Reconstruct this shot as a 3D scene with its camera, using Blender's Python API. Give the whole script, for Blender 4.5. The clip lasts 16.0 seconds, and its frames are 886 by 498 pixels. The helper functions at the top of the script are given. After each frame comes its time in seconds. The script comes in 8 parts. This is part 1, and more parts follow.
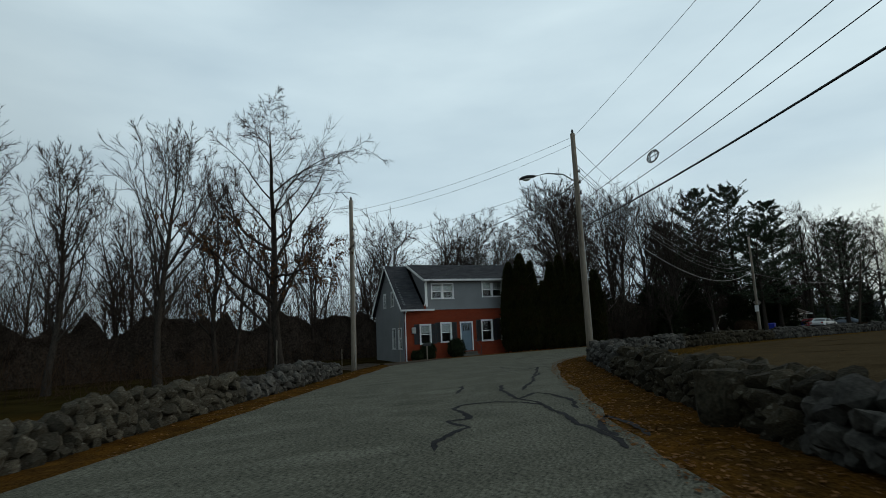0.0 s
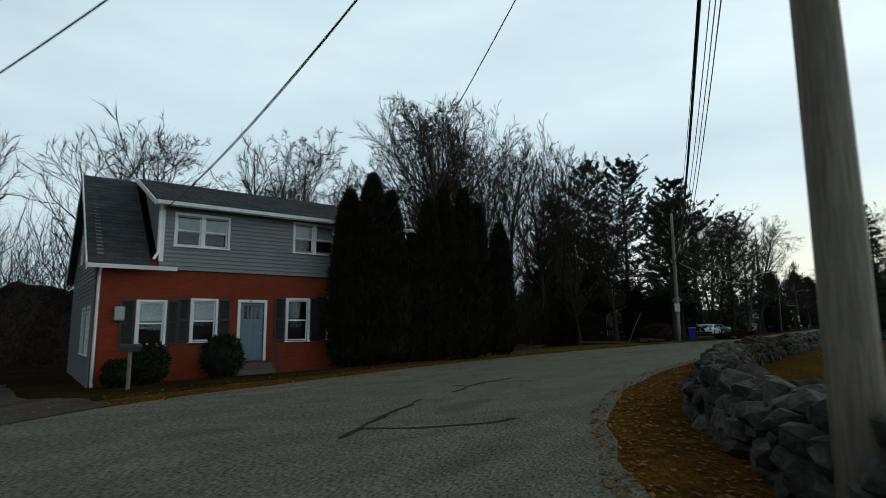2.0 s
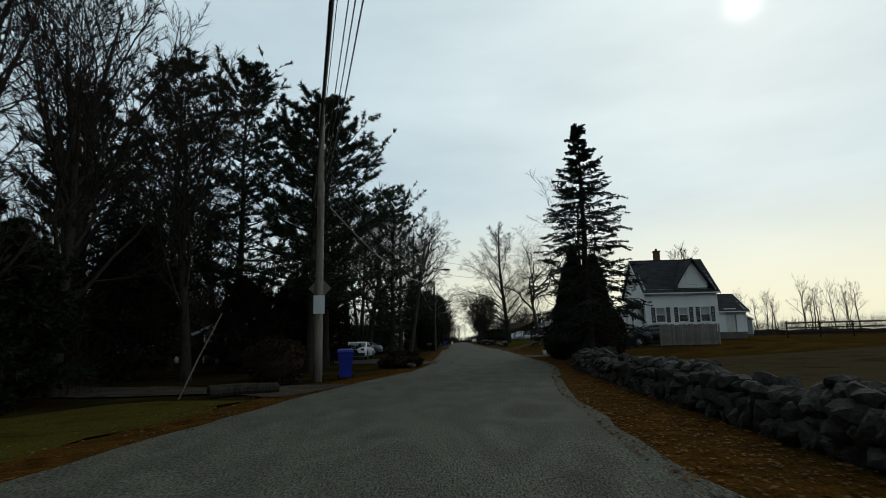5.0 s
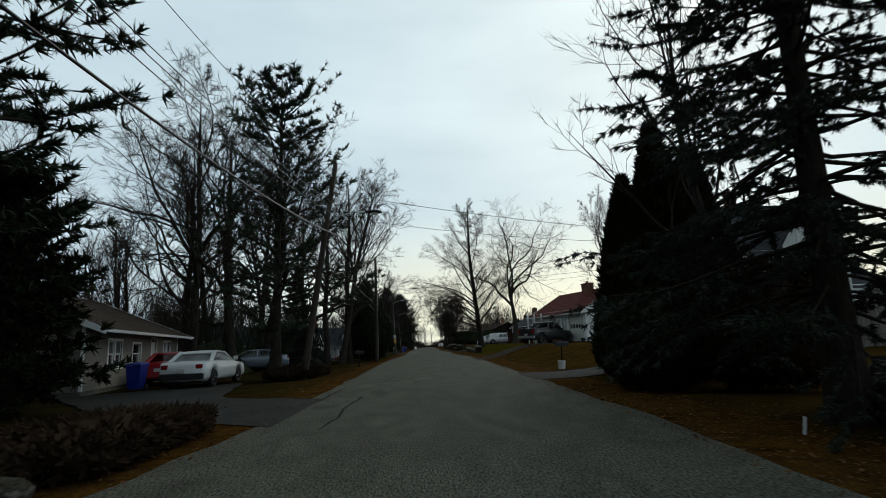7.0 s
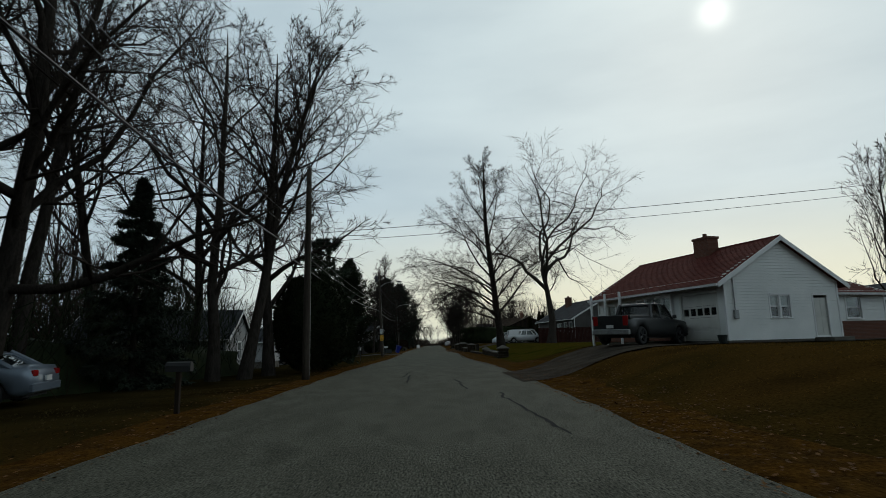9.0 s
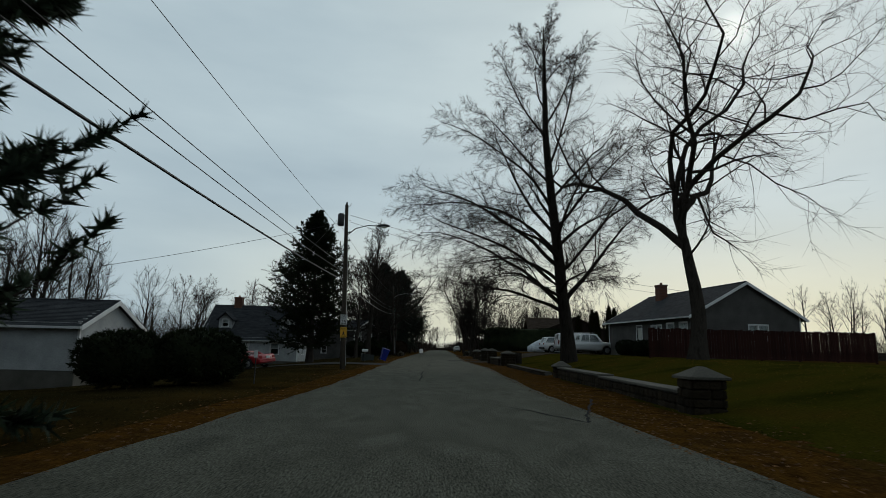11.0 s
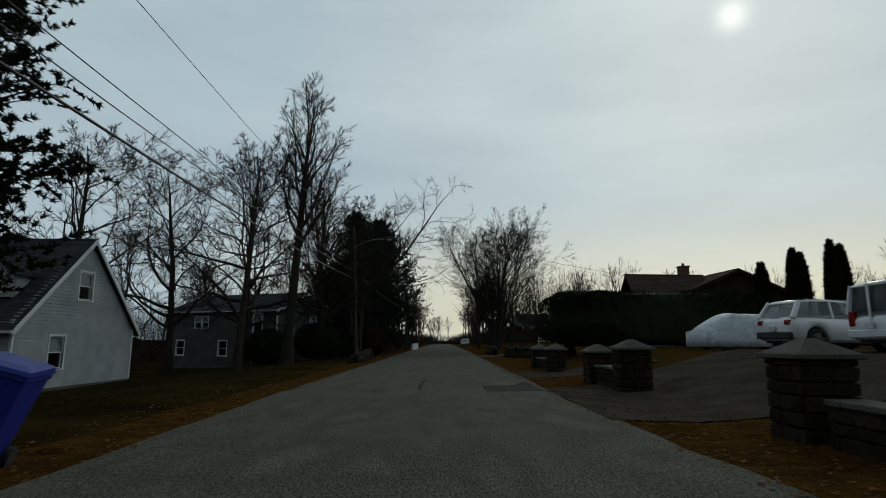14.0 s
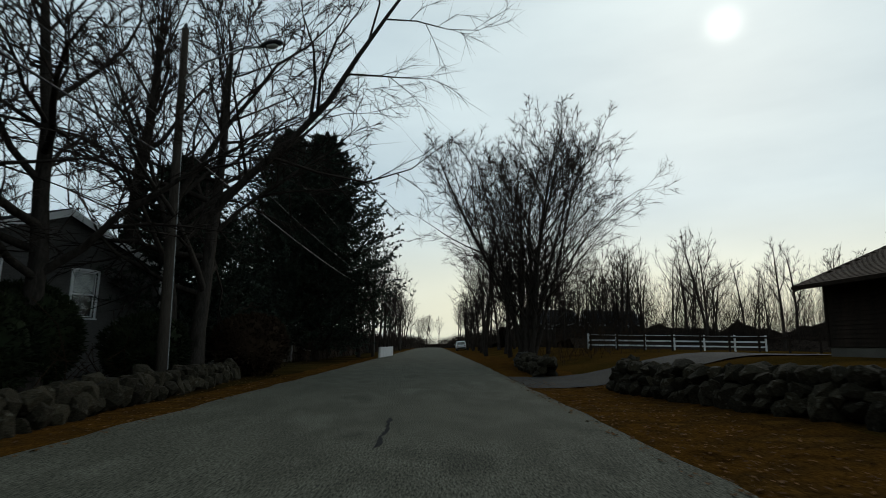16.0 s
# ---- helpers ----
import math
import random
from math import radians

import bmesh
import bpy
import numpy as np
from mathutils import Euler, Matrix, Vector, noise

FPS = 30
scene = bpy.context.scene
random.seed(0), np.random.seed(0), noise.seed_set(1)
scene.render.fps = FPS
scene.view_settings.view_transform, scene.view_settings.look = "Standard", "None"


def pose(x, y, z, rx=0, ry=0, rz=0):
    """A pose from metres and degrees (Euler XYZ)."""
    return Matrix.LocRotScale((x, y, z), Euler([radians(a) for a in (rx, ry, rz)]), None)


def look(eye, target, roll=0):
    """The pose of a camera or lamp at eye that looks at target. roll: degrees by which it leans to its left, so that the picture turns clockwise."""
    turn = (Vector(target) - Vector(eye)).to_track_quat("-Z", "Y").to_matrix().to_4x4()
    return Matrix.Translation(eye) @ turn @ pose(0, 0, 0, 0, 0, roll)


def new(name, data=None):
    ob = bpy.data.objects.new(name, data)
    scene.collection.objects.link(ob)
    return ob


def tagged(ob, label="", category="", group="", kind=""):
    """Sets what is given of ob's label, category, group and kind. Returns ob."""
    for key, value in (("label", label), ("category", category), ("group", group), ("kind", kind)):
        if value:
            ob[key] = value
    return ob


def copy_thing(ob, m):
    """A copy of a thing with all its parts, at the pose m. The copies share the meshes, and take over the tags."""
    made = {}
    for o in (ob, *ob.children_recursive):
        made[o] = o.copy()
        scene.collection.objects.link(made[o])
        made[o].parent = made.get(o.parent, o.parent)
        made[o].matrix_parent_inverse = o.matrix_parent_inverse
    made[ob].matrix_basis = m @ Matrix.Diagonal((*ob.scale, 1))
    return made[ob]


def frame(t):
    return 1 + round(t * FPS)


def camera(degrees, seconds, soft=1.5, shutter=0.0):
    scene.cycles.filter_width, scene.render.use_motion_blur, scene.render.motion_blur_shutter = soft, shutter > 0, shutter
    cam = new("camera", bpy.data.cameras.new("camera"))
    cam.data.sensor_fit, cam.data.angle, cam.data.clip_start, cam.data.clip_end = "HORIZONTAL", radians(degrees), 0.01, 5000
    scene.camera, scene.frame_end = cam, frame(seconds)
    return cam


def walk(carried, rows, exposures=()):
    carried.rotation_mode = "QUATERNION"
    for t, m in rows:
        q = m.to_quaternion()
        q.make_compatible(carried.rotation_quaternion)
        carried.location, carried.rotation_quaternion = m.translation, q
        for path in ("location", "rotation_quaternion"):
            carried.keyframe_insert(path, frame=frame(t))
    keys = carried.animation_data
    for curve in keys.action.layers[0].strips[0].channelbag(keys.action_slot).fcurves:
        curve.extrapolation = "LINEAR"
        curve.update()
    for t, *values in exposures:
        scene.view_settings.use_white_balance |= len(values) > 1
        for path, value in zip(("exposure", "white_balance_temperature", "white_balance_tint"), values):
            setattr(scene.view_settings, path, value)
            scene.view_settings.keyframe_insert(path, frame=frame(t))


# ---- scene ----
LENS = 77.0
cam = camera(LENS, 16.0, 0.8, 0.1)
# seconds, x, y, z, heading to the left of +y, pitch, roll
PATH = [
    (0, 20.12, 0.99, 1.31, 52.34, 8.84, -2.61),
    (0.5, 15.47, 4.60, 1.27, 49.99, 8.76, -1.88),
    (1, 11.43, 8.00, 1.27, 46.22, 8.12, -1.60),
    (1.5, 7.86, 11.82, 1.24, 41.53, 8.04, -1.11),
    (2, 4.92, 16.10, 1.27, 36.62, 7.97, -0.45),
    (2.5, 1.91, 19.71, 1.32, 29.62, 8.35, -0.47),
    (3, 0.05, 24.68, 1.33, 23.12, 9.15, -0.45),
    (3.5, -1.21, 30.26, 1.31, 15.50, 9.49, -0.38),
    (4, -1.97, 35.10, 1.32, 8.90, 9.40, -0.80),
    (4.5, -1.94, 38.78, 1.34, 4.30, 9.30, -1.20),
    (4.7, -1.97, 40.60, 1.33, 2.90, 9.30, -1.25),
    (6.8, -0.66, 63.58, 1.25, -1.92, 9.83, -1.66),
    (7, -0.62, 65.95, 1.25, -2.08, 9.73, -2.09),
    (7.5, -0.39, 71.89, 1.30, -2.03, 9.76, -1.67),
    (8, -0.19, 78.18, 1.29, -1.77, 9.49, -1.04),
    (8.5, 0.09, 84.44, 1.31, -1.35, 9.65, -0.54),
    (9, 0.37, 90.46, 1.31, -1.15, 9.57, -1.32),
    (9.2, 0.49, 92.89, 1.30, -1.14, 9.35, -1.09),
    (11.3, -0.03, 126.04, 1.30, -0.08, 10.08, 1.53),
    (11.5, 0.02, 128.90, 1.28, -0.15, 9.78, 1.11),
    (12, 0.17, 135.88, 1.30, -0.13, 9.65, 0.29),
    (12.5, 0.17, 142.74, 1.35, -0.29, 9.57, 0.22),
    (13, 0.01, 150.51, 1.33, -0.46, 9.60, -0.14),
    (13.5, -0.12, 158.03, 1.27, -0.12, 9.34, 0.59),
    (14, -0.23, 164.54, 1.30, -0.15, 9.36, 0.30),
    (14.5, -0.01, 171.34, 1.34, -0.35, 9.25, -0.06),
    (15, -0.05, 179.13, 1.33, -0.64, 9.40, -0.07),
    (15.5, -0.05, 187.00, 1.25, -0.99, 9.39, 1.32),
    (16, 0.13, 194.77, 1.21, -0.99, 9.69, 0.85),
]


def aim(x, y, z, yaw, pitch, roll):
    a, b = radians(yaw), radians(pitch)
    ahead = Vector((-math.sin(a) * math.cos(b), math.cos(a) * math.cos(b), math.sin(b)))
    eye = Vector((x, y, z))
    return look(eye, eye + ahead * 2, roll)


walk(cam, [(t, aim(*row)) for t, *row in PATH], [(0.0, 0.25), (1.5, 0.35), (2.5, 0.5), (3.3, 0.55), (4.0, 0.35), (4.7, 0.1), (6.8, 0.25), (7.4, 0.2), (8.0, 0.05), (9.2, -0.05), (11.3, -0.2), (14.0, -0.25), (15.0, -0.05), (16.0, 0.1)])

# ---- sky and sun: a bright veil of cloud, the sun behind it ahead to the right ----
SUN_AZ, SUN_EL = 29.5, 28.8
SUN_DIR = Vector((math.sin(radians(SUN_AZ)) * math.cos(radians(SUN_EL)), math.cos(radians(SUN_AZ)) * math.cos(radians(SUN_EL)), math.sin(radians(SUN_EL))))


def build_world():
    world = bpy.data.worlds.new("sky")
    scene.world = world
    world.use_nodes = True
    nt = world.node_tree
    N, L = nt.nodes, nt.links
    N.clear()
    out, bg = N.new("ShaderNodeOutputWorld"), N.new("ShaderNodeBackground")
    L.new(bg.outputs[0], out.inputs[0])
    sky = N.new("ShaderNodeTexSky")
    sky.sky_type, sky.sun_disc = "NISHITA", False
    sky.sun_elevation, sky.sun_rotation = radians(SUN_EL), radians(SUN_AZ)
    sky.air_density, sky.dust_density = 1.0, 3.0
    dim = N.new("ShaderNodeMixRGB")
    dim.blend_type, dim.inputs[0].default_value = "MULTIPLY", 1.0
    dim.inputs[2].default_value = (0.06, 0.06, 0.06, 1)
    L.new(sky.outputs[0], dim.inputs[1])
    tc = N.new("ShaderNodeTexCoord")
    sep = N.new("ShaderNodeSeparateXYZ")
    L.new(tc.outputs["Generated"], sep.inputs[0])
    # cloud veil, flattened towards the horizon
    mp = N.new("ShaderNodeMapping")
    mp.inputs["Scale"].default_value = (1.2, 1.2, 4.5)
    L.new(tc.outputs["Generated"], mp.inputs[0])
    n1 = N.new("ShaderNodeTexNoise")
    n1.inputs["Scale"].default_value, n1.inputs["Detail"].default_value, n1.inputs["Roughness"].default_value = 1.6, 6, 0.5
    L.new(mp.outputs[0], n1.inputs[0])
    cloud = N.new("ShaderNodeValToRGB")
    cloud.color_ramp.elements[0].position, cloud.color_ramp.elements[1].position = 0.3, 0.72
    cloud.color_ramp.elements[0].color = (0.43, 0.55, 0.62, 1)
    cloud.color_ramp.elements[1].color = (0.59, 0.72, 0.77, 1)
    L.new(n1.outputs[0], cloud.inputs[0])
    # brighter, warmer veil towards the sun and the horizon under it
    dot = N.new("ShaderNodeVectorMath")
    dot.operation = "DOT_PRODUCT"
    L.new(tc.outputs["Generated"], dot.inputs[0])
    dot.inputs[1].default_value = SUN_DIR
    glow = N.new("ShaderNodeMapRange")
    glow.interpolation_type = "SMOOTHSTEP"
    glow.inputs[1].default_value, glow.inputs[2].default_value = 0.75, 1.0
    L.new(dot.outputs["Value"], glow.inputs[0])
    halo = N.new("ShaderNodeMixRGB")
    halo.blend_type = "ADD"
    halo.inputs[2].default_value = (0.10, 0.09, 0.06, 1)
    L.new(glow.outputs[0], halo.inputs[0])
    L.new(cloud.outputs[0], halo.inputs[1])
    low = N.new("ShaderNodeMapRange")
    low.interpolation_type = "SMOOTHSTEP"
    low.inputs[1].default_value, low.inputs[2].default_value = 0.26, 0.03
    L.new(sep.outputs[2], low.inputs[0])
    near = N.new("ShaderNodeMath")
    near.operation = "MULTIPLY"
    L.new(low.outputs[0], near.inputs[0])
    side = N.new("ShaderNodeMapRange")
    side.interpolation_type = "SMOOTHSTEP"
    side.inputs[1].default_value, side.inputs[2].default_value = 0.45, 0.9
    L.new(dot.outputs["Value"], side.inputs[0])
    L.new(side.outputs[0], near.inputs[1])
    warm = N.new("ShaderNodeMixRGB")
    warm.inputs[2].default_value = (0.92, 0.87, 0.60, 1)
    half = N.new("ShaderNodeMath")
    half.operation, half.inputs[1].default_value = "MULTIPLY", 0.75
    L.new(near.outputs[0], half.inputs[0])
    L.new(half.outputs[0], warm.inputs[0])
    L.new(halo.outputs[0], warm.inputs[1])
    # the sun's bright spot in the veil
    spot = N.new("ShaderNodeMapRange")
    spot.inputs[1].default_value, spot.inputs[2].default_value = 0.9900, 1.0
    L.new(dot.outputs["Value"], spot.inputs[0])
    disc = N.new("ShaderNodeMixRGB")
    disc.blend_type = "ADD"
    disc.inputs[2].default_value = (0.5, 0.48, 0.42, 1)
    core = N.new("ShaderNodeMath")
    core.operation, core.inputs[1].default_value = "POWER", 45.0
    L.new(spot.outputs[0], core.inputs[0])
    L.new(core.outputs[0], disc.inputs[0])
    L.new(warm.outputs[0], disc.inputs[1])
    mix = N.new("ShaderNodeMixRGB")
    mix.inputs[0].default_value = 0.94
    L.new(dim.outputs[0], mix.inputs[1])
    L.new(disc.outputs[0], mix.inputs[2])
    # the veil thickens overhead and away from the sun
    away = N.new("ShaderNodeMapRange")
    away.interpolation_type = "SMOOTHSTEP"
    away.inputs[1].default_value, away.inputs[2].default_value, away.inputs[3].default_value, away.inputs[4].default_value = -0.95, 0.10, 0.16, 1.0
    L.new(dot.outputs["Value"], away.inputs[0])
    over = N.new("ShaderNodeMapRange")
    over.interpolation_type = "SMOOTHSTEP"
    over.inputs[1].default_value, over.inputs[2].default_value, over.inputs[3].default_value, over.inputs[4].default_value = 0.50, 0.95, 1.0, 0.35
    L.new(sep.outputs[2], over.inputs[0])
    both = N.new("ShaderNodeMath")
    both.operation = "MULTIPLY"
    L.new(away.outputs[0], both.inputs[0])
    L.new(over.outputs[0], both.inputs[1])
    veil = N.new("ShaderNodeVectorMath")
    veil.operation = "SCALE"
    L.new(mix.outputs[0], veil.inputs[0])
    L.new(both.outputs[0], veil.inputs["Scale"])
    L.new(veil.outputs[0], bg.inputs[0])
    bg.inputs[1].default_value = 1.0


build_world()
sun = new("sun", bpy.data.lights.new("sun", "SUN"))
sun.data.energy, sun.data.angle, sun.data.color = 0.4, radians(14), (1.0, 0.95, 0.86)
sun.matrix_world = look(SUN_DIR * 300, (0, 0, 0))


# ---- materials ----
def material(name, colors, scale=2.0, rough=0.8, bump=0.2, bump_scale=30.0, metal=0.0, detail=4.0, stretch=(1, 1, 1), vary=0.0, fine=0.25, island=0.0):
    """Two scales of noise between the given colours, fine relief, and a random shade for each object or island."""
    m = bpy.data.materials.new(name)
    m.use_nodes = True
    nt = m.node_tree
    N, L = nt.nodes, nt.links
    b = N["Principled BSDF"]
    b.inputs["Roughness"].default_value, b.inputs["Metallic"].default_value = rough, metal
    b.inputs["Specular IOR Level"].default_value = 0.0 if rough >= 0.95 else 0.08 if rough >= 0.84 else 0.35
    tc = N.new("ShaderNodeTexCoord")
    mp = N.new("ShaderNodeMapping")
    mp.inputs["Scale"].default_value = stretch
    L.new(tc.outputs["Object"], mp.inputs[0])
    n = N.new("ShaderNodeTexNoise")
    n.inputs["Scale"].default_value, n.inputs["Detail"].default_value = scale, detail
    L.new(mp.outputs[0], n.inputs[0])
    ramp = N.new("ShaderNodeValToRGB")
    e = ramp.color_ramp.elements
    while len(e) < len(colors):
        e.new(0.5)
    for i, c in enumerate(colors):
        e[i].position = 0.3 + 0.4 * i / max(1, len(colors) - 1)
        e[i].color = (*c, 1)
    L.new(n.outputs[0], ramp.inputs[0])
    col = ramp.outputs[0]
    n2 = N.new("ShaderNodeTexNoise")
    n2.inputs["Scale"].default_value, n2.inputs["Detail"].default_value = bump_scale, 3
    L.new(mp.outputs[0], n2.inputs[0])
    if fine:
        mr = N.new("ShaderNodeMapRange")
        mr.inputs[1].default_value, mr.inputs[2].default_value = 0.3, 0.7
        mr.inputs[3].default_value, mr.inputs[4].default_value = 1 - fine, 1 + fine
        L.new(n2.outputs[0], mr.inputs[0])
        mul = N.new("ShaderNodeVectorMath")
        mul.operation = "SCALE"
        L.new(col, mul.inputs[0])
        L.new(mr.outputs[0], mul.inputs["Scale"])
        col = mul.outputs[0]
    for amount, node, socket in ((vary, "ShaderNodeObjectInfo", "Random"), (island, "ShaderNodeNewGeometry", "Random Per Island")):
        if amount:
            oi = N.new(node)
            mr = N.new("ShaderNodeMapRange")
            mr.inputs[3].default_value, mr.inputs[4].default_value = 1 - amount, 1 + amount
            L.new(oi.outputs[socket], mr.inputs[0])
            mul = N.new("ShaderNodeVectorMath")
            mul.operation = "SCALE"
            L.new(col, mul.inputs[0])
            L.new(mr.outputs[0], mul.inputs["Scale"])
            col = mul.outputs[0]
    L.new(col, b.inputs["Base Color"])
    if bump:
        bp = N.new("ShaderNodeBump")
        bp.inputs["Strength"].default_value, bp.inputs["Distance"].default_value = bump, 0.02
        L.new(n2.outputs[0], bp.inputs["Height"])
        L.new(bp.outputs[0], b.inputs["Normal"])
    return m


def brick_material(name, c1, c2, mortar):
    m = material(name, [c1, c2], 1.5, 0.85, 0.3, 40, vary=0)
    nt = m.node_tree
    N, L = nt.nodes, nt.links
    b = N["Principled BSDF"]
    tc = N.new("ShaderNodeTexCoord")
    sep = N.new("ShaderNodeSeparateXYZ")
    cmb = N.new("ShaderNodeCombineXYZ")
    L.new(tc.outputs["Object"], sep.inputs[0])
    L.new(sep.outputs[0], cmb.inputs[0])
    L.new(sep.outputs[2], cmb.inputs[1])
    br = N.new("ShaderNodeTexBrick")
    br.inputs["Scale"].default_value = 1.0
    br.inputs["Brick Width"].default_value, br.inputs["Row Height"].default_value, br.inputs["Mortar Size"].default_value = 0.21, 0.07, 0.006
    br.inputs["Color1"].default_value, br.inputs["Color2"].default_value, br.inputs["Mortar"].default_value = (*c1, 1), (*c2, 1), (*mortar, 1)
    L.new(cmb.outputs[0], br.inputs[0])
    mixn = N.new("ShaderNodeMixRGB")
    mixn.blend_type, mixn.inputs[0].default_value = "MIX", 0.65
    old = b.inputs["Base Color"].links[0].from_socket
    L.new(old, mixn.inputs[1])
    L.new(br.outputs[0], mixn.inputs[2])
    L.new(mixn.outputs[0], b.inputs["Base Color"])
    bp = N.new("ShaderNodeBump")
    bp.inputs["Strength"].default_value, bp.inputs["Distance"].default_value, bp.invert = 0.5, 0.01, True
    L.new(br.outputs["Fac"], bp.inputs["Height"])
    L.new(bp.outputs[0], b.inputs["Normal"])
    return m


def glass_material(name, tint=(0.8, 0.85, 0.85)):
    m = bpy.data.materials.new(name)
    m.use_nodes = True
    b = m.node_tree.nodes["Principled BSDF"]
    b.inputs["Base Color"].default_value = (*tint, 1)
    b.inputs["Roughness"].default_value, b.inputs["Transmission Weight"].default_value, b.inputs["IOR"].default_value = 0.02, 1.0, 1.45
    return m


def plain(name, color, rough=0.5, metal=0.0, emit=0.0, coat=0.0):
    m = bpy.data.materials.new(name)
    m.use_nodes = True
    b = m.node_tree.nodes["Principled BSDF"]
    b.inputs["Base Color"].default_value = (*color, 1)
    b.inputs["Roughness"].default_value, b.inputs["Metallic"].default_value = rough, metal
    b.inputs["Coat Weight"].default_value = coat
    return m


ASPHALT = material("worn asphalt", [(0.062, 0.062, 0.047), (0.098, 0.098, 0.075), (0.074, 0.074, 0.056), (0.110, 0.110, 0.085)], 0.9, 0.9, 1.0, 45, stretch=(1, 0.4, 1), fine=0.85, detail=15)
PATCHED = material("newer asphalt", [(0.020, 0.020, 0.018), (0.034, 0.034, 0.031)], 0.8, 0.85, 0.3, 80)
SEALANT = material("crack sealant", [(0.012, 0.012, 0.013), (0.022, 0.022, 0.023)], 3, 0.92, 0.2, 60)
GRASS_MAT = material("winter grass and dirt", [(0.020, 0.012, 0.004), (0.056, 0.031, 0.008), (0.034, 0.022, 0.006), (0.072, 0.039, 0.009)], 0.16, 0.95, 0.9, 22, detail=10, fine=0.45)
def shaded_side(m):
    """Mossy earth, shade painted in, west of the road; dead grass east; ragged border."""
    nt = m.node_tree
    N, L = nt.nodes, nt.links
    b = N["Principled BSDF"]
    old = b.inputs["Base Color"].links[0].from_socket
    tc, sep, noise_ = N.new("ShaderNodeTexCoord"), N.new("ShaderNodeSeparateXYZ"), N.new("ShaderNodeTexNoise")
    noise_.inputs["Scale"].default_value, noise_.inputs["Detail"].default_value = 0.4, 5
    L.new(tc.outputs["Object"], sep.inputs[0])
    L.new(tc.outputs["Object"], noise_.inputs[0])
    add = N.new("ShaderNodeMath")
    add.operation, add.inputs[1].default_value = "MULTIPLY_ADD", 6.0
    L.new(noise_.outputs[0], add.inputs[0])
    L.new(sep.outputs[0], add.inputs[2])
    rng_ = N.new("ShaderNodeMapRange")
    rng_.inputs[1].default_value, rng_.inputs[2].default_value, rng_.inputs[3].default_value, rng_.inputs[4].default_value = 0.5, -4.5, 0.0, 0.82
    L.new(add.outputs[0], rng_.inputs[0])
    # moss tones darkened to carry the tree shade on this side
    shaded_moss = N.new("ShaderNodeValToRGB")
    shaded_moss.color_ramp.elements[0].position, shaded_moss.color_ramp.elements[1].position = 0.35, 0.68
    shaded_moss.color_ramp.elements[0].color, shaded_moss.color_ramp.elements[1].color = (0.008, 0.007, 0.003, 1), (0.026, 0.022, 0.008, 1)
    L.new(noise_.outputs[0], shaded_moss.inputs[0])
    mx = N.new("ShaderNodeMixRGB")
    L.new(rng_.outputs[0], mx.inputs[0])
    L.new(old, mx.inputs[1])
    L.new(shaded_moss.outputs[0], mx.inputs[2])
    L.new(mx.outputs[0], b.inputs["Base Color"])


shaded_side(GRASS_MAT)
LAWN_MAT = material("dull green lawn", [(0.020, 0.021, 0.003), (0.040, 0.036, 0.005), (0.050, 0.034, 0.006)], 0.5, 0.95, 0.9, 30, detail=8, fine=0.4)
VERGE_MAT = material("leaf-strewn verge", [(0.026, 0.013, 0.004), (0.074, 0.035, 0.008), (0.042, 0.022, 0.007), (0.092, 0.046, 0.011)], 1.1, 0.95, 0.9, 26, detail=9, fine=0.5)
GRAVEL = material("gravel", [(0.042, 0.035, 0.028), (0.074, 0.063, 0.050)], 1.2, 0.95, 0.8, 45, fine=0.45)
CONCRETE = material("weathered concrete", [(0.085, 0.08, 0.068), (0.14, 0.13, 0.112)], 1.0, 0.9, 0.3, 40)
STONE = material("lichened fieldstone", [(0.018, 0.015, 0.010), (0.058, 0.053, 0.040), (0.034, 0.028, 0.019), (0.12, 0.115, 0.095)], 4.0, 0.92, 0.7, 22, vary=0.4, fine=0.35, detail=6)
STONE_DARK = material("dark mossy fieldstone", [(0.012, 0.010, 0.006), (0.034, 0.030, 0.020), (0.022, 0.017, 0.010), (0.080, 0.074, 0.056)], 4.0, 0.92, 0.7, 22, vary=0.45, fine=0.4, detail=6)
STONE_STUFF = material("fieldstone pile", [(0.0300, 0.0282, 0.0252), (0.0720, 0.0690, 0.0600)], 4.0, 0.92, 0.7, 22, island=0.4, fine=0.35)
MASONRY = material("mortared stone", [(0.014, 0.010, 0.006), (0.034, 0.026, 0.017), (0.022, 0.016, 0.010)], 4.5, 0.92, 0.8, 18, vary=0.35)
BARK = material("bark", [(0.0193, 0.0160, 0.0132), (0.0413, 0.0352, 0.0297), (0.0275, 0.0237, 0.0204)], 5.0, 0.95, 0.9, 30, stretch=(1, 1, 0.25), vary=0.15)
BARK_PALE = material("grey bark", [(0.0390, 0.0351, 0.0312), (0.0780, 0.0715, 0.0650), (0.0553, 0.0501, 0.0449)], 5.0, 0.95, 0.9, 30, stretch=(1, 1, 0.25), vary=0.15)
TWIG = material("twigs", [(0.0240, 0.0192, 0.0162), (0.0450, 0.0372, 0.0318)], 2.0, 0.95, 0, 30, fine=0)
TWIG_WARM = material("reddish brush", [(0.0270, 0.0180, 0.0120), (0.0510, 0.0336, 0.0216)], 1.0, 0.95, 0, 30, fine=0)
DEAD_LEAF = material("dead leaves", [(0.0360, 0.0192, 0.0096), (0.0780, 0.0408, 0.0180)], 2.0, 0.9, 0, 30, fine=0, island=0.5)
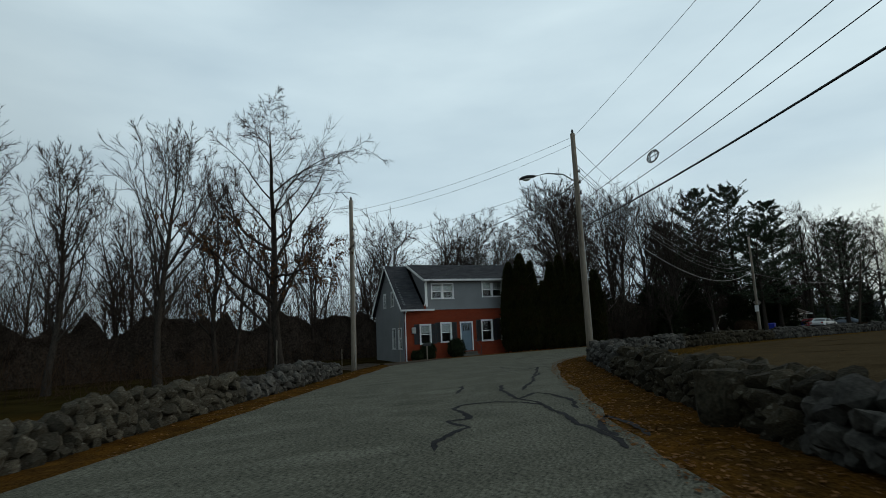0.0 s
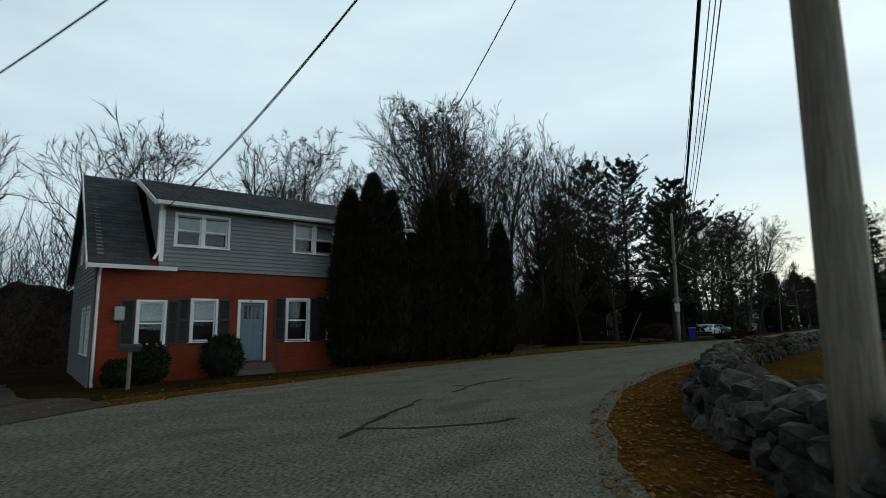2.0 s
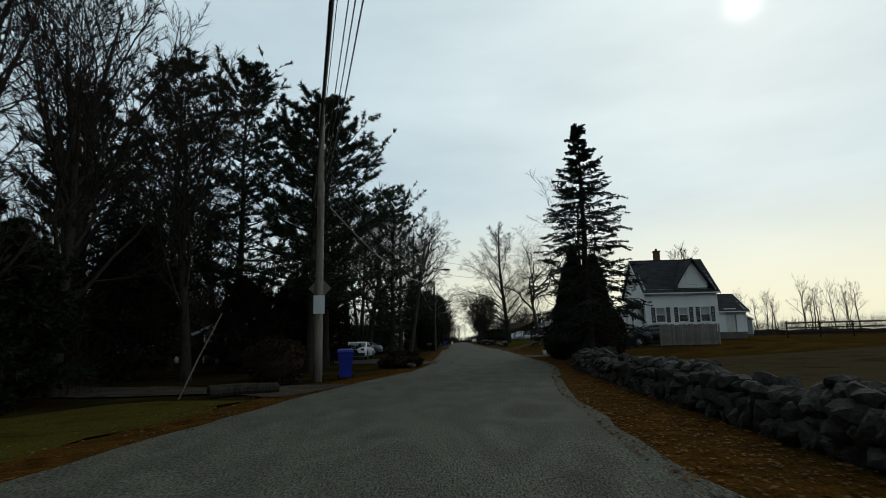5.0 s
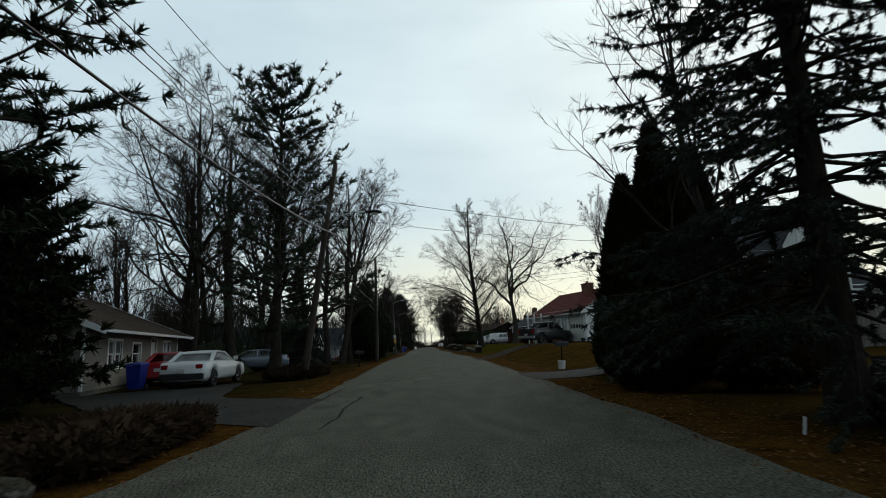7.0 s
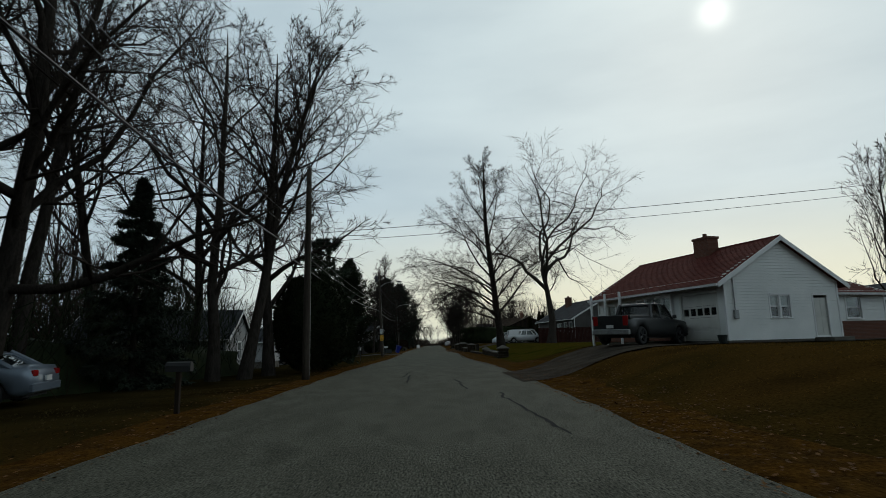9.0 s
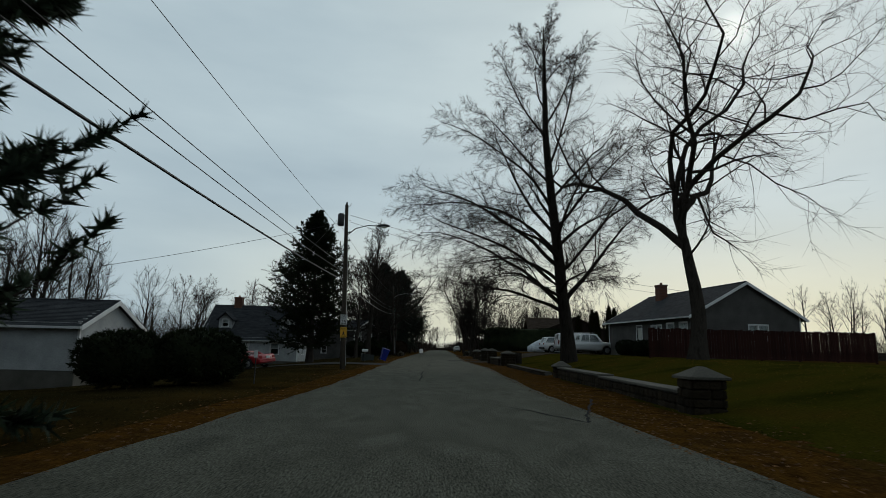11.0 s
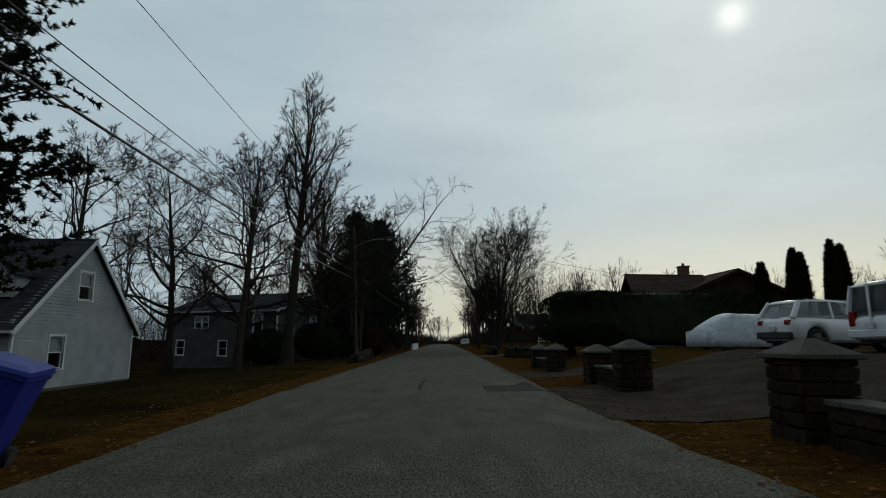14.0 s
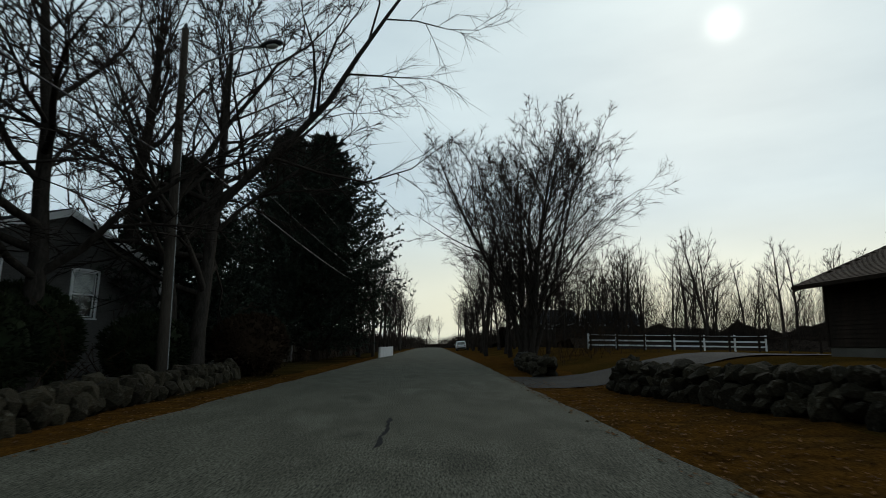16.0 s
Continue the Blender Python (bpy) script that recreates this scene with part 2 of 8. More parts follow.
LITTER = material("fallen leaves", [(0.060, 0.026, 0.008), (0.125, 0.060, 0.020), (0.085, 0.045, 0.018)], 3.0, 0.9, 0, 30, fine=0, island=0.5)
PINE = material("pine needles", [(0.010, 0.020, 0.009), (0.026, 0.042, 0.018)], 0.8, 0.8, 0, 30, fine=0, island=0.35)
SPRUCE = material("spruce needles", [(0.010, 0.018, 0.011), (0.024, 0.036, 0.020)], 0.8, 0.8, 0, 30, fine=0, island=0.35)
ARBOR = material("arborvitae foliage", [(0.010, 0.011, 0.004), (0.020, 0.021, 0.006), (0.022, 0.014, 0.005)], 1.2, 0.9, 0, 30, fine=0, island=0.4)
HEDGE_MAT = material("dark hedge foliage", [(0.010, 0.015, 0.007), (0.022, 0.028, 0.012)], 1.2, 0.9, 0, 30, fine=0, island=0.4)
POLE_WOOD = material("weathered pole wood", [(0.1280, 0.1080, 0.0840), (0.2080, 0.1800, 0.1440), (0.1600, 0.1360, 0.1080)], 3.0, 0.9, 0.6, 40, stretch=(1, 1, 0.08))
POLE_DARK = material("old dark pole wood", [(0.0390, 0.0318, 0.0252), (0.0720, 0.0600, 0.0480)], 3.0, 0.9, 0.6, 40, stretch=(1, 1, 0.08))
WIRE = plain("black cable", (0.012, 0.012, 0.013), 0.6)
METAL = material("galvanised metal", [(0.25, 0.26, 0.26), (0.36, 0.37, 0.37)], 4.0, 0.45, 0.1, 50, metal=0.6)
DARK_METAL = plain("dark painted metal", (0.03, 0.032, 0.035), 0.45, 0.3)
SIDING_CAPE = material("dirty off-white siding", [(0.30, 0.31, 0.31), (0.42, 0.43, 0.43)], 1.2, 0.8, 0.15, 30, fine=0.2)
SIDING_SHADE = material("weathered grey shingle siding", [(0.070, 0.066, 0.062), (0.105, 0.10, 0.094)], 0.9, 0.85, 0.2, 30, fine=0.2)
SIDING_GREY = material("grey clapboard", [(0.155, 0.162, 0.168), (0.19, 0.198, 0.204)], 0.7, 0.6, 0.08, 50, fine=0.08)
SIDING_WHITE = material("white clapboard", [(0.62, 0.64, 0.62), (0.74, 0.75, 0.73)], 0.7, 0.55, 0.08, 50, fine=0.06)
SIDING_DULL = material("dull beige siding", [(0.13, 0.12, 0.10), (0.18, 0.165, 0.14)], 0.7, 0.7, 0.1, 50, fine=0.1)
SIDING_BLUE = material("pale grey siding", [(0.19, 0.20, 0.205), (0.25, 0.26, 0.265)], 0.7, 0.7, 0.1, 50, fine=0.1)
WOOD_DARK = material("dark stained boards", [(0.018, 0.013, 0.010), (0.036, 0.026, 0.019)], 2.0, 0.85, 0.4, 30, stretch=(1, 1, 0.15))
BRICK = brick_material("red brick", (0.165, 0.029, 0.013), (0.235, 0.043, 0.018), (0.15, 0.055, 0.036))
BRICK_DARK = brick_material("dark brick", (0.10, 0.045, 0.03), (0.15, 0.065, 0.045), (0.16, 0.13, 0.11))
SHINGLE = material("dark roof shingles", [(0.028, 0.030, 0.034), (0.055, 0.057, 0.062)], 1.5, 0.92, 0.5, 14, stretch=(1, 1, 4), fine=0.35)
SHINGLE_RED = material("red-brown roof shingles", [(0.075, 0.020, 0.016), (0.12, 0.034, 0.026)], 1.5, 0.92, 0.5, 14, stretch=(1, 1, 4), fine=0.3)
SHINGLE_BROWN = material("brown roof shingles", [(0.045, 0.033, 0.025), (0.075, 0.055, 0.042)], 1.5, 0.92, 0.5, 14, stretch=(1, 1, 4), fine=0.3)
TRIM = material("white trim paint", [(0.66, 0.67, 0.67), (0.78, 0.78, 0.77)], 1.5, 0.5, 0.05, 50, fine=0.05)
SHUTTER = plain("black shutter paint", (0.014, 0.014, 0.016), 0.5)
DOOR_BLUE = material("slate blue door paint", [(0.11, 0.16, 0.20), (0.135, 0.185, 0.23)], 1.5, 0.45, 0.05, 50, fine=0.05)
DOOR_WHITE = material("off-white door paint", [(0.50, 0.50, 0.46), (0.60, 0.60, 0.56)], 1.5, 0.5, 0.05, 50, fine=0.05)
CURTAIN = material("pale blind", [(0.40, 0.41, 0.40), (0.52, 0.52, 0.50)], 3, 0.9, 0.05, 30)
# near-black backing behind panes: the unlit rooms' darkness is put into the colour
ROOM = plain("dim room", (0.02, 0.02, 0.02), 0.9)
GLASS = glass_material("window glass")
CAR_GLASS = glass_material("tinted car glass", (0.25, 0.28, 0.28))
TYRE = plain("rubber", (0.014, 0.014, 0.014), 0.85)
RIM = plain("alloy", (0.45, 0.46, 0.47), 0.3, 0.9)
RIM_DARK = plain("dark alloy", (0.05, 0.05, 0.05), 0.35, 0.7)
CAR_WHITE = plain("white car paint", (0.72, 0.73, 0.74), 0.3, 0, 0, 0.6)
CAR_GREY = plain("grey-blue car paint", (0.17, 0.21, 0.26), 0.3, 0.4, 0, 0.6)
CAR_BLACK = plain("black car paint", (0.006, 0.007, 0.008), 0.45, 0, 0, 0.25)
CAR_RED = plain("red car paint", (0.34, 0.012, 0.02), 0.3, 0, 0, 0.6)
LIGHT_RED = plain("red lens", (0.25, 0.01, 0.01), 0.2)
LIGHT_CLEAR = plain("clear lamp lens", (0.6, 0.62, 0.62), 0.15)
BLACK_TRIM = plain("black plastic", (0.018, 0.018, 0.019), 0.6)
TARP = material("silvery car cover", [(0.42, 0.46, 0.50), (0.56, 0.60, 0.64)], 3, 0.5, 0.6, 6, fine=0.1)
BIN_BLUE = material("blue plastic", [(0.007, 0.018, 0.19), (0.012, 0.028, 0.28)], 2, 0.45, 0.1, 40, fine=0.1)
BIN_DARK = plain("dark green plastic", (0.012, 0.018, 0.016), 0.5)
SIGN_WHITE = plain("reflective white sheet", (0.62, 0.63, 0.62), 0.5)
SIGN_YELLOW = plain("amber sign sheet", (0.70, 0.36, 0.02), 0.5)
SIGN_BLACK = plain("sign black", (0.015, 0.015, 0.015), 0.6)
FENCE_GREY = material("weathered fence boards", [(0.14, 0.125, 0.11), (0.22, 0.20, 0.175)], 2.0, 0.9, 0.5, 30, stretch=(1, 1, 0.15), vary=0.2)
WHITE_PLASTIC = plain("white plastic", (0.70, 0.70, 0.68), 0.5)
LAMP_GLASS = plain("frosted lamp lens", (0.5, 0.5, 0.46), 0.3)


# ---- mesh helpers ----
class Shape:
    """Collects vertices and faces of one mesh."""

    def __init__(self):
        self.v, self.f, self.n = [], [], 0
        self.courses = False

    def add(self, verts, faces):
        verts = np.asarray(verts, float).reshape(-1, 3)
        self.v.append(verts)
        self.f += [tuple(i + self.n for i in face) for face in faces]
        self.n += len(verts)
        return self

    def box(self, x0, y0, z0, x1, y1, z1, bevel=0.0):
        if bevel <= 0:
            v = [(x, y, z) for z in (z0, z1) for y in (y0, y1) for x in (x0, x1)]
            return self.add(v, [(0, 2, 3, 1), (4, 5, 7, 6), (0, 1, 5, 4), (2, 6, 7, 3), (0, 4, 6, 2), (1, 3, 7, 5)])
        b = bevel
        lv = []
        for z, e in ((z0, b), (z0 + b, 0), (z1 - b, 0), (z1, b)):
            a = b if e == 0 else b + e * 0.4
            p, q, r, s = x0 + e, x1 - e, y0 + e, y1 - e
            lv += [(p + a, r, z), (q - a, r, z), (q, r + a, z), (q, s - a, z), (q - a, s, z), (p + a, s, z), (p, s - a, z), (p, r + a, z)]
        faces = [tuple(range(7, -1, -1)), tuple(range(24, 32))]
        for k in range(3):
            faces += [(8 * k + i, 8 * k + (i + 1) % 8, 8 * k + 8 + (i + 1) % 8, 8 * k + 8 + i) for i in range(8)]
        return self.add(lv, faces)

    def tube(self, pts, radii, sides=8, cap=True):
        pts = [Vector(p) for p in pts]
        v = []
        for i, p in enumerate(pts):
            d = (pts[min(i + 1, len(pts) - 1)] - pts[max(i - 1, 0)]).normalized()
            ref = Vector((1, 0, 0)) if abs(d.x) < 0.9 else Vector((0, 1, 0))
            a = d.cross(ref).normalized()
            b = d.cross(a)
            r = radii[i] if hasattr(radii, "__len__") else radii
            v += [p + (a * math.cos(2 * math.pi * k / sides) + b * math.sin(2 * math.pi * k / sides)) * r for k in range(sides)]
        f = []
        for i in range(len(pts) - 1):
            f += [(i * sides + k, i * sides + (k + 1) % sides, (i + 1) * sides + (k + 1) % sides, (i + 1) * sides + k) for k in range(sides)]
        if cap:
            f += [tuple(range(sides - 1, -1, -1)), tuple(range((len(pts) - 1) * sides, len(pts) * sides))]
        return self.add(v, f)

    def prism(self, poly, axis, a, b):
        """A polygon of pairs drawn out along an axis from a to b. The pairs are the two other axes in order."""
        n = len(poly)
        def place(p, c):
            q = list(p)
            q.insert("xyz".index(axis), c)
            return q
        v = [place(p, a) for p in poly] + [place(p, b) for p in poly]
        return self.add(v, [tuple(range(n - 1, -1, -1)), tuple(range(n, 2 * n))] + [(i, (i + 1) % n, n + (i + 1) % n, n + i) for i in range(n)])

    def loft(self, rings, cap=True):
        """Rings of the same number of points, joined one to the next."""
        m = len(rings[0])
        f = []
        for i in range(len(rings) - 1):
            f += [(i * m + k, i * m + (k + 1) % m, (i + 1) * m + (k + 1) % m, (i + 1) * m + k) for k in range(m)]
        if cap:
            f += [tuple(range(m - 1, -1, -1)), tuple(range((len(rings) - 1) * m, len(rings) * m))]
        return self.add([p for r in rings for p in r], f)

    def mesh(self, name, mat, smooth=False):
        me = bpy.data.meshes.new(name)
        me.from_pydata(np.concatenate(self.v).tolist() if self.v else [], [], self.f)
        me.materials.append(mat)
        if smooth:
            me.polygons.foreach_set("use_smooth", [True] * len(me.polygons))
        me.update()
        return me


def tri_mesh(name, verts, quads_or_tris, mat, smooth=False):
    """A mesh from arrays, for crowns with many faces."""
    verts, faces = np.asarray(verts, np.float32), np.asarray(quads_or_tris, np.int32)
    k = faces.shape[1]
    me = bpy.data.meshes.new(name)
    me.vertices.add(len(verts))
    me.vertices.foreach_set("co", verts.ravel())
    me.loops.add(faces.size)
    me.loops.foreach_set("vertex_index", faces.ravel())
    me.polygons.add(len(faces))
    me.polygons.foreach_set("loop_start", np.arange(0, faces.size, k, dtype=np.int32))
    me.polygons.foreach_set("loop_total", np.full(len(faces), k, np.int32))
    if smooth:
        me.polygons.foreach_set("use_smooth", np.ones(len(faces), bool))
    me.materials.append(mat)
    me.update(calc_edges=True)
    return me


def thing(name, x, y, z=0.0, turn=0.0, label="", category="", group="", kind=""):
    ob = new(name)
    ob.empty_display_size = 0.2
    ob.matrix_basis = pose(x, y, z, 0, 0, turn)
    return tagged(ob, label, category, group, kind)


def part(name, shape, mat, parent, label="", smooth=False, m=None):
    me = shape.mesh(name, mat, smooth) if isinstance(shape, Shape) else shape
    ob = new(name, me)
    ob.parent = parent
    if m is not None:
        ob.matrix_basis = m
    if isinstance(shape, Shape) and shape.courses:
        ob["kind"] = "stuff"
    return tagged(ob, label) if label else ob


def smoothstep(a, b, x):
    t = np.clip((np.asarray(x, float) - a) / (b - a), 0, 1)
    return t * t * (3 - 2 * t)


# ---- lie of the land and the road ----
LEFT_EDGE = [(70, -52), (30, -14), (13.2, 1.0), (9.4, 4.2), (2.4, 10.6), (-1.5, 14.0), (-4.0, 16.6), (-5.3, 21), (-6.0, 26), (-6.5, 31), (-6.8, 37), (-6.7, 43), (-6.4, 50), (-5.9, 57), (-5.0, 63),
             (-4.0, 68), (-3.5, 74), (-3.6, 88), (-3.9, 104), (-4.0, 120), (-3.5, 140), (-3.8, 160), (-4.2, 178), (-4.2, 200), (-4.2, 230), (-4.0, 300), (-4.0, 440)]
RIGHT_EDGE = [(75, -44), (38, -12), (17.3, 5.8), (14.9, 7.9), (7.8, 14.9), (4.9, 18.2), (3.4, 20.6), (1.9, 24.0), (1.0, 27.5), (0.4, 32), (0.2, 38), (0.4, 44), (0.3, 50), (0.7, 57), (1.5, 63),
              (2.4, 68), (2.9, 74), (3.2, 88), (3.6, 104), (3.8, 120), (3.1, 140), (3.4, 160), (2.6, 176), (2.8, 200), (3.2, 230), (3.4, 300), (3.4, 440)]


def edge_x(edge, y):
    ys, xs = [p[1] for p in edge], [p[0] for p in edge]
    return np.interp(y, ys, xs)


def lie(x, y):
    """Height of the ground."""
    x, y = np.asarray(x, float), np.asarray(y, float)
    left, right = edge_x(LEFT_EDGE, y), edge_x(RIGHT_EDGE, y)
    dl, dr = np.maximum(left - x, 0), np.maximum(x - right, 0)
    z = -0.45 * smoothstep(0.5, 9, dl) * smoothstep(75, 40, y) - 0.12 * smoothstep(1, 8, dl) * smoothstep(70, 90, y) - 1.0 * smoothstep(3, 18, dl) * smoothstep(120, 150, y)
    z = z + 0.9 * smoothstep(3, 30, dr) * (1 - smoothstep(78, 96, y)) + 1.0 * smoothstep(1.0 - 0.8 * smoothstep(98, 107, y) * smoothstep(128, 119, y), 8.5 - 3.0 * smoothstep(98, 107, y) * smoothstep(128, 119, y), dr) * smoothstep(78, 96, y)
    z = z - 0.45 * smoothstep(0.5, 9, dl) * smoothstep(26, 12, y)
    return z + 0.03 * np.sin(x * 0.9) * np.cos(y * 0.7) * smoothstep(1.0, 3.0, dl + dr)


def h(x, y):
    return float(lie(x, y))


def build_ground():
    xs = np.concatenate([[-2500, -800, -300, -150, -90], np.arange(-60, 60.1, 1.5), [90, 150, 300, 800, 2500]])
    ys = np.concatenate([[-2500, -800, -300, -150, -90, -60], np.arange(-45, 270.1, 1.5), [290, 330, 400, 600, 1200, 3000]])
    X, Y = np.meshgrid(xs, ys)
    Z = lie(X, Y)
    inside = (X > edge_x(LEFT_EDGE, Y) - 0.4) & (X < edge_x(RIGHT_EDGE, Y) + 0.4)
    Z = np.where(inside, Z - 0.07, Z - 0.012)
    n = len(xs)
    idx = np.arange(len(xs) * len(ys)).reshape(len(ys), n)
    quads = np.stack([idx[:-1, :-1], idx[:-1, 1:], idx[1:, 1:], idx[1:, :-1]], -1).reshape(-1, 4)
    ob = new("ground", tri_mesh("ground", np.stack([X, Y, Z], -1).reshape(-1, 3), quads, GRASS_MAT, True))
    tagged(ob, "brown winter grass and bare dirt beside the road", "ground", kind="structure")


def strip(name, a, b, mat, lift, label, category, across=6, step=1.0, rough_edge=0.0, kind="structure"):
    """A sheet between two edges of the same number of points, laid on the land."""
    a, b = np.array(a, float), np.array(b, float)
    ra, rb = [], []
    for i in range(len(a) - 1):
        k = max(1, int(max(np.linalg.norm(a[i + 1] - a[i]), np.linalg.norm(b[i + 1] - b[i])) / step))
        k = min(k, 60)
        for j in range(k):
            ra.append(a[i] + (a[i + 1] - a[i]) * j / k)
            rb.append(b[i] + (b[i + 1] - b[i]) * j / k)
    ra.append(a[-1]), rb.append(b[-1])
    ra, rb = np.array(ra), np.array(rb)
    for _ in range(2):
        for r in (ra, rb):
            r[1:-1] = 0.25 * r[:-2] + 0.5 * r[1:-1] + 0.25 * r[2:]
    rng = np.random.default_rng(len(name) * 7 + len(a))
    if rough_edge:
        u = (rb - ra) / np.linalg.norm(rb - ra, axis=1, keepdims=True)
        ra = ra + u * rng.normal(0, rough_edge, (len(ra), 1))
        rb = rb + u * rng.normal(0, rough_edge, (len(rb), 1))
    s = np.linspace(0, 1, across + 1)
    P = ra[:, None] * (1 - s[None, :, None]) + rb[:, None] * s[None, :, None]
    Z = lie(P[..., 0], P[..., 1]) + lift
    V = np.concatenate([P, Z[..., None]], -1)
    n = across + 1
    idx = np.arange(len(ra) * n).reshape(len(ra), n)
    quads = np.stack([idx[:-1, :-1], idx[1:, :-1], idx[1:, 1:], idx[:-1, 1:]], -1).reshape(-1, 4)[:, ::-1]
    ob = new(name, tri_mesh(name, V.reshape(-1, 3), quads, mat, True))
    return tagged(ob, label, category, kind=kind)


def build_road():
    strip("road", LEFT_EDGE, RIGHT_EDGE, ASPHALT, 0.02, "worn grey asphalt road with sealed cracks and no markings", "road", 10, 1.0, 0.035)
    # leaf-strewn verges on both sides
    def off(edge, d):
        p = np.array(edge, float)
        t = np.gradient(p, axis=0)
        t /= np.linalg.norm(t, axis=1, keepdims=True)
        nrm = np.stack([t[:, 1], -t[:, 0]], 1)
        return p + nrm * np.reshape(d, (-1, 1))
    wide = 1.5 + 1.3 * smoothstep(105, 135, np.array(RIGHT_EDGE)[:, 1])
    strip("verge_right", off(RIGHT_EDGE, -0.15), off(RIGHT_EDGE, wide), VERGE_MAT, 0.012, "verge of brown leaves and gravel beside the road", "verge", 4, 1.0, 0.1)
    strip("verge_left", off(LEFT_EDGE, -1.0), off(LEFT_EDGE, 0.15), VERGE_MAT, 0.012, "narrow verge of dirt and dry grass beside the road", "verge", 3, 1.0, 0.1)


build_ground()
build_road()
OLIVE = material("olive winter lawn", [(0.030, 0.026, 0.006), (0.060, 0.050, 0.011), (0.048, 0.034, 0.008)], 0.6, 0.95, 0.9, 26, detail=9, fine=0.4)
strip("lawn_left", [(-7.6, 36), (-7.6, 44), (-7.3, 51), (-6.9, 57)], [(-12.5, 36), (-14, 44), (-13.5, 51), (-11, 58)], OLIVE, 0.012, "olive winter lawn beside the bend", "lawn", 12, 1.2, 0.15)
FIELD = material("bare tan field", [(0.030, 0.022, 0.012), (0.058, 0.043, 0.024), (0.042, 0.030, 0.016)], 0.4, 0.95, 0.9, 24, detail=9, fine=0.4)
strip("field", [(24, 4.5), (19, 9.5), (10.5, 18.5), (6.2, 26), (4.2, 34), (4.2, 45), (4.8, 60), (7.5, 74)], [(80, -10), (80, 4), (80, 14), (80, 24), (80, 36), (80, 48), (80, 62), (80, 76)], FIELD, 0.02, "bare tan field behind the dry stone wall", "field", 40, 1.5)


# ---- trees ----
def tubes(P, R, sides):
    """Many tapered tubes at once. P: branches x points x 3, R: branches x points."""
    B, n, _ = P.shape
    T = np.gradient(P, axis=1)
    T /= np.linalg.norm(T, axis=2, keepdims=True) + 1e-9
    ref = np.where(np.abs(T[..., :1]) < 0.8, np.array([1.0, 0, 0]), np.array([0, 1.0, 0]))
    A = np.cross(T, ref)
    A /= np.linalg.norm(A, axis=2, keepdims=True) + 1e-9
    C = np.cross(T, A)
    ang = 2 * np.pi * np.arange(sides) / sides
    V = P[:, :, None] + R[:, :, None, None] * (A[:, :, None] * np.cos(ang)[:, None] + C[:, :, None] * np.sin(ang)[:, None])
    idx = np.arange(B * n * sides).reshape(B, n, sides)
    a, b = idx[:, :-1], idx[:, 1:]
    F = np.stack([a, np.roll(a, -1, 2), np.roll(b, -1, 2), b], -1).reshape(-1, 4)
    return V.reshape(-1, 3), F


def unit(v):
    return v / (np.linalg.norm(v, axis=-1, keepdims=True) + 1e-9)


KINDS = {
    # trunk share bare, limb angle, upward pull, wander, children by level, length ratios, limb start
    "oak": dict(bare=0.18, angle=(62, 48, 45, 42), pull=(0.0, 0.10, 0.05, 0.02), wander=(0.06, 0.20, 0.26, 0.28), kids=(20, 8, 6, 5), ratio=(0.52, 0.50, 0.46, 0.40)),
    "maple": dict(bare=0.22, angle=(40, 38, 36, 34), pull=(0.02, 0.16, 0.12, 0.08), wander=(0.05, 0.12, 0.16, 0.18), kids=(21, 8, 6, 5), ratio=(0.52, 0.50, 0.44, 0.38)),
    "tall": dict(bare=0.40, angle=(42, 40, 38, 36), pull=(0.02, 0.14, 0.10, 0.06), wander=(0.05, 0.14, 0.18, 0.20), kids=(20, 8, 6, 5), ratio=(0.38, 0.48, 0.42, 0.40)),
    "spread": dict(bare=0.16, angle=(64, 45, 44, 42), pull=(0.0, 0.06, -0.02, -0.10), wander=(0.06, 0.15, 0.22, 0.24), kids=(13, 9, 8, 6), ratio=(0.74, 0.46, 0.40, 0.36)),
    "great": dict(bare=0.17, angle=(58, 40, 44, 42), pull=(0.0, -0.035, -0.03, -0.07), wander=(0.03, 0.09, 0.14, 0.20), kids=(24, 16, 11, 6), ratio=(0.66, 0.40, 0.42, 0.36), thin=0.72, reach=0.75),
    "dome": dict(tilt=(0.08, 0.30), bare=0.12, angle=(46, 42, 42, 40), pull=(0.02, 0.10, 0.06, 0.02), wander=(0.06, 0.14, 0.18, 0.20), kids=(15, 8, 6, 5), ratio=(0.50, 0.48, 0.44, 0.38), reach=0.9),
    "wand": dict(tilt=(0.04, 0.20), bare=0.14, angle=(30, 32, 34, 34), pull=(0.0, 0.10, 0.08, 0.04), wander=(0.06, 0.12, 0.16, 0.2), kids=(11, 6, 4, 0), ratio=(0.40, 0.45, 0.45, 0.4), reach=1.0),
    "gnarl": dict(bare=0.25, angle=(50, 55, 55, 50), pull=(0.0, 0.12, 0.05, 0.02), wander=(0.10, 0.34, 0.36, 0.32), kids=(8, 5, 5, 5), ratio=(0.60, 0.55, 0.45, 0.35)),
}


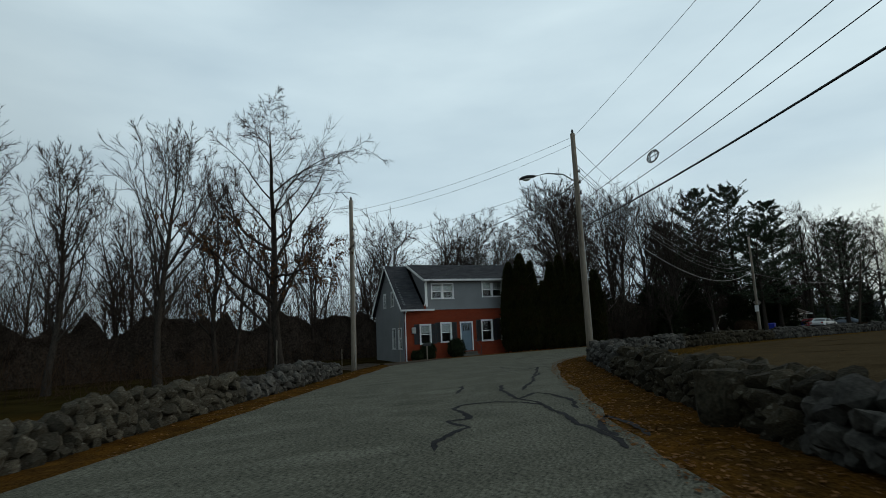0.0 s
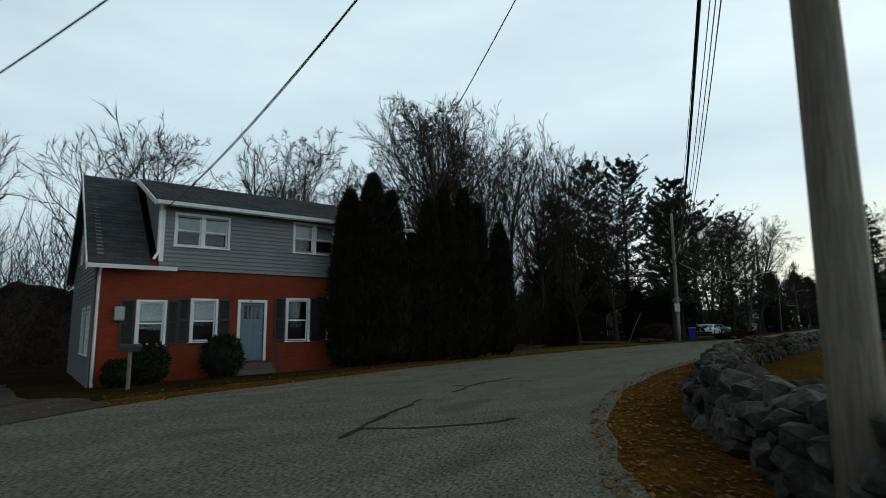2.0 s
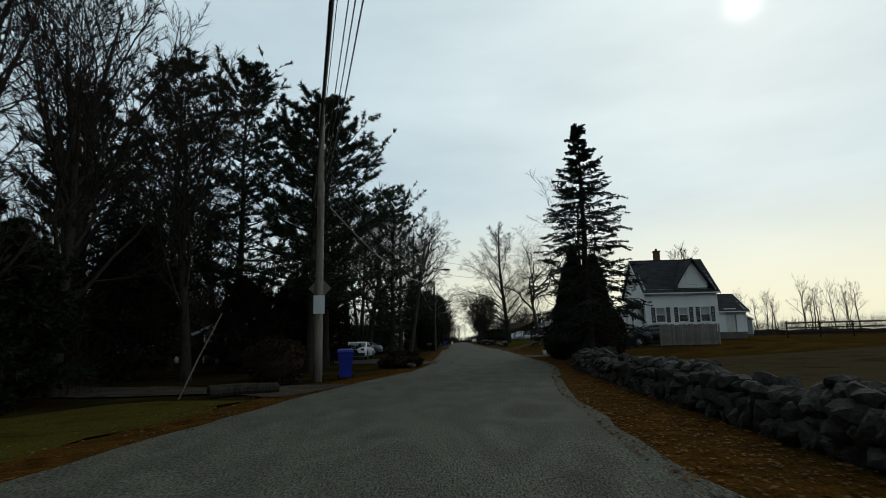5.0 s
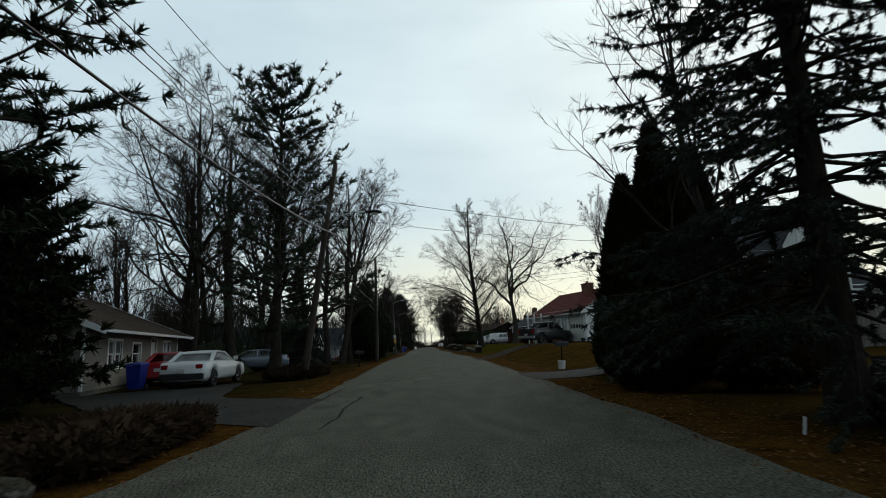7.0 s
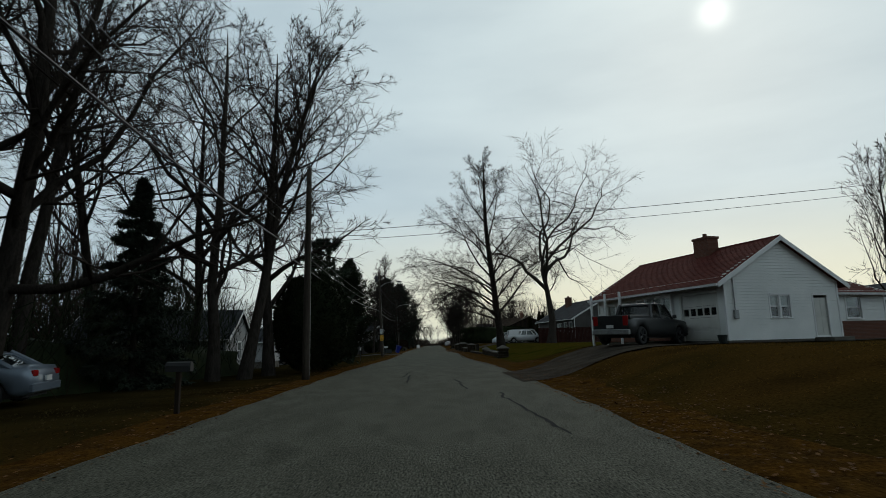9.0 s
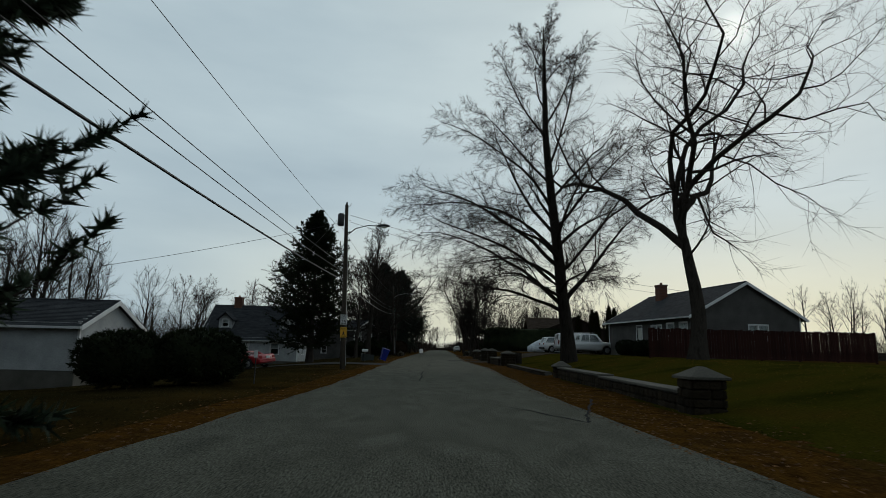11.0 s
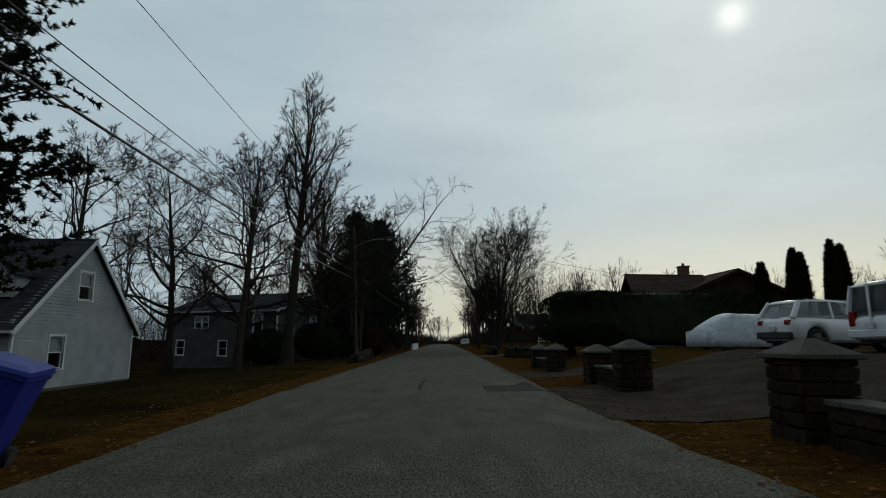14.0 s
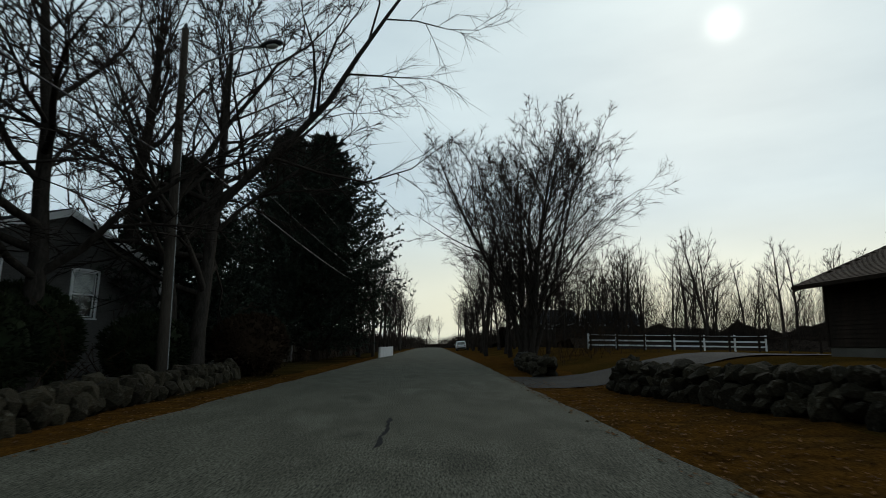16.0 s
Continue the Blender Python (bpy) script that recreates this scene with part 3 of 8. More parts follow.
def grow(seed, kind, height, radius, stems=1, depth=4, lean=(0.0, 0.0), dense=1.0, points=(9, 7, 4, 2), limbs=(), least=0.0115):
    """Branches of a bare tree, level by level: for each level the points and radii."""
    k, rng = KINDS[kind], np.random.default_rng(seed)
    counts = points
    P0, D0, L0, R0 = [], [], [], []
    for s in range(stems):
        a = 2 * np.pi * (s + rng.uniform(-0.2, 0.2)) / max(stems, 1)
        tilt = 0.0 if stems == 1 else rng.uniform(*k.get("tilt", (0.10, 0.30)))
        P0.append([0.25 * np.cos(a) * (stems > 1), 0.25 * np.sin(a) * (stems > 1), -0.15])
        D0.append([np.cos(a) * tilt + lean[0], np.sin(a) * tilt + lean[1], 1.0])
        L0.append(height * (1.0 if stems == 1 else rng.uniform(0.78, 1.0)))
        R0.append(radius * (1.0 if stems == 1 else rng.uniform(0.55, 0.8)))
    P, D, Ln, R = np.array(P0), unit(np.array(D0)), np.array(L0), np.array(R0)
    levels = []
    for lv in range(depth):
        n = counts[lv]
        pts, d = [P], D
        for i in range(n - 1):
            d = unit(d + rng.normal(0, k["wander"][min(lv, 3)], d.shape) + np.array([0, 0, k["pull"][min(lv, 3)]]))
            pts.append(pts[-1] + d * (Ln / (n - 1))[:, None])
        pts = np.stack(pts, 1)
        s = np.linspace(0, 1, n)
        rad = R[:, None] * ((1 - s) ** (0.75 if lv == 0 else 0.9) * 0.94 + 0.06)
        if lv == 0:
            rad[:, 0] *= 1.35
        levels.append((pts, np.maximum(rad, least)))
        if lv == depth - 1:
            break
        kids = max(2, int(round(k["kids"][lv] * dense)))
        B = len(P)
        lo = k["bare"] if lv == 0 else 0.18
        t = lo + (0.97 - lo) * (np.arange(kids)[None] + rng.uniform(0, 1, (B, kids))) / kids
        f = t * (n - 1)
        i0 = np.minimum(f.astype(int), n - 2)
        w = (f - i0)[..., None]
        rows = np.arange(B)[:, None]
        start = pts[rows, i0] * (1 - w) + pts[rows, i0 + 1] * w
        ax = unit(pts[rows, i0 + 1] - pts[rows, i0])
        az = np.arange(kids)[None] * 2.4 + rng.uniform(0, 6.28, (B, 1)) + rng.normal(0, 0.4, (B, kids))
        ref = np.where(np.abs(ax[..., 2:]) < 0.9, np.array([0, 0, 1.0]), np.array([1.0, 0, 0]))
        u = unit(np.cross(ax, ref))
        v = np.cross(ax, u)
        side = u * np.cos(az)[..., None] + v * np.sin(az)[..., None]
        ang = np.radians(k["angle"][lv] * rng.uniform(0.7, 1.2, (B, kids)) * (1.12 - 0.4 * t))[..., None]
        dd = ax * np.cos(ang) + side * np.sin(ang)
        shape = np.sin(np.pi * np.clip(0.25 + 0.72 * t, 0, 1)) ** 0.7 if lv == 0 else (1.05 - 0.55 * t)
        ln = Ln[:, None] * k["ratio"][lv] * shape * rng.uniform(0.7, 1.15, (B, kids))
        rr = np.maximum(R[:, None] * (1 - t) ** 0.75, 0.01) * rng.uniform(0.42, 0.68, (B, kids)) * k.get("thin", 1.0)
        P, D, Ln, R = start.reshape(-1, 3), dd.reshape(-1, 3), ln.ravel(), np.maximum(rr.ravel(), 0.008)
        if lv == 0 and len(limbs):
            # main limbs: height on the trunk, bearing, rise in degrees, length, radius
            q = np.array(limbs, float)
            b, e = np.radians(q[:, 1]), np.radians(q[:, 2])
            P = np.stack([np.interp(q[:, 0], pts[0, :, 2], pts[0, :, k_]) for k_ in range(3)], 1)
            D = np.stack([np.cos(b) * np.cos(e), np.sin(b) * np.cos(e), np.sin(e)], 1)
            Ln, R = q[:, 3], q[:, 4]
    return levels


def join(arrays):
    V, F, n = [], [], 0
    for v, f in arrays:
        V.append(v), F.append(f + n)
        n += len(v)
    return np.concatenate(V), np.concatenate(F)


def spikes(seed, P, R, kids, reach, pull=0.0, r=0.011):
    """Thin pointed shoots along the last branches: three faces each."""
    rng = np.random.default_rng(seed)
    B, n, _ = P.shape
    f = rng.uniform(0.15, 1.0, (B, kids)) * (n - 1)
    i0 = np.minimum(f.astype(int), n - 2)
    w = (f - i0)[..., None]
    rows = np.arange(B)[:, None]
    st = (P[rows, i0] * (1 - w) + P[rows, i0 + 1] * w).reshape(-1, 3)
    ax = unit(P[rows, i0 + 1] - P[rows, i0]).reshape(-1, 3)
    d = unit(ax + rng.normal(0, 0.42, st.shape) + np.array([0, 0, pull]))
    L = np.linalg.norm(P[:, -1] - P[:, 0], axis=1)
    L = np.repeat(L, kids)[:, None] * reach * rng.uniform(0.5, 1.2, (len(st), 1)) + 0.08
    u = unit(np.cross(d, rng.normal(0, 1, d.shape)))
    v = np.cross(d, u)
    V = np.stack([st + u * r, st - u * r * 0.5 + v * r * 0.87, st - u * r * 0.5 - v * r * 0.87, st + d * L], 1)
    k = np.arange(len(st))[:, None] * 4
    F = np.concatenate([k + [0, 1, 3, 3], k + [1, 2, 3, 3], k + [2, 0, 3, 3]], 0)
    return V.reshape(-1, 3), F


def split_tris(faces):
    """Quads, some of them with a doubled last corner, as triangles."""
    tri = faces[faces[:, 2] == faces[:, 3]][:, :3]
    quad = faces[faces[:, 2] != faces[:, 3]]
    return np.concatenate([tri, quad[:, [0, 1, 2]], quad[:, [0, 2, 3]]])


def tree_meshes(seed, kind, height, radius, stems=1, depth=4, lean=(0.0, 0.0), dense=1.0, bark=None, leaves=0, twig=None, shoots=5, points=(9, 7, 4, 2), limbs=(), whip=0.011):
    lv = grow(seed, kind, height, radius, stems, depth, lean, dense, points, limbs, whip * 1.05)
    sides = (8, 5, 3, 3, 3)
    wood = join([tubes(*lv[i], sides[i]) for i in range(2)])
    fine = join([tubes(*lv[i], sides[i]) for i in range(2, depth)] + [spikes(seed, *lv[-1], shoots, KINDS[kind].get("reach", 0.75), KINDS[kind]["pull"][3], whip)])
    fine = fine[0], split_tris(fine[1])
    trunk = tri_mesh("trunk", *wood, bark or BARK, True)
    crown = tri_mesh("crown", *fine, twig or TWIG)
    leaf = None
    if leaves:
        rng = np.random.default_rng(seed + 5)
        ends = lv[-1][0][:, -2]
        ends = ends[ends[:, 2] < height * 0.62]
        leaf = hanging_leaves(rng, ends[rng.integers(0, len(ends), leaves)], 0.13)
    return trunk, crown, leaf


def hanging_leaves(rng, at, size):
    n = len(at)
    at = at + rng.normal(0, 0.12, at.shape)
    a = rng.uniform(0, 6.28, n)
    s = size * rng.uniform(0.6, 1.3, n)
    side = np.stack([np.cos(a), np.sin(a), 0 * a], 1) * (s * 0.42)[:, None]
    down = np.stack([rng.normal(0, 0.25, n), rng.normal(0, 0.25, n), -np.ones(n)], 1) * s[:, None]
    V = np.stack([at, at + down * 0.5 + side, at + down, at + down * 0.5 - side], 1)
    return tri_mesh("foliage", V.reshape(-1, 3), np.arange(4 * n).reshape(n, 4), DEAD_LEAF)


def bare_tree(x, y, seed, kind, height, radius, label, turn=0.0, group="bare trees", name="bare_tree", **more):
    t = thing(name, x, y, h(x, y), turn, label, "tree", group)
    trunk, crown, leaf = tree_meshes(seed, kind, height, radius, **more)
    part("trunk", trunk, None, t)
    part("crown", crown, None, t, "bare twigs of the crown")
    if leaf:
        part("foliage", leaf, None, t, "clinging dead brown leaves")
    return t


def again(ob, x, y, turn, size=1.0, tall=1.0):
    return copy_thing(ob, pose(x, y, h(x, y), 0, 0, turn) @ Matrix.Diagonal((size, size, size * tall, 1)))


def tufts(rng, at, way, length, width, count, spread):
    """Bundles of needles: thin triangles fanned about a direction."""
    n = len(at)
    at, way = np.repeat(at, count, 0), np.repeat(way, count, 0)
    d = unit(way + rng.normal(0, spread, at.shape))
    L = length * rng.uniform(0.6, 1.15, (len(at), 1))
    side = unit(np.cross(d, rng.normal(0, 1, at.shape))) * width * rng.uniform(0.7, 1.2, (len(at), 1))
    V = np.stack([at - side, at + side, at + d * L], 1)
    return V.reshape(-1, 3), np.arange(3 * n * count).reshape(-1, 3)


def conifer(x, y, seed, kind, height, radius, reach, base, label, turn=0.0, lean=(0.0, 0.0), needle=None, thin=1.0, size=1.0):
    """kind pine: layered, open, upswept; spruce: dense, drooping; cedar: dense, ragged."""
    rng = np.random.default_rng(seed)
    t = thing({"pine": "pine_tree", "spruce": "spruce_tree", "cedar": "cedar_tree"}[kind], x, y, h(x, y), turn, label, "tree", "conifers")
    n = 10
    s = np.linspace(0, 1, n)
    tp = np.stack([lean[0] * s * height + rng.normal(0, 0.05, n) * s, lean[1] * s * height + rng.normal(0, 0.05, n) * s, s * height - 0.15], 1)
    tr = radius * ((1 - s) * 0.95 + 0.05)
    tr[0] *= 1.3
    gap = {"pine": 0.75, "spruce": 0.36, "cedar": 0.30}[kind]
    whorls = np.arange(base * height, height * 0.985, gap)
    P, L, D = [], [], []
    for z in whorls:
        q = (z / height - base) / (1 - base)
        prof = {"pine": np.interp(q, [0, 0.15, 0.55, 0.85, 1], [0.65, 1.0, 0.85, 0.55, 0.12]), "spruce": np.interp(q, [0, 0.08, 0.5, 1], [0.8, 1.0, 0.6, 0.04]),
                "cedar": np.interp(q, [0, 0.08, 0.3, 0.55, 0.8, 1], [0.78, 0.95, 1.0, 0.78, 0.46, 0.08])}[kind]
        k = rng.integers(4, 7) if kind == "pine" else rng.integers(6, 9)
        for j in range(k):
            a = 2 * np.pi * (j + rng.uniform(-0.35, 0.35)) / k + z * 1.7
            up = {"pine": 0.12 + 0.5 * q, "spruce": -0.12 + 0.55 * q, "cedar": 0.15 + 0.5 * q}[kind] + rng.normal(0, 0.12)
            P.append([np.interp(z, tp[:, 2], tp[:, 0]), np.interp(z, tp[:, 2], tp[:, 1]), z + rng.uniform(-0.2, 0.2)])
            D.append([np.cos(a), np.sin(a), up])
            L.append(reach * prof * rng.uniform(0.55, 1.15))
    P, D, L = np.array(P), unit(np.array(D)), np.array(L)
    m = 6
    pts, d = [P], D
    for i in range(m - 1):
        bend = {"pine": 0.06, "spruce": 0.05 - 0.03 * (i < 2), "cedar": 0.05}[kind]
        d = unit(d + rng.normal(0, 0.09, d.shape) + np.array([0, 0, bend if kind != "spruce" else (-0.06 if i < 3 else 0.10)]))
        pts.append(pts[-1] + d * (L / (m - 1))[:, None])
    pts = np.stack(pts, 1)
    rad = np.maximum((0.018 + 0.010 * L)[:, None] * (1 - np.linspace(0, 0.85, m)), 0.006)
    V1, F1 = tubes(tp[None], tr[None], 9)
    part("trunk", tri_mesh("trunk", V1, F1, BARK, True), None, t)
    # side twigs
    per = {"pine": 10, "spruce": 12, "cedar": 12}[kind]
    B = len(P)
    f = rng.uniform(0.25, 1.0, (B, per)) * (m - 1)
    i0 = np.minimum(f.astype(int), m - 2)
    w = (f - i0)[..., None]
    rows = np.arange(B)[:, None]
    st = pts[rows, i0] * (1 - w) + pts[rows, i0 + 1] * w
    ax = unit(pts[rows, i0 + 1] - pts[rows, i0])
    flat = unit(np.cross(ax, np.array([0, 0, 1.0])))
    sgn = rng.choice([-1, 1], (B, per, 1))
    td = unit(ax * rng.uniform(0.5, 1.1, (B, per, 1)) + flat * sgn * rng.uniform(0.5, 1.1, (B, per, 1)) + np.array([0, 0, 0.18 if kind == "pine" else -0.25 if kind == "spruce" else 0.15]) + (rng.normal(0, 0.45, (B, per, 3)) if kind == "cedar" else 0))
    tl = (L[:, None] * 0.32 * rng.uniform(0.5, 1.2, (B, per)))[..., None]
    tw = np.stack([st, st + td * tl + rng.normal(0, 0.04, st.shape)], 2).reshape(-1, 2, 3)
    wood = join([tubes(pts, rad, 3), tubes(tw, np.full(tw.shape[:2], 0.006), 3)])
    part("branch_work", tri_mesh("branch_work", *wood, BARK), None, t)
    reps = int({"pine": 5, "spruce": 6, "cedar": 7}[kind] / size)
    at = (tw[:, 0, None] + (tw[:, 1] - tw[:, 0])[:, None] * rng.uniform(0.15, 1.05, (len(tw), reps, 1))).reshape(-1, 3)
    wy = np.repeat(unit(tw[:, 1] - tw[:, 0]), reps, 0)
    tipn = 3
    at2 = (pts[:, -1, None] - (pts[:, -1] - pts[:, -2])[:, None] * rng.uniform(0, 1, (B, tipn, 1))).reshape(-1, 3)
    wy2 = np.repeat(unit(pts[:, -1] - pts[:, -2]), tipn, 0)
    at, wy = np.concatenate([at, at2]), np.concatenate([wy, wy2])
    if thin < 1:
        keep = rng.uniform(0, 1, len(at)) < thin
        at, wy = at[keep], wy[keep]
    if kind == "pine":
        V, F = tufts(rng, at, unit(wy + [0, 0, 0.25]), 0.34 * size, 0.036 * size, int(8 / size), 0.7)
    elif kind == "spruce":
        V, F = tufts(rng, at, unit(wy + [0, 0, -0.25]), 0.25 * size, 0.034 * size ** 1.4, int(5 / size), 0.55)
    else:
        V, F = tufts(rng, at, unit(wy + [0, 0, 0.3]), 0.24 * size, 0.046 * size, int(6 / size), 0.85)
    part("needle_foliage", tri_mesh("needle_foliage", V, F, needle or (PINE if kind == "pine" else SPRUCE)), None, t, "dark evergreen needles")
    return t


def arborvitae(x, y, seed, height, radius, label, turn=0.0, cone=False):
    """A dense column of flat upright sprays round a dark core."""
    rng = np.random.default_rng(seed)
    t = thing("arborvitae", x, y, h(x, y), turn, label, "shrub", "arborvitae")
    sides = [0.7, 0.95, 1.0, 0.62, 0.28, 0.10, 0.02] if cone else [0.62, 0.9, 1.0, 0.86, 0.52, 0.22, 0.03]
    prof = lambda q: radius * np.interp(q, [0, 0.06, 0.25, 0.6, 0.85, 0.96, 1], sides)
    trunk = Shape().tube([(0, 0, -0.1), (0, 0, height * 0.8)], [0.09, 0.03], 7)
    part("trunk", trunk, BARK, t)
    rings = []
    lump = rng.uniform(0.8, 1.05, (14, 12))
    for i in range(14):
        q = i / 13
        r = prof(q) * 0.80
        rings.append([(r * lump[i, k] * math.cos(k * math.pi / 6), r * lump[i, k] * math.sin(k * math.pi / 6), 0.12 + q * (height * 0.97 - 0.12)) for k in range(12)])
    part("inner_foliage", Shape().loft(rings), ARBOR, t, smooth=True)
    n = int(2600 * height * radius / 4)
    q = rng.uniform(0, 1, n) ** 0.85
    a = rng.uniform(0, 6.283, n)
    wob = 1 + 0.10 * np.sin(5 * a + 9 * q + seed) + rng.normal(0, 0.07, n)
    r = prof(q) * wob * 0.93
    at = np.stack([r * np.cos(a), r * np.sin(a), q * height], 1)
    out = np.stack([np.cos(a), np.sin(a), 0 * a], 1)
    V, F = tufts(rng, at, unit(out * 0.55 + np.array([0, 0, 1.0])), 0.30, 0.05, 3, 0.33)
    part("foliage", tri_mesh("foliage", V, F, ARBOR), None, t, "dense dark green sprays")
    return t


def leafy_bush(x, y, seed, w, d, height, label, mat=None, name="bush", category="shrub", turn=0.0, square=2.4, group="bushes", dens=1.0, z=None):
    """A clipped or rounded evergreen mass of many small sprays over a dark core."""
    rng = np.random.default_rng(seed)
    t = thing(name, x, y, h(x, y) if z is None else z, turn, label, category, group)
    nu, nv = 18, 9
    def surf(u, v, k):
        cu, su, cv, sv = np.cos(u), np.sin(u), np.cos(v), np.sin(v)
        f = lambda c: np.sign(c) * np.abs(c) ** (2 / square)
        lump = 1 + 0.05 * np.sin(3 * u + seed) * cv + 0.04 * np.sin(7 * u + 4 * v)
        return np.stack([k * lump * w / 2 * f(cv) * f(cu), k * lump * d / 2 * f(cv) * f(su), height * 0.5 + k * lump * height * 0.5 * f(sv)], -1)
    rings = [surf(np.linspace(0, 2 * np.pi, nu, False), np.full(nu, v), 0.9).tolist() for v in np.linspace(-1.5, 1.5, nv)]
    part("inner_foliage", Shape().loft(rings), mat or HEDGE_MAT, t, smooth=True)
    area = (w + d) * height + w * d
    n = int(area * 125 * dens)
    u, v = rng.uniform(0, 6.283, n), np.arcsin(rng.uniform(-0.95, 1, n))
    at = surf(u, v, rng.normal(0.94, 0.035 * min(1.0, 2.2 / max(w, d)), n))
    out = unit(at - np.array([0, 0, height * 0.45]))
    V, F = tufts(rng, at, unit(out + [0, 0, 0.35]), 0.17, 0.03, 3, 0.5)
    part("foliage", tri_mesh("foliage", V, F, mat or HEDGE_MAT), None, t)
    return t


def woods(name, places, seeds, label, mat=None, kinds=("tall", "maple"), depth=3, dense=0.8, category="woods"):
    """A far wood: many bare trees in one mesh."""
    base = []
    for i, s in enumerate(seeds):
        lv = grow(s, kinds[i % len(kinds)], 10.0, 0.16, 1, depth, (0, 0), dense, (6, 4, 3, 2))
        sides = (5, 4, 3, 3)
        for P, R in lv:
            R[:] = np.maximum(R, 0.011)
        V, F = join([tubes(*lv[k], sides[k]) for k in range(depth)] + [spikes(s, *lv[-1], 8, 0.75, 0.1, 0.012)])
        base.append((V, split_tris(F)))
    rng = np.random.default_rng(sum(seeds))
    parts = []
    for i, (x, y, z, tall) in enumerate(places):
        V, F = base[i % len(base)]
        a, s = rng.uniform(0, 6.28), tall / 10
        c, sn = np.cos(a), np.sin(a)
        W = np.stack([(V[:, 0] * c - V[:, 1] * sn) * s + x, (V[:, 0] * sn + V[:, 1] * c) * s + y, V[:, 2] * s + z], 1)
        parts.append((W, F))
    V, F = join(parts)
    ob = new(name, tri_mesh(name, V, F, mat or TWIG))
    return tagged(ob, label, category, kind="stuff")


def thicket(name, seed, boxes, count, tall, label, mat=None, lean=0.35):
    """Tangled bare brush: many crooked stems with side shoots, in one mesh."""
    rng = np.random.default_rng(seed)
    arr = []
    total = sum((b[2] - b[0]) * (b[3] - b[1]) for b in boxes)
    for x0, y0, x1, y1 in boxes:
        n = max(10, int(count * (x1 - x0) * (y1 - y0) / total))
        x, y = rng.uniform(x0, x1, n), rng.uniform(y0, y1, n)
        P = np.stack([x, y, lie(x, y) - 0.05], 1)
        D = unit(np.stack([rng.normal(0, lean, n), rng.normal(0, lean, n), np.ones(n)], 1))
        L = tall * rng.uniform(0.35, 1.15, n) ** 1.0
        pts, d = [P], D
        for i in range(3):
            d = unit(d + rng.normal(0, 0.22, d.shape))
            pts.append(pts[-1] + d * (L / 3)[:, None])
        pts = np.stack(pts, 1)
        arr.append(tubes(pts, np.maximum(0.014 * (1 - np.linspace(0, 0.7, 4)) * (L / tall)[:, None] + 0.003, 0.005), 3))
        k = 5
        f = rng.uniform(0.2, 1, (n, k)) * 2.99
        i0 = f.astype(int)
        st = pts[np.arange(n)[:, None], i0]
        td = unit(rng.normal(0, 1, (n, k, 3)) + [0, 0, 0.6])
        tl = (L[:, None] * rng.uniform(0.15, 0.4, (n, k)))[..., None]
        tw = np.stack([st, st + td * tl], 2).reshape(-1, 2, 3)
        arr.append(tubes(tw, np.full(tw.shape[:2], 0.006), 3))
    ob = new(name, tri_mesh(name, *join(arr), mat or TWIG_WARM))
    return tagged(ob, label, "undergrowth", kind="stuff")


# ---- stone walls ----
def stone_mesh(seed, mat):
    rng = np.random.default_rng(seed)
    bm = bmesh.new()
    for _ in range(24):
        d = rng.normal(0, 1, 3)
        d /= (np.abs(d) ** 2.5).sum() ** (1 / 2.5)
        bm.verts.new(d * rng.uniform(0.42, 0.52))
    bmesh.ops.convex_hull(bm, input=bm.verts)
    loose = [v for v in bm.verts if not v.link_faces]
    bmesh.ops.delete(bm, geom=loose, context="VERTS")
    me = bpy.data.meshes.new("stone")
    bm.to_mesh(me)
    bm.free()
    me.materials.append(mat)
    return me


STONES = [stone_mesh(i, STONE) for i in range(10)]
STONES_DARK = [stone_mesh(i + 20, STONE_DARK) for i in range(10)]


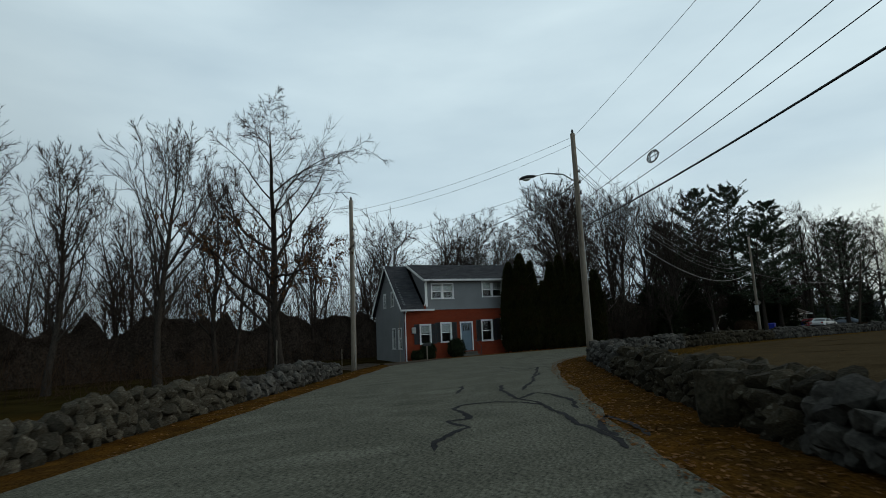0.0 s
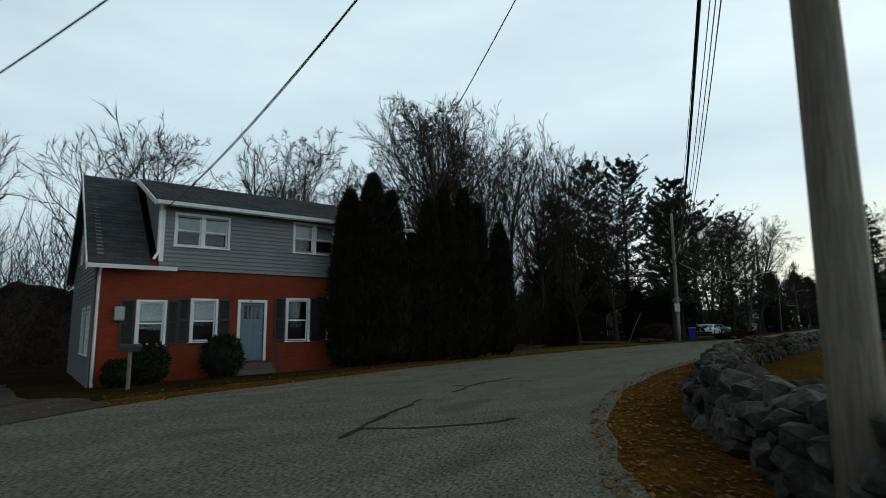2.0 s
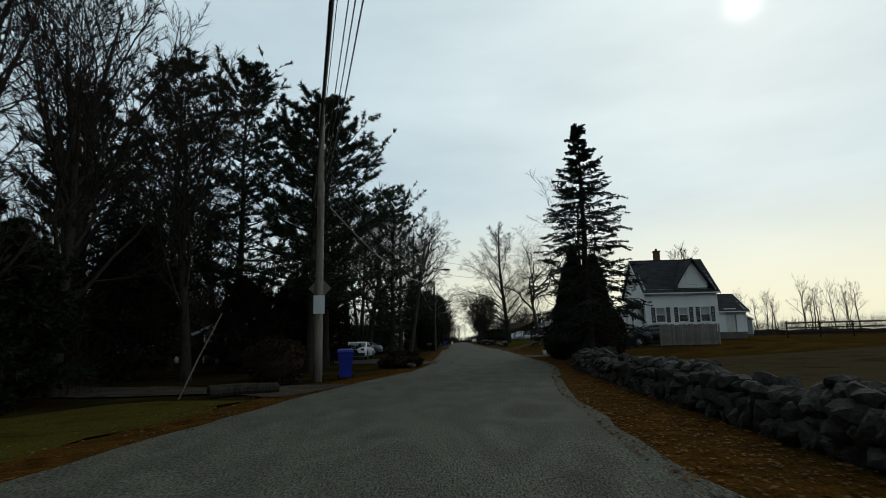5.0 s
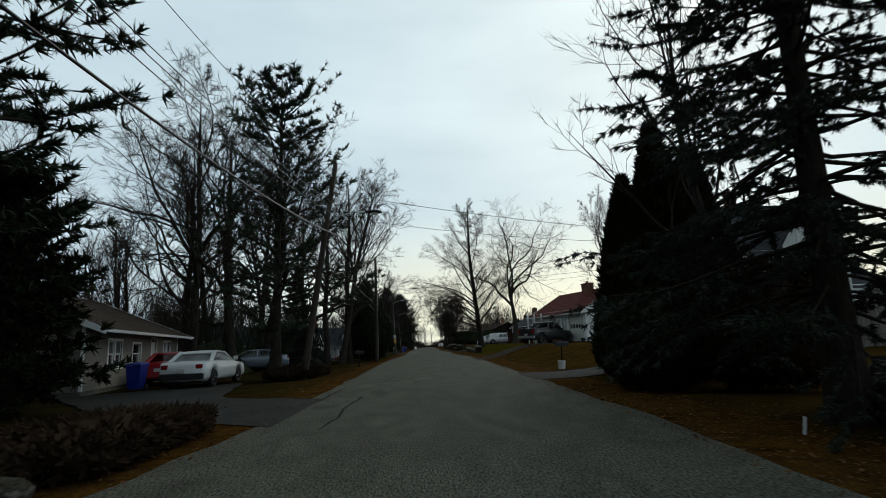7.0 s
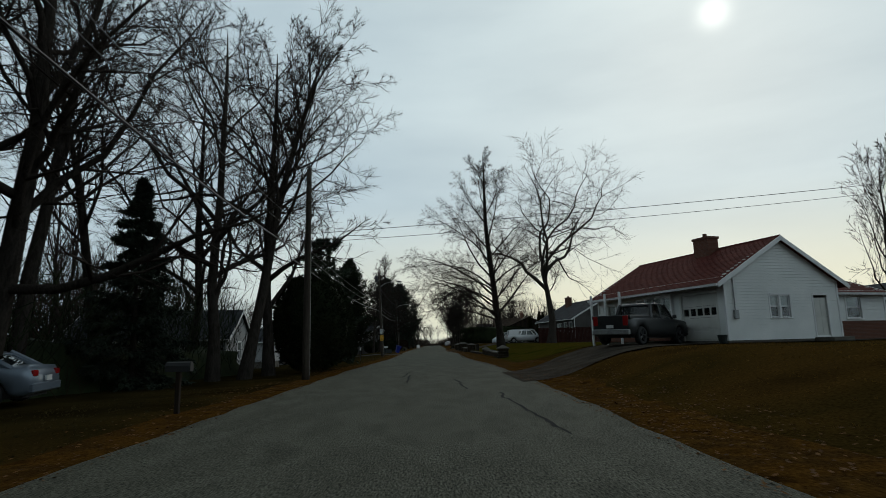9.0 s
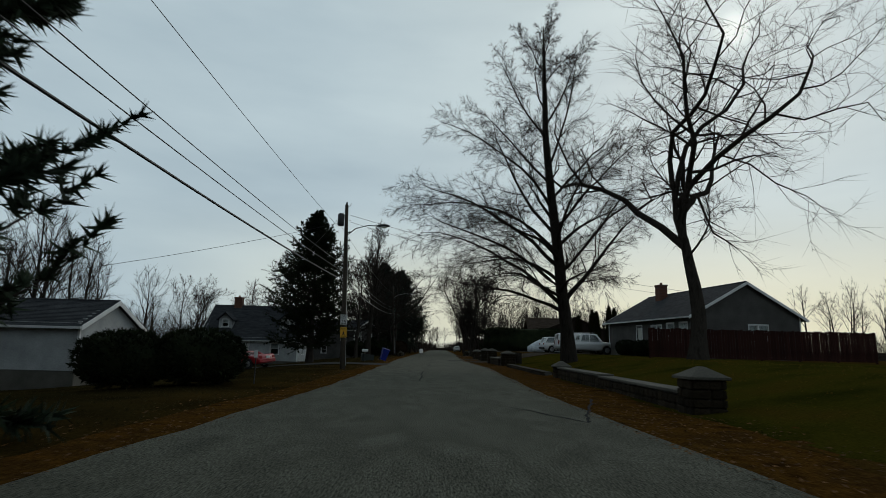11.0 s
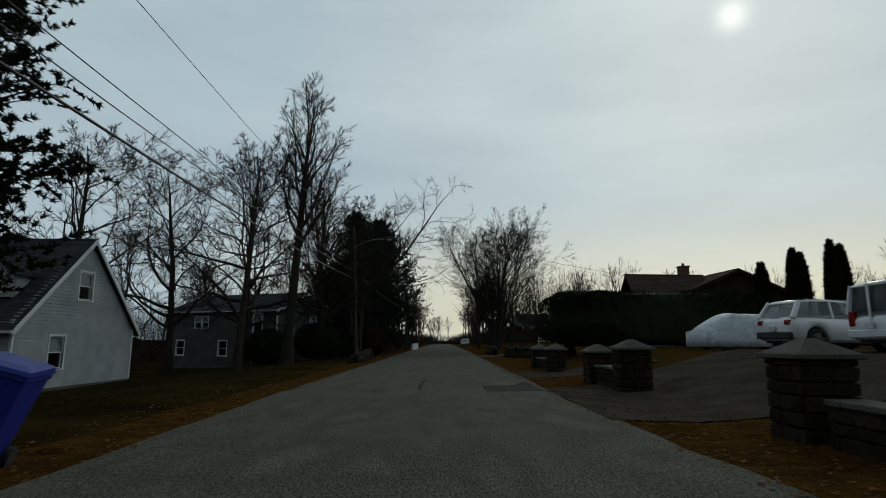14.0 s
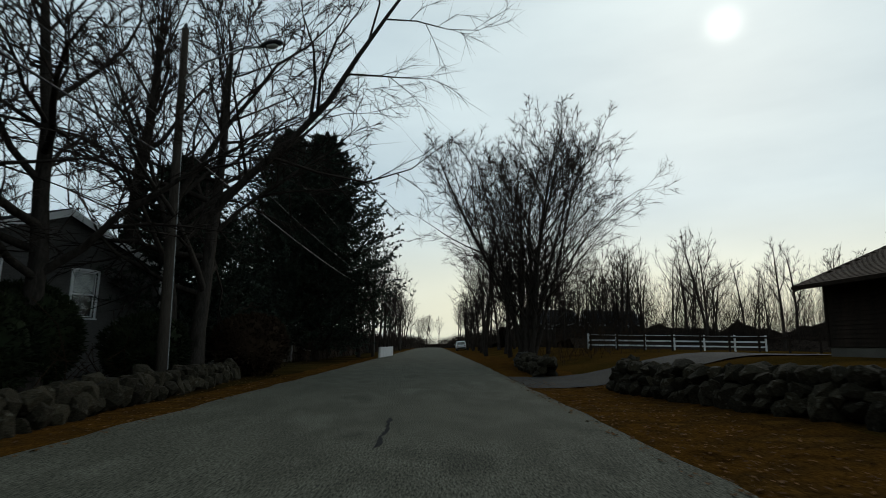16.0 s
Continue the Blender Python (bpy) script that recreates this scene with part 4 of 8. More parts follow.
def stone_wall(seed, line, height, width, label, dark=True, limit=300, size=0.46, near=None):
    """Dry-laid fieldstones in rough courses along a line."""
    rng = np.random.default_rng(seed)
    pts = np.array(line, float)
    seg = np.linalg.norm(np.diff(pts, axis=0), axis=1)
    cum = np.concatenate([[0], np.cumsum(seg)])
    spots = []
    z, course = 0.0, 0
    while z < height - 0.1:
        tall = rng.uniform(0.24, 0.34) * (size / 0.46)
        rows = (-0.5, 0.5) if z < height - 0.3 else (-0.25, 0.2)
        for side in rows:
            s = rng.uniform(0, size)
            while s < cum[-1]:
                ln = size * rng.uniform(0.55, 1.35)
                sag = 1 - 0.25 * (0.5 + 0.5 * math.sin(s * 0.7 + seed))
                if z < height * sag:
                    i = min(int(np.searchsorted(cum, s, side="right")) - 1, len(seg) - 1)
                    u = (pts[i + 1] - pts[i]) / seg[i]
                    p = pts[i] + u * (s - cum[i]) + np.array([-u[1], u[0]]) * (side * width * (0.62 - 0.12 * z / height) + rng.normal(0, 0.04))
                    k = rng.uniform(0.85, 1.5) if course else rng.uniform(1.0, 1.7)
                    dp = min(width * 0.62, size * 1.25) * rng.uniform(0.75, 1.2)
                    spots.append((p[0], p[1], h(*p) + z + tall * 0.45 + rng.normal(0, 0.04), ln * 1.12, dp, tall * k * 1.2, math.degrees(math.atan2(u[1], u[0])), rng.integers(0, 10)))
                s += ln * 0.93
        z += tall * 0.86
        course += 1
    t = tagged(new("stone_wall"), label, "stone wall", "dry stone walls")
    t.matrix_basis = pose(spots[0][0], spots[0][1], h(*pts[0]))
    o = Vector((spots[0][0], spots[0][1], h(*pts[0])))
    if near is not None:
        spots.sort(key=lambda q: math.hypot(q[0] - near[0], q[1] - near[1]))
    meshes = STONES_DARK if dark else STONES
    rest = Shape()
    for n, (x, y, zz, lx, ly, lz, a, k) in enumerate(spots):
        m = pose(x - o.x, y - o.y, zz - o.z, rng.uniform(-26, 26), rng.uniform(-26, 26), a + rng.uniform(-50, 50)) @ Matrix.Diagonal((lx, ly, lz, 1))
        if n < limit:
            ob = new("stone", meshes[k])
            ob.parent = t
            ob.matrix_basis = m
        else:
            me = meshes[k]
            rest.add([m @ v.co for v in me.vertices], [tuple(p.vertices) for p in me.polygons])
    if rest.n:
        ob = part("stones_beyond", rest, STONE_STUFF, t)
        tagged(ob, kind="stuff")
    return t


def masonry_wall(line, height, width, label, seed=1, cap=True):
    """A mortared stone wall with a flat cap."""
    rng = np.random.default_rng(seed)
    (x0, y0), (x1, y1) = line
    L = math.hypot(x1 - x0, y1 - y0)
    t = thing("garden_wall", x0, y0, h(x0, y0) - 0.05, math.degrees(math.atan2(y1 - y0, x1 - x0)), label, "wall", "garden walls")
    part("core", Shape().box(0, -width / 2 + 0.03, -0.2, L, width / 2 - 0.03, height), MORTAR, t)
    z, row = 0.0, 0
    n = 0
    while z < height - 0.06 and n < 290:
        tall = min(rng.uniform(0.14, 0.22), height - z)
        for side in (-1, 1):
            s = 0.0
            while s < L - 0.05 and n < 290:
                ln = min(rng.uniform(0.22, 0.5), L - s)
                ob = new("stone", MASONS[rng.integers(0, 8)])
                ob.parent = t
                ob.matrix_basis = Matrix.Translation((s + ln / 2, side * (width / 2 - 0.02), z + tall / 2)) @ Matrix.Diagonal((ln * 0.98, 0.13, tall * 0.95, 1))
                s += ln
                n += 1
        z += tall
        row += 1
    if cap:
        s = 0.0
        while s < L:
            e = min(s + rng.uniform(0.8, 1.3), L)
            part("cap_slab", Shape().box(s + 0.006, -width / 2 - 0.07, height, e - 0.006, width / 2 + 0.07, height + 0.075, 0.012), CONCRETE, t)
            s = e
    return t


MORTAR = material("mortar", [(0.07, 0.065, 0.058), (0.11, 0.10, 0.09)], 4, 0.95, 0.4, 40)


def mason_mesh(seed):
    rng = np.random.default_rng(seed)
    s = Shape().box(-0.5, -0.5, -0.5, 0.5, 0.5, 0.5, 0.13)
    s.v[0] = s.v[0] + rng.normal(0, 0.025, s.v[0].shape)
    return s.mesh("stone", MASONRY)


MASONS = [mason_mesh(i) for i in range(8)]


def pillar(x, y, w, height, label, z=None, seed=0):
    """A square stone gatepost with a pyramid cap."""
    rng = np.random.default_rng(seed)
    t = thing("gate_pillar", x, y, h(x, y) - 0.05 if z is None else z, rng.uniform(-3, 3), label, "pillar", "gate pillars")
    part("core", Shape().box(-w / 2 + 0.04, -w / 2 + 0.04, -0.2, w / 2 - 0.04, w / 2 - 0.04, height), MORTAR, t)
    z0 = 0.0
    while z0 < height - 0.05:
        tall = min(rng.uniform(0.15, 0.24), height - z0)
        for side in range(4):
            s = -w / 2
            while s < w / 2 - 0.05:
                ln = min(rng.uniform(0.2, 0.42), w / 2 - s)
                ob = new("stone", MASONS[rng.integers(0, 8)])
                ob.parent = t
                ob.matrix_basis = pose(0, 0, 0, 0, 0, 90 * side) @ Matrix.Translation((s + ln / 2, -w / 2 + 0.03, z0 + tall / 2)) @ Matrix.Diagonal((ln * 0.97, 0.13, tall * 0.94, 1))
                s += ln
        z0 += tall
    c = w / 2 + 0.09
    cap = Shape().box(-c, -c, height, c, c, height + 0.07, 0.012)
    cap.loft([[(-c * k, -c * k, height + 0.07 + z1), (c * k, -c * k, height + 0.07 + z1), (c * k, c * k, height + 0.07 + z1), (-c * k, c * k, height + 0.07 + z1)] for k, z1 in ((0.93, 0), (0.30, 0.16), (0.14, 0.2))])
    part("cap", cap, CONCRETE, t, "pale concrete pyramid cap")
    return t


# ---- poles and wires ----
def utility_pole(x, y, height, label, dark=False, lamp=None, arm=False, transformer=False, lean=(0.0, 0.0), z=None):
    t = thing("utility_pole", x, y, h(x, y) if z is None else z, 0, label, "utility pole", "utility poles")
    n = 7
    pts = [(lean[0] * i / n * height, lean[1] * i / n * height, -0.3 + (height + 0.3) * i / n) for i in range(n + 1)]
    mat = POLE_DARK if dark else POLE_WOOD
    part("pole", Shape().tube(pts, [0.155 - 0.055 * i / n for i in range(n + 1)], 14), mat, t, smooth=True)
    tx, ty = lean[0] * height, lean[1] * height
    part("insulator", Shape().tube([(tx, ty, height - 0.02), (tx, ty, height + 0.06), (tx, ty, height + 0.14), (tx, ty, height + 0.2)], [0.03, 0.055, 0.055, 0.02], 8), DARK_METAL, t)
    for k in range(3):
        z = height * (0.72 + 0.05 * k)
        f = z / height
        s = Shape().tube([(tx * f + 0.11, ty * f, z), (tx * f + 0.2, ty * f, z + 0.02)], 0.02, 6)
        s.tube([(tx * f + 0.2, ty * f, z - 0.05), (tx * f + 0.2, ty * f, z + 0.09)], [0.045, 0.03], 8)
        part("bracket", s, DARK_METAL, t)
    part("ground_wire", Shape().tube([(tx * f2 + 0.15 - 0.05 * f2, ty * f2 + 0.02, height * f2) for f2 in (0.02, 0.35, 0.7)], 0.012, 5), METAL, t)
    if lamp:
        ax, ay, lz = lamp
        f = lz / height
        o = Vector((tx * f, ty * f, lz - 0.45))
        e = Vector((ax, ay, lz + 0.15))
        pts = [o, o.lerp(e, 0.3) + Vector((0, 0, 0.28)), o.lerp(e, 0.7) + Vector((0, 0, 0.22)), e]
        arm_ob = part("lamp_arm", Shape().tube(pts, 0.032, 8), METAL, t, "curved metal street-lamp arm", smooth=True)
        d = Vector((ax - o.x, ay - o.y, 0)).normalized()
        n_ = Vector((-d.y, d.x, 0))
        rings = []
        for s, w, zz, hh in ((-0.05, 0.04, 0, 0.03), (0.08, 0.10, 0.01, 0.07), (0.35, 0.15, 0.02, 0.09), (0.6, 0.14, 0.0, 0.08), (0.74, 0.05, -0.02, 0.03)):
            c = e + d * s
            rings.append([c + n_ * w * math.cos(k * math.pi / 5) + Vector((0, 0, zz + hh * math.sin(k * math.pi / 5))) for k in range(10)])
        part("lamp_head", Shape().loft(rings), DARK_METAL, t, "dark cobra-head street lamp", smooth=True)
        c = e + d * 0.4
        part("lamp_lens", Shape().loft([[c + d * 0.2 * r * math.cos(k * math.pi / 5) + n_ * 0.11 * r * math.sin(k * math.pi / 5) + Vector((0, 0, -0.06 - q)) for k in range(10)] for r, q in ((1, 0), (0.9, 0.05), (0.4, 0.09))]), LAMP_GLASS, t, smooth=True)
    if transformer:
        f = (height - 0.9) / height
        s = Shape().tube([(tx * f - 0.32, ty * f, height - 1.3), (tx * f - 0.32, ty * f, height - 1.25), (tx * f - 0.32, ty * f, height - 0.62), (tx * f - 0.32, ty * f, height - 0.55)], [0.17, 0.2, 0.2, 0.12], 14)
        part("transformer", s, DARK_METAL, t, "grey drum transformer", smooth=True)
    return t


def wires(a, b, specs, label="sagging black overhead wires between poles"):
    """a, b: pole tops (x, y, z). specs: (drop below the top, radius, sideways, sag)."""
    t = tagged(new("overhead_line"), label, "overhead wires", "overhead wires")
    A, B = Vector(a), Vector(b)
    t.matrix_basis = Matrix.Translation(A)
    d = (B - A)
    sd = Vector((-d.y, d.x, 0)).normalized()
    for drop, rad, side, sag in specs:
        pts = []
        n = 16
        for i in range(n + 1):
            s = i / n
            pts.append(d * s + sd * side + Vector((0, 0, -drop - sag * 4 * s * (1 - s))))
        part("wire", Shape().tube(pts, rad, 5), WIRE, t)
    return t


# ---- houses ----
def wall_shape(L, z0, z1, holes, lap=True, peak=None, start=0.0, thick=0.16, step=0.14):
    """A wall along x, its outside towards -y. peak: gable height over the middle. holes: (u, z, w, h)."""
    s = Shape()
    top = peak if peak else z1

    def ends(z):
        if peak and z > z1:
            k = (z - z1) / (peak - z1)
            return start + k * L / 2, start + L - k * L / 2
        return start, start + L

    def spans(za, zb):
        a, b = ends((za + zb) / 2)
        cuts = [(a, b)]
        mid = (za + zb) / 2
        for u, z, w, hh in holes:
            if z < mid < z + hh:
                nxt = []
                for p, q in cuts:
                    if u + w <= p or u >= q:
                        nxt.append((p, q))
                    else:
                        if u > p:
                            nxt.append((p, u))
                        if u + w < q:
                            nxt.append((u + w, q))
                cuts = nxt
        return cuts

    if lap:
        s.courses = True
        n = int(math.ceil((top - z0) / step))
        for i in range(n):
            za, zb = z0 + i * step, min(z0 + (i + 1) * step, top)
            for p, q in spans(za, zb):
                s.prism([(-0.034, za), (-0.004, zb + 0.008), (thick, zb), (thick, za)], "x", p, q)
    else:
        zs = sorted({z0, z1} | {min(max(z, z0), z1) for _, z, _, hh in holes for z in (z, z + hh)})
        for za, zb in zip(zs[:-1], zs[1:]):
            for p, q in spans(za, zb):
                s.box(p, 0, za, q, thick, zb)
    return s


def window(parent, m, w, hh, blind=0.5, double=False, trim=None, bars=True, name="window"):
    """A sash window with casing, sill, panes and a half-drawn blind; outside towards -y, origin at its lower left."""
    c = 0.085
    s = Shape()
    s.box(-c, -0.045, -0.02, 0, 0.10, hh + c, 0.006), s.box(w, -0.045, -0.02, w + c, 0.10, hh + c, 0.006)
    s.box(0, -0.045, hh, w, 0.10, hh + c, 0.006)
    f = part(name, s, trim or TRIM, parent, m=m)
    part("sill", Shape().box(-c - 0.03, -0.08, -0.07, w + c + 0.03, 0.10, -0.02, 0.01), trim or TRIM, f)
    cols = [(0.0, w)] if not double else [(0.0, w / 2 - 0.06), (w / 2 + 0.06, w)]
    if double:
        part("mullion", Shape().box(w / 2 - 0.06, -0.03, -0.02, w / 2 + 0.06, 0.10, hh), trim or TRIM, f)
    for a, b in cols:
        for k, (p, q, y) in enumerate(((0.0, hh / 2 + 0.02, 0.04), (hh / 2 - 0.02, hh, 0.015))):
            g = Shape()
            r = 0.045
            g.box(a, y, p, a + r, y + 0.03, q), g.box(b - r, y, p, b, y + 0.03, q), g.box(a + r, y, p, b - r, y + 0.03, p + r), g.box(a + r, y, q - r, b - r, y + 0.03, q)
            part("sash", g, trim or TRIM, f)
            pane = part("pane", Shape().box(a + r, y + 0.012, p + r, b - r, y + 0.018, q - r), GLASS, f)
            pane.visible_shadow = False
    if blind:
        part("blind", Shape().box(0.02, 0.085, hh * (1 - blind), w - 0.02, 0.092, hh - 0.01), CURTAIN, f)
    back = Shape()
    back.box(-0.05, 0.55, -0.05, w + 0.05, 0.6, hh + 0.05), back.box(-0.05, 0.17, -0.05, -0.01, 0.55, hh + 0.05), back.box(w + 0.01, 0.17, -0.05, w + 0.05, 0.55, hh + 0.05)
    back.box(-0.05, 0.17, -0.09, w + 0.05, 0.6, -0.05), back.box(-0.05, 0.17, hh + 0.05, w + 0.05, 0.6, hh + 0.09)
    part("room_niche", back, ROOM, f)
    return f


def shutter(parent, m, w, hh):
    s = Shape()
    s.box(0, -0.05, 0, 0.05, -0.01, hh), s.box(w - 0.05, -0.05, 0, w, -0.01, hh)
    for z in (0, hh / 2 - 0.03, hh - 0.06):
        s.box(0.05, -0.05, z, w - 0.05, -0.01, z + 0.06)
    ob = part("shutter", s, SHUTTER, parent, "black louvred shutter", m=m)
    louvres = Shape()
    louvres.courses = True
    n = int(hh / 0.05)
    for i in range(n):
        z = hh * (i + 0.5) / n
        louvres.prism([(-0.045, z - 0.02), (-0.015, z + 0.022), (-0.012, z + 0.018), (-0.04, z - 0.024)], "x", 0.05, w - 0.05)
    part("louvres", louvres, SHUTTER, ob)
    return ob


def panel_door(parent, m, w, hh, mat, lights=0, trim=None, label=""):
    s = Shape()
    s.box(-0.1, -0.04, 0, 0, 0.12, hh + 0.1, 0.006), s.box(w, -0.04, 0, w + 0.1, 0.12, hh + 0.1, 0.006), s.box(0, -0.04, hh, w, 0.12, hh + 0.1, 0.006)
    f = part("door_frame", s, trim or TRIM, parent, m=m)
    d = Shape()
    lo = hh * 0.72 if lights else hh - 0.12
    d.box(0.01, 0.05, 0.01, w - 0.01, 0.09, lo, 0.004)
    for a, b in ((0.1, w / 2 - 0.05), (w / 2 + 0.05, w - 0.1)):
        d.box(a, 0.035, 0.15, b, 0.05, lo * 0.45, 0.008), d.box(a, 0.035, lo * 0.53, b, 0.05, lo - 0.1, 0.008)
    if lights:
        d.box(0.01, 0.05, hh - 0.1, w - 0.01, 0.09, hh - 0.01), d.box(0.01, 0.05, lo, 0.14, 0.09, hh - 0.1), d.box(w - 0.14, 0.05, lo, w - 0.01, 0.09, hh - 0.1)
        for i in range(1, lights):
            x = 0.14 + (w - 0.28) * i / lights
            d.box(x - 0.015, 0.05, lo, x + 0.015, 0.09, hh - 0.1)
    leaf = part("door", d, mat, f, label)
    if lights:
        part("pane", Shape().box(0.14, 0.066, lo, w - 0.14, 0.072, hh - 0.1), GLASS, f)
        part("room_niche", Shape().box(0.05, 0.3, lo - 0.05, w - 0.05, 0.33, hh), ROOM, f)
    part("handle", Shape().tube([(w - 0.09, 0.05, hh * 0.47), (w - 0.09, -0.02, hh * 0.47), (w - 0.09, -0.035, hh * 0.47)], [0.015, 0.018, 0.032], 8), METAL, f)
    return f


def gable_roof(L, W, ze, zr, over=0.3, thick=0.14, step=0.16, x0=0.0, rake=0.25):
    """Ridge along x. The slopes are stepped in courses of shingles."""
    s = Shape()
    slope = (zr - ze) / (W / 2)
    for side in (0, 1):
        run = W / 2 + over
        n = int(math.hypot(run, run * slope) / step)
        top = []
        for i in range(n):
            a, b = i / n, (i + 1) / n
            ya, yb = -over + run * a, -over + run * b
            top += [(ya, ze + slope * ya + 0.014), (yb, ze + slope * yb)]
        poly = top + [(W / 2, zr - thick), (-over, ze - over * slope - thick)]
        if side:
            poly = [(W - y, z) for y, z in reversed(poly)]
        s.prism(poly, "x", x0 - rake, x0 + L + rake)
    s.tube([(x0 - rake, W / 2, zr + 0.01), (x0 + L + rake, W / 2, zr + 0.01)], 0.05, 6)
    return s


def rakes(L, W, ze, zr, over=0.3, thick=0.14, x0=0.0, rake=0.25):
    out = []
    slope = (zr - ze) / (W / 2)
    for x in (x0 - rake - 0.03, x0 + L + rake):
        for side in (0, 1):
            poly = [(-over, ze - over * slope + 0.02), (W / 2, zr + 0.02), (W / 2, zr - thick - 0.07), (-over, ze - over * slope - thick - 0.07)]
            if side:
                poly = [(W - y, z) for y, z in reversed(poly)]
            out.append(Shape().prism(poly, "x", x, x + 0.03))
    return out


def chimney(parent, x, y, z0, z1, w, d, mat=None, flue=True):
    s = Shape().box(x - w / 2, y - d / 2, z0, x + w / 2, y + d / 2, z1 - 0.12).box(x - w / 2 - 0.05, y - d / 2 - 0.05, z1 - 0.12, x + w / 2 + 0.05, y + d / 2 + 0.05, z1)
    c = part("chimney", s, mat or BRICK_DARK, parent, "brick chimney")
    if flue:
        part("flue", Shape().tube([(x, y, z1), (x, y, z1 + 0.22)], 0.11, 10), BRICK_DARK, c)
    return c


def side_pose(side, L, W):
    return {"front": Matrix.Identity(4), "right": pose(L, 0, 0, 0, 0, 90), "back": pose(L, W, 0, 0, 0, 180), "left": pose(0, W, 0, 0, 0, -90)}[side]


def house(name, x, y, z, turn, L, W, ze, zr, label, siding, roof, openings=(), trim=None, lap=True, base=0.35, over=0.3, rake=0.25, shutters=(), category="house", group="houses"):
    """A gabled house; the ridge runs along its front. openings: (side, kind, u, z, w, h)."""
    t = thing(name, x, y, z, turn, label, category, group)
    for side, length in (("front", L), ("right", W), ("back", L), ("left", W)):
        holes = [(u, zz, w, hh) for sd, kind, u, zz, w, hh in openings if sd == side]
        m = side_pose(side, L, W)
        gable = zr - 0.1 if side in ("left", "right") else None
        part("wall", wall_shape(length, base, ze, holes, lap, gable), siding, t, m=m)
        part("foundation", Shape().box(0.02, 0.0, -0.6, length - 0.02, 0.15, base - 0.004), CONCRETE, t, m=m)
    for x0, y0 in ((0, 0), (L, 0), (0, W), (L, W)):
        part("corner_board", Shape().box(x0 - 0.05, y0 - 0.05, base, x0 + 0.05, y0 + 0.05, ze), trim or TRIM, t)
    part("roof", gable_roof(L, W, ze, zr, over, rake=rake), roof, t)
    for s in rakes(L, W, ze, zr, over, rake=rake):
        part("rake_board", s, trim or TRIM, t)
    slope = (zr - ze) / (W / 2)
    for yy in (-over - 0.11, W + over):
        part("gutter", Shape().prism([(yy, ze - over * slope - 0.02), (yy + 0.11, ze - over * slope - 0.02), (yy + 0.11, ze - over * slope - 0.13), (yy + 0.02, ze - over * slope - 0.13)], "x", -rake, L + rake), trim or TRIM, t)
    for side, kind, u, zz, w, hh in openings:
        m = side_pose(side, L, W) @ Matrix.Translation((u, 0, zz))
        if kind == "window":
            window(t, m, w, hh, trim=trim)
        elif kind == "dark":
            window(t, m, w, hh, blind=0, trim=trim)
        elif kind == "double":
            window(t, m, w, hh, double=True, trim=trim)
        elif kind == "door":
            panel_door(t, m, w, hh, DOOR_WHITE, 0, trim, "off-white panelled door")
        elif kind == "garage":
            garage_door(t, m, w, hh)
    for side, u, zz, w, hh in shutters:
        shutter(t, side_pose(side, L, W) @ Matrix.Translation((u, 0, zz)), w, hh)
    return t


def garage_door(parent, m, w, hh):
    s = Shape()
    s.box(-0.12, -0.04, 0, 0, 0.12, hh + 0.14, 0.006), s.box(w, -0.04, 0, w + 0.12, 0.12, hh + 0.14, 0.006), s.box(0, -0.04, hh, w, 0.12, hh + 0.14, 0.006)
    f = part("garage_door", s, DOOR_WHITE, parent, "off-white sectional garage door with a row of panes", m=m)
    k = 4
    for i in range(k):
        za, zb = hh * i / k + 0.006, hh * (i + 1) / k - 0.006
        if i == 2:
            g = Shape()
            n = 5
            g.box(0, 0.05, za, w, 0.09, za + 0.1), g.box(0, 0.05, zb - 0.1, w, 0.09, zb)
            for j in range(n + 1):
                xx = w * j / n
                g.box(max(0, xx - 0.05), 0.05, za + 0.1, min(w, xx + 0.05), 0.09, zb - 0.1)
            part("panel", g, DOOR_WHITE, f)
            part("pane", Shape().box(0.05, 0.066, za + 0.1, w - 0.05, 0.072, zb - 0.1), GLASS, f)
            part("room_niche", Shape().box(0, 0.4, za - 0.1, w, 0.43, zb + 0.1), ROOM, f)
        else:
            g = Shape().box(0, 0.05, za, w, 0.09, zb, 0.004)
            for j in range(4):
                g.box(w * (j + 0.08) / 4, 0.038, za + 0.08, w * (j + 0.92) / 4, 0.05, zb - 0.08, 0.006)
            part("panel", g, DOOR_WHITE, f)
    return f


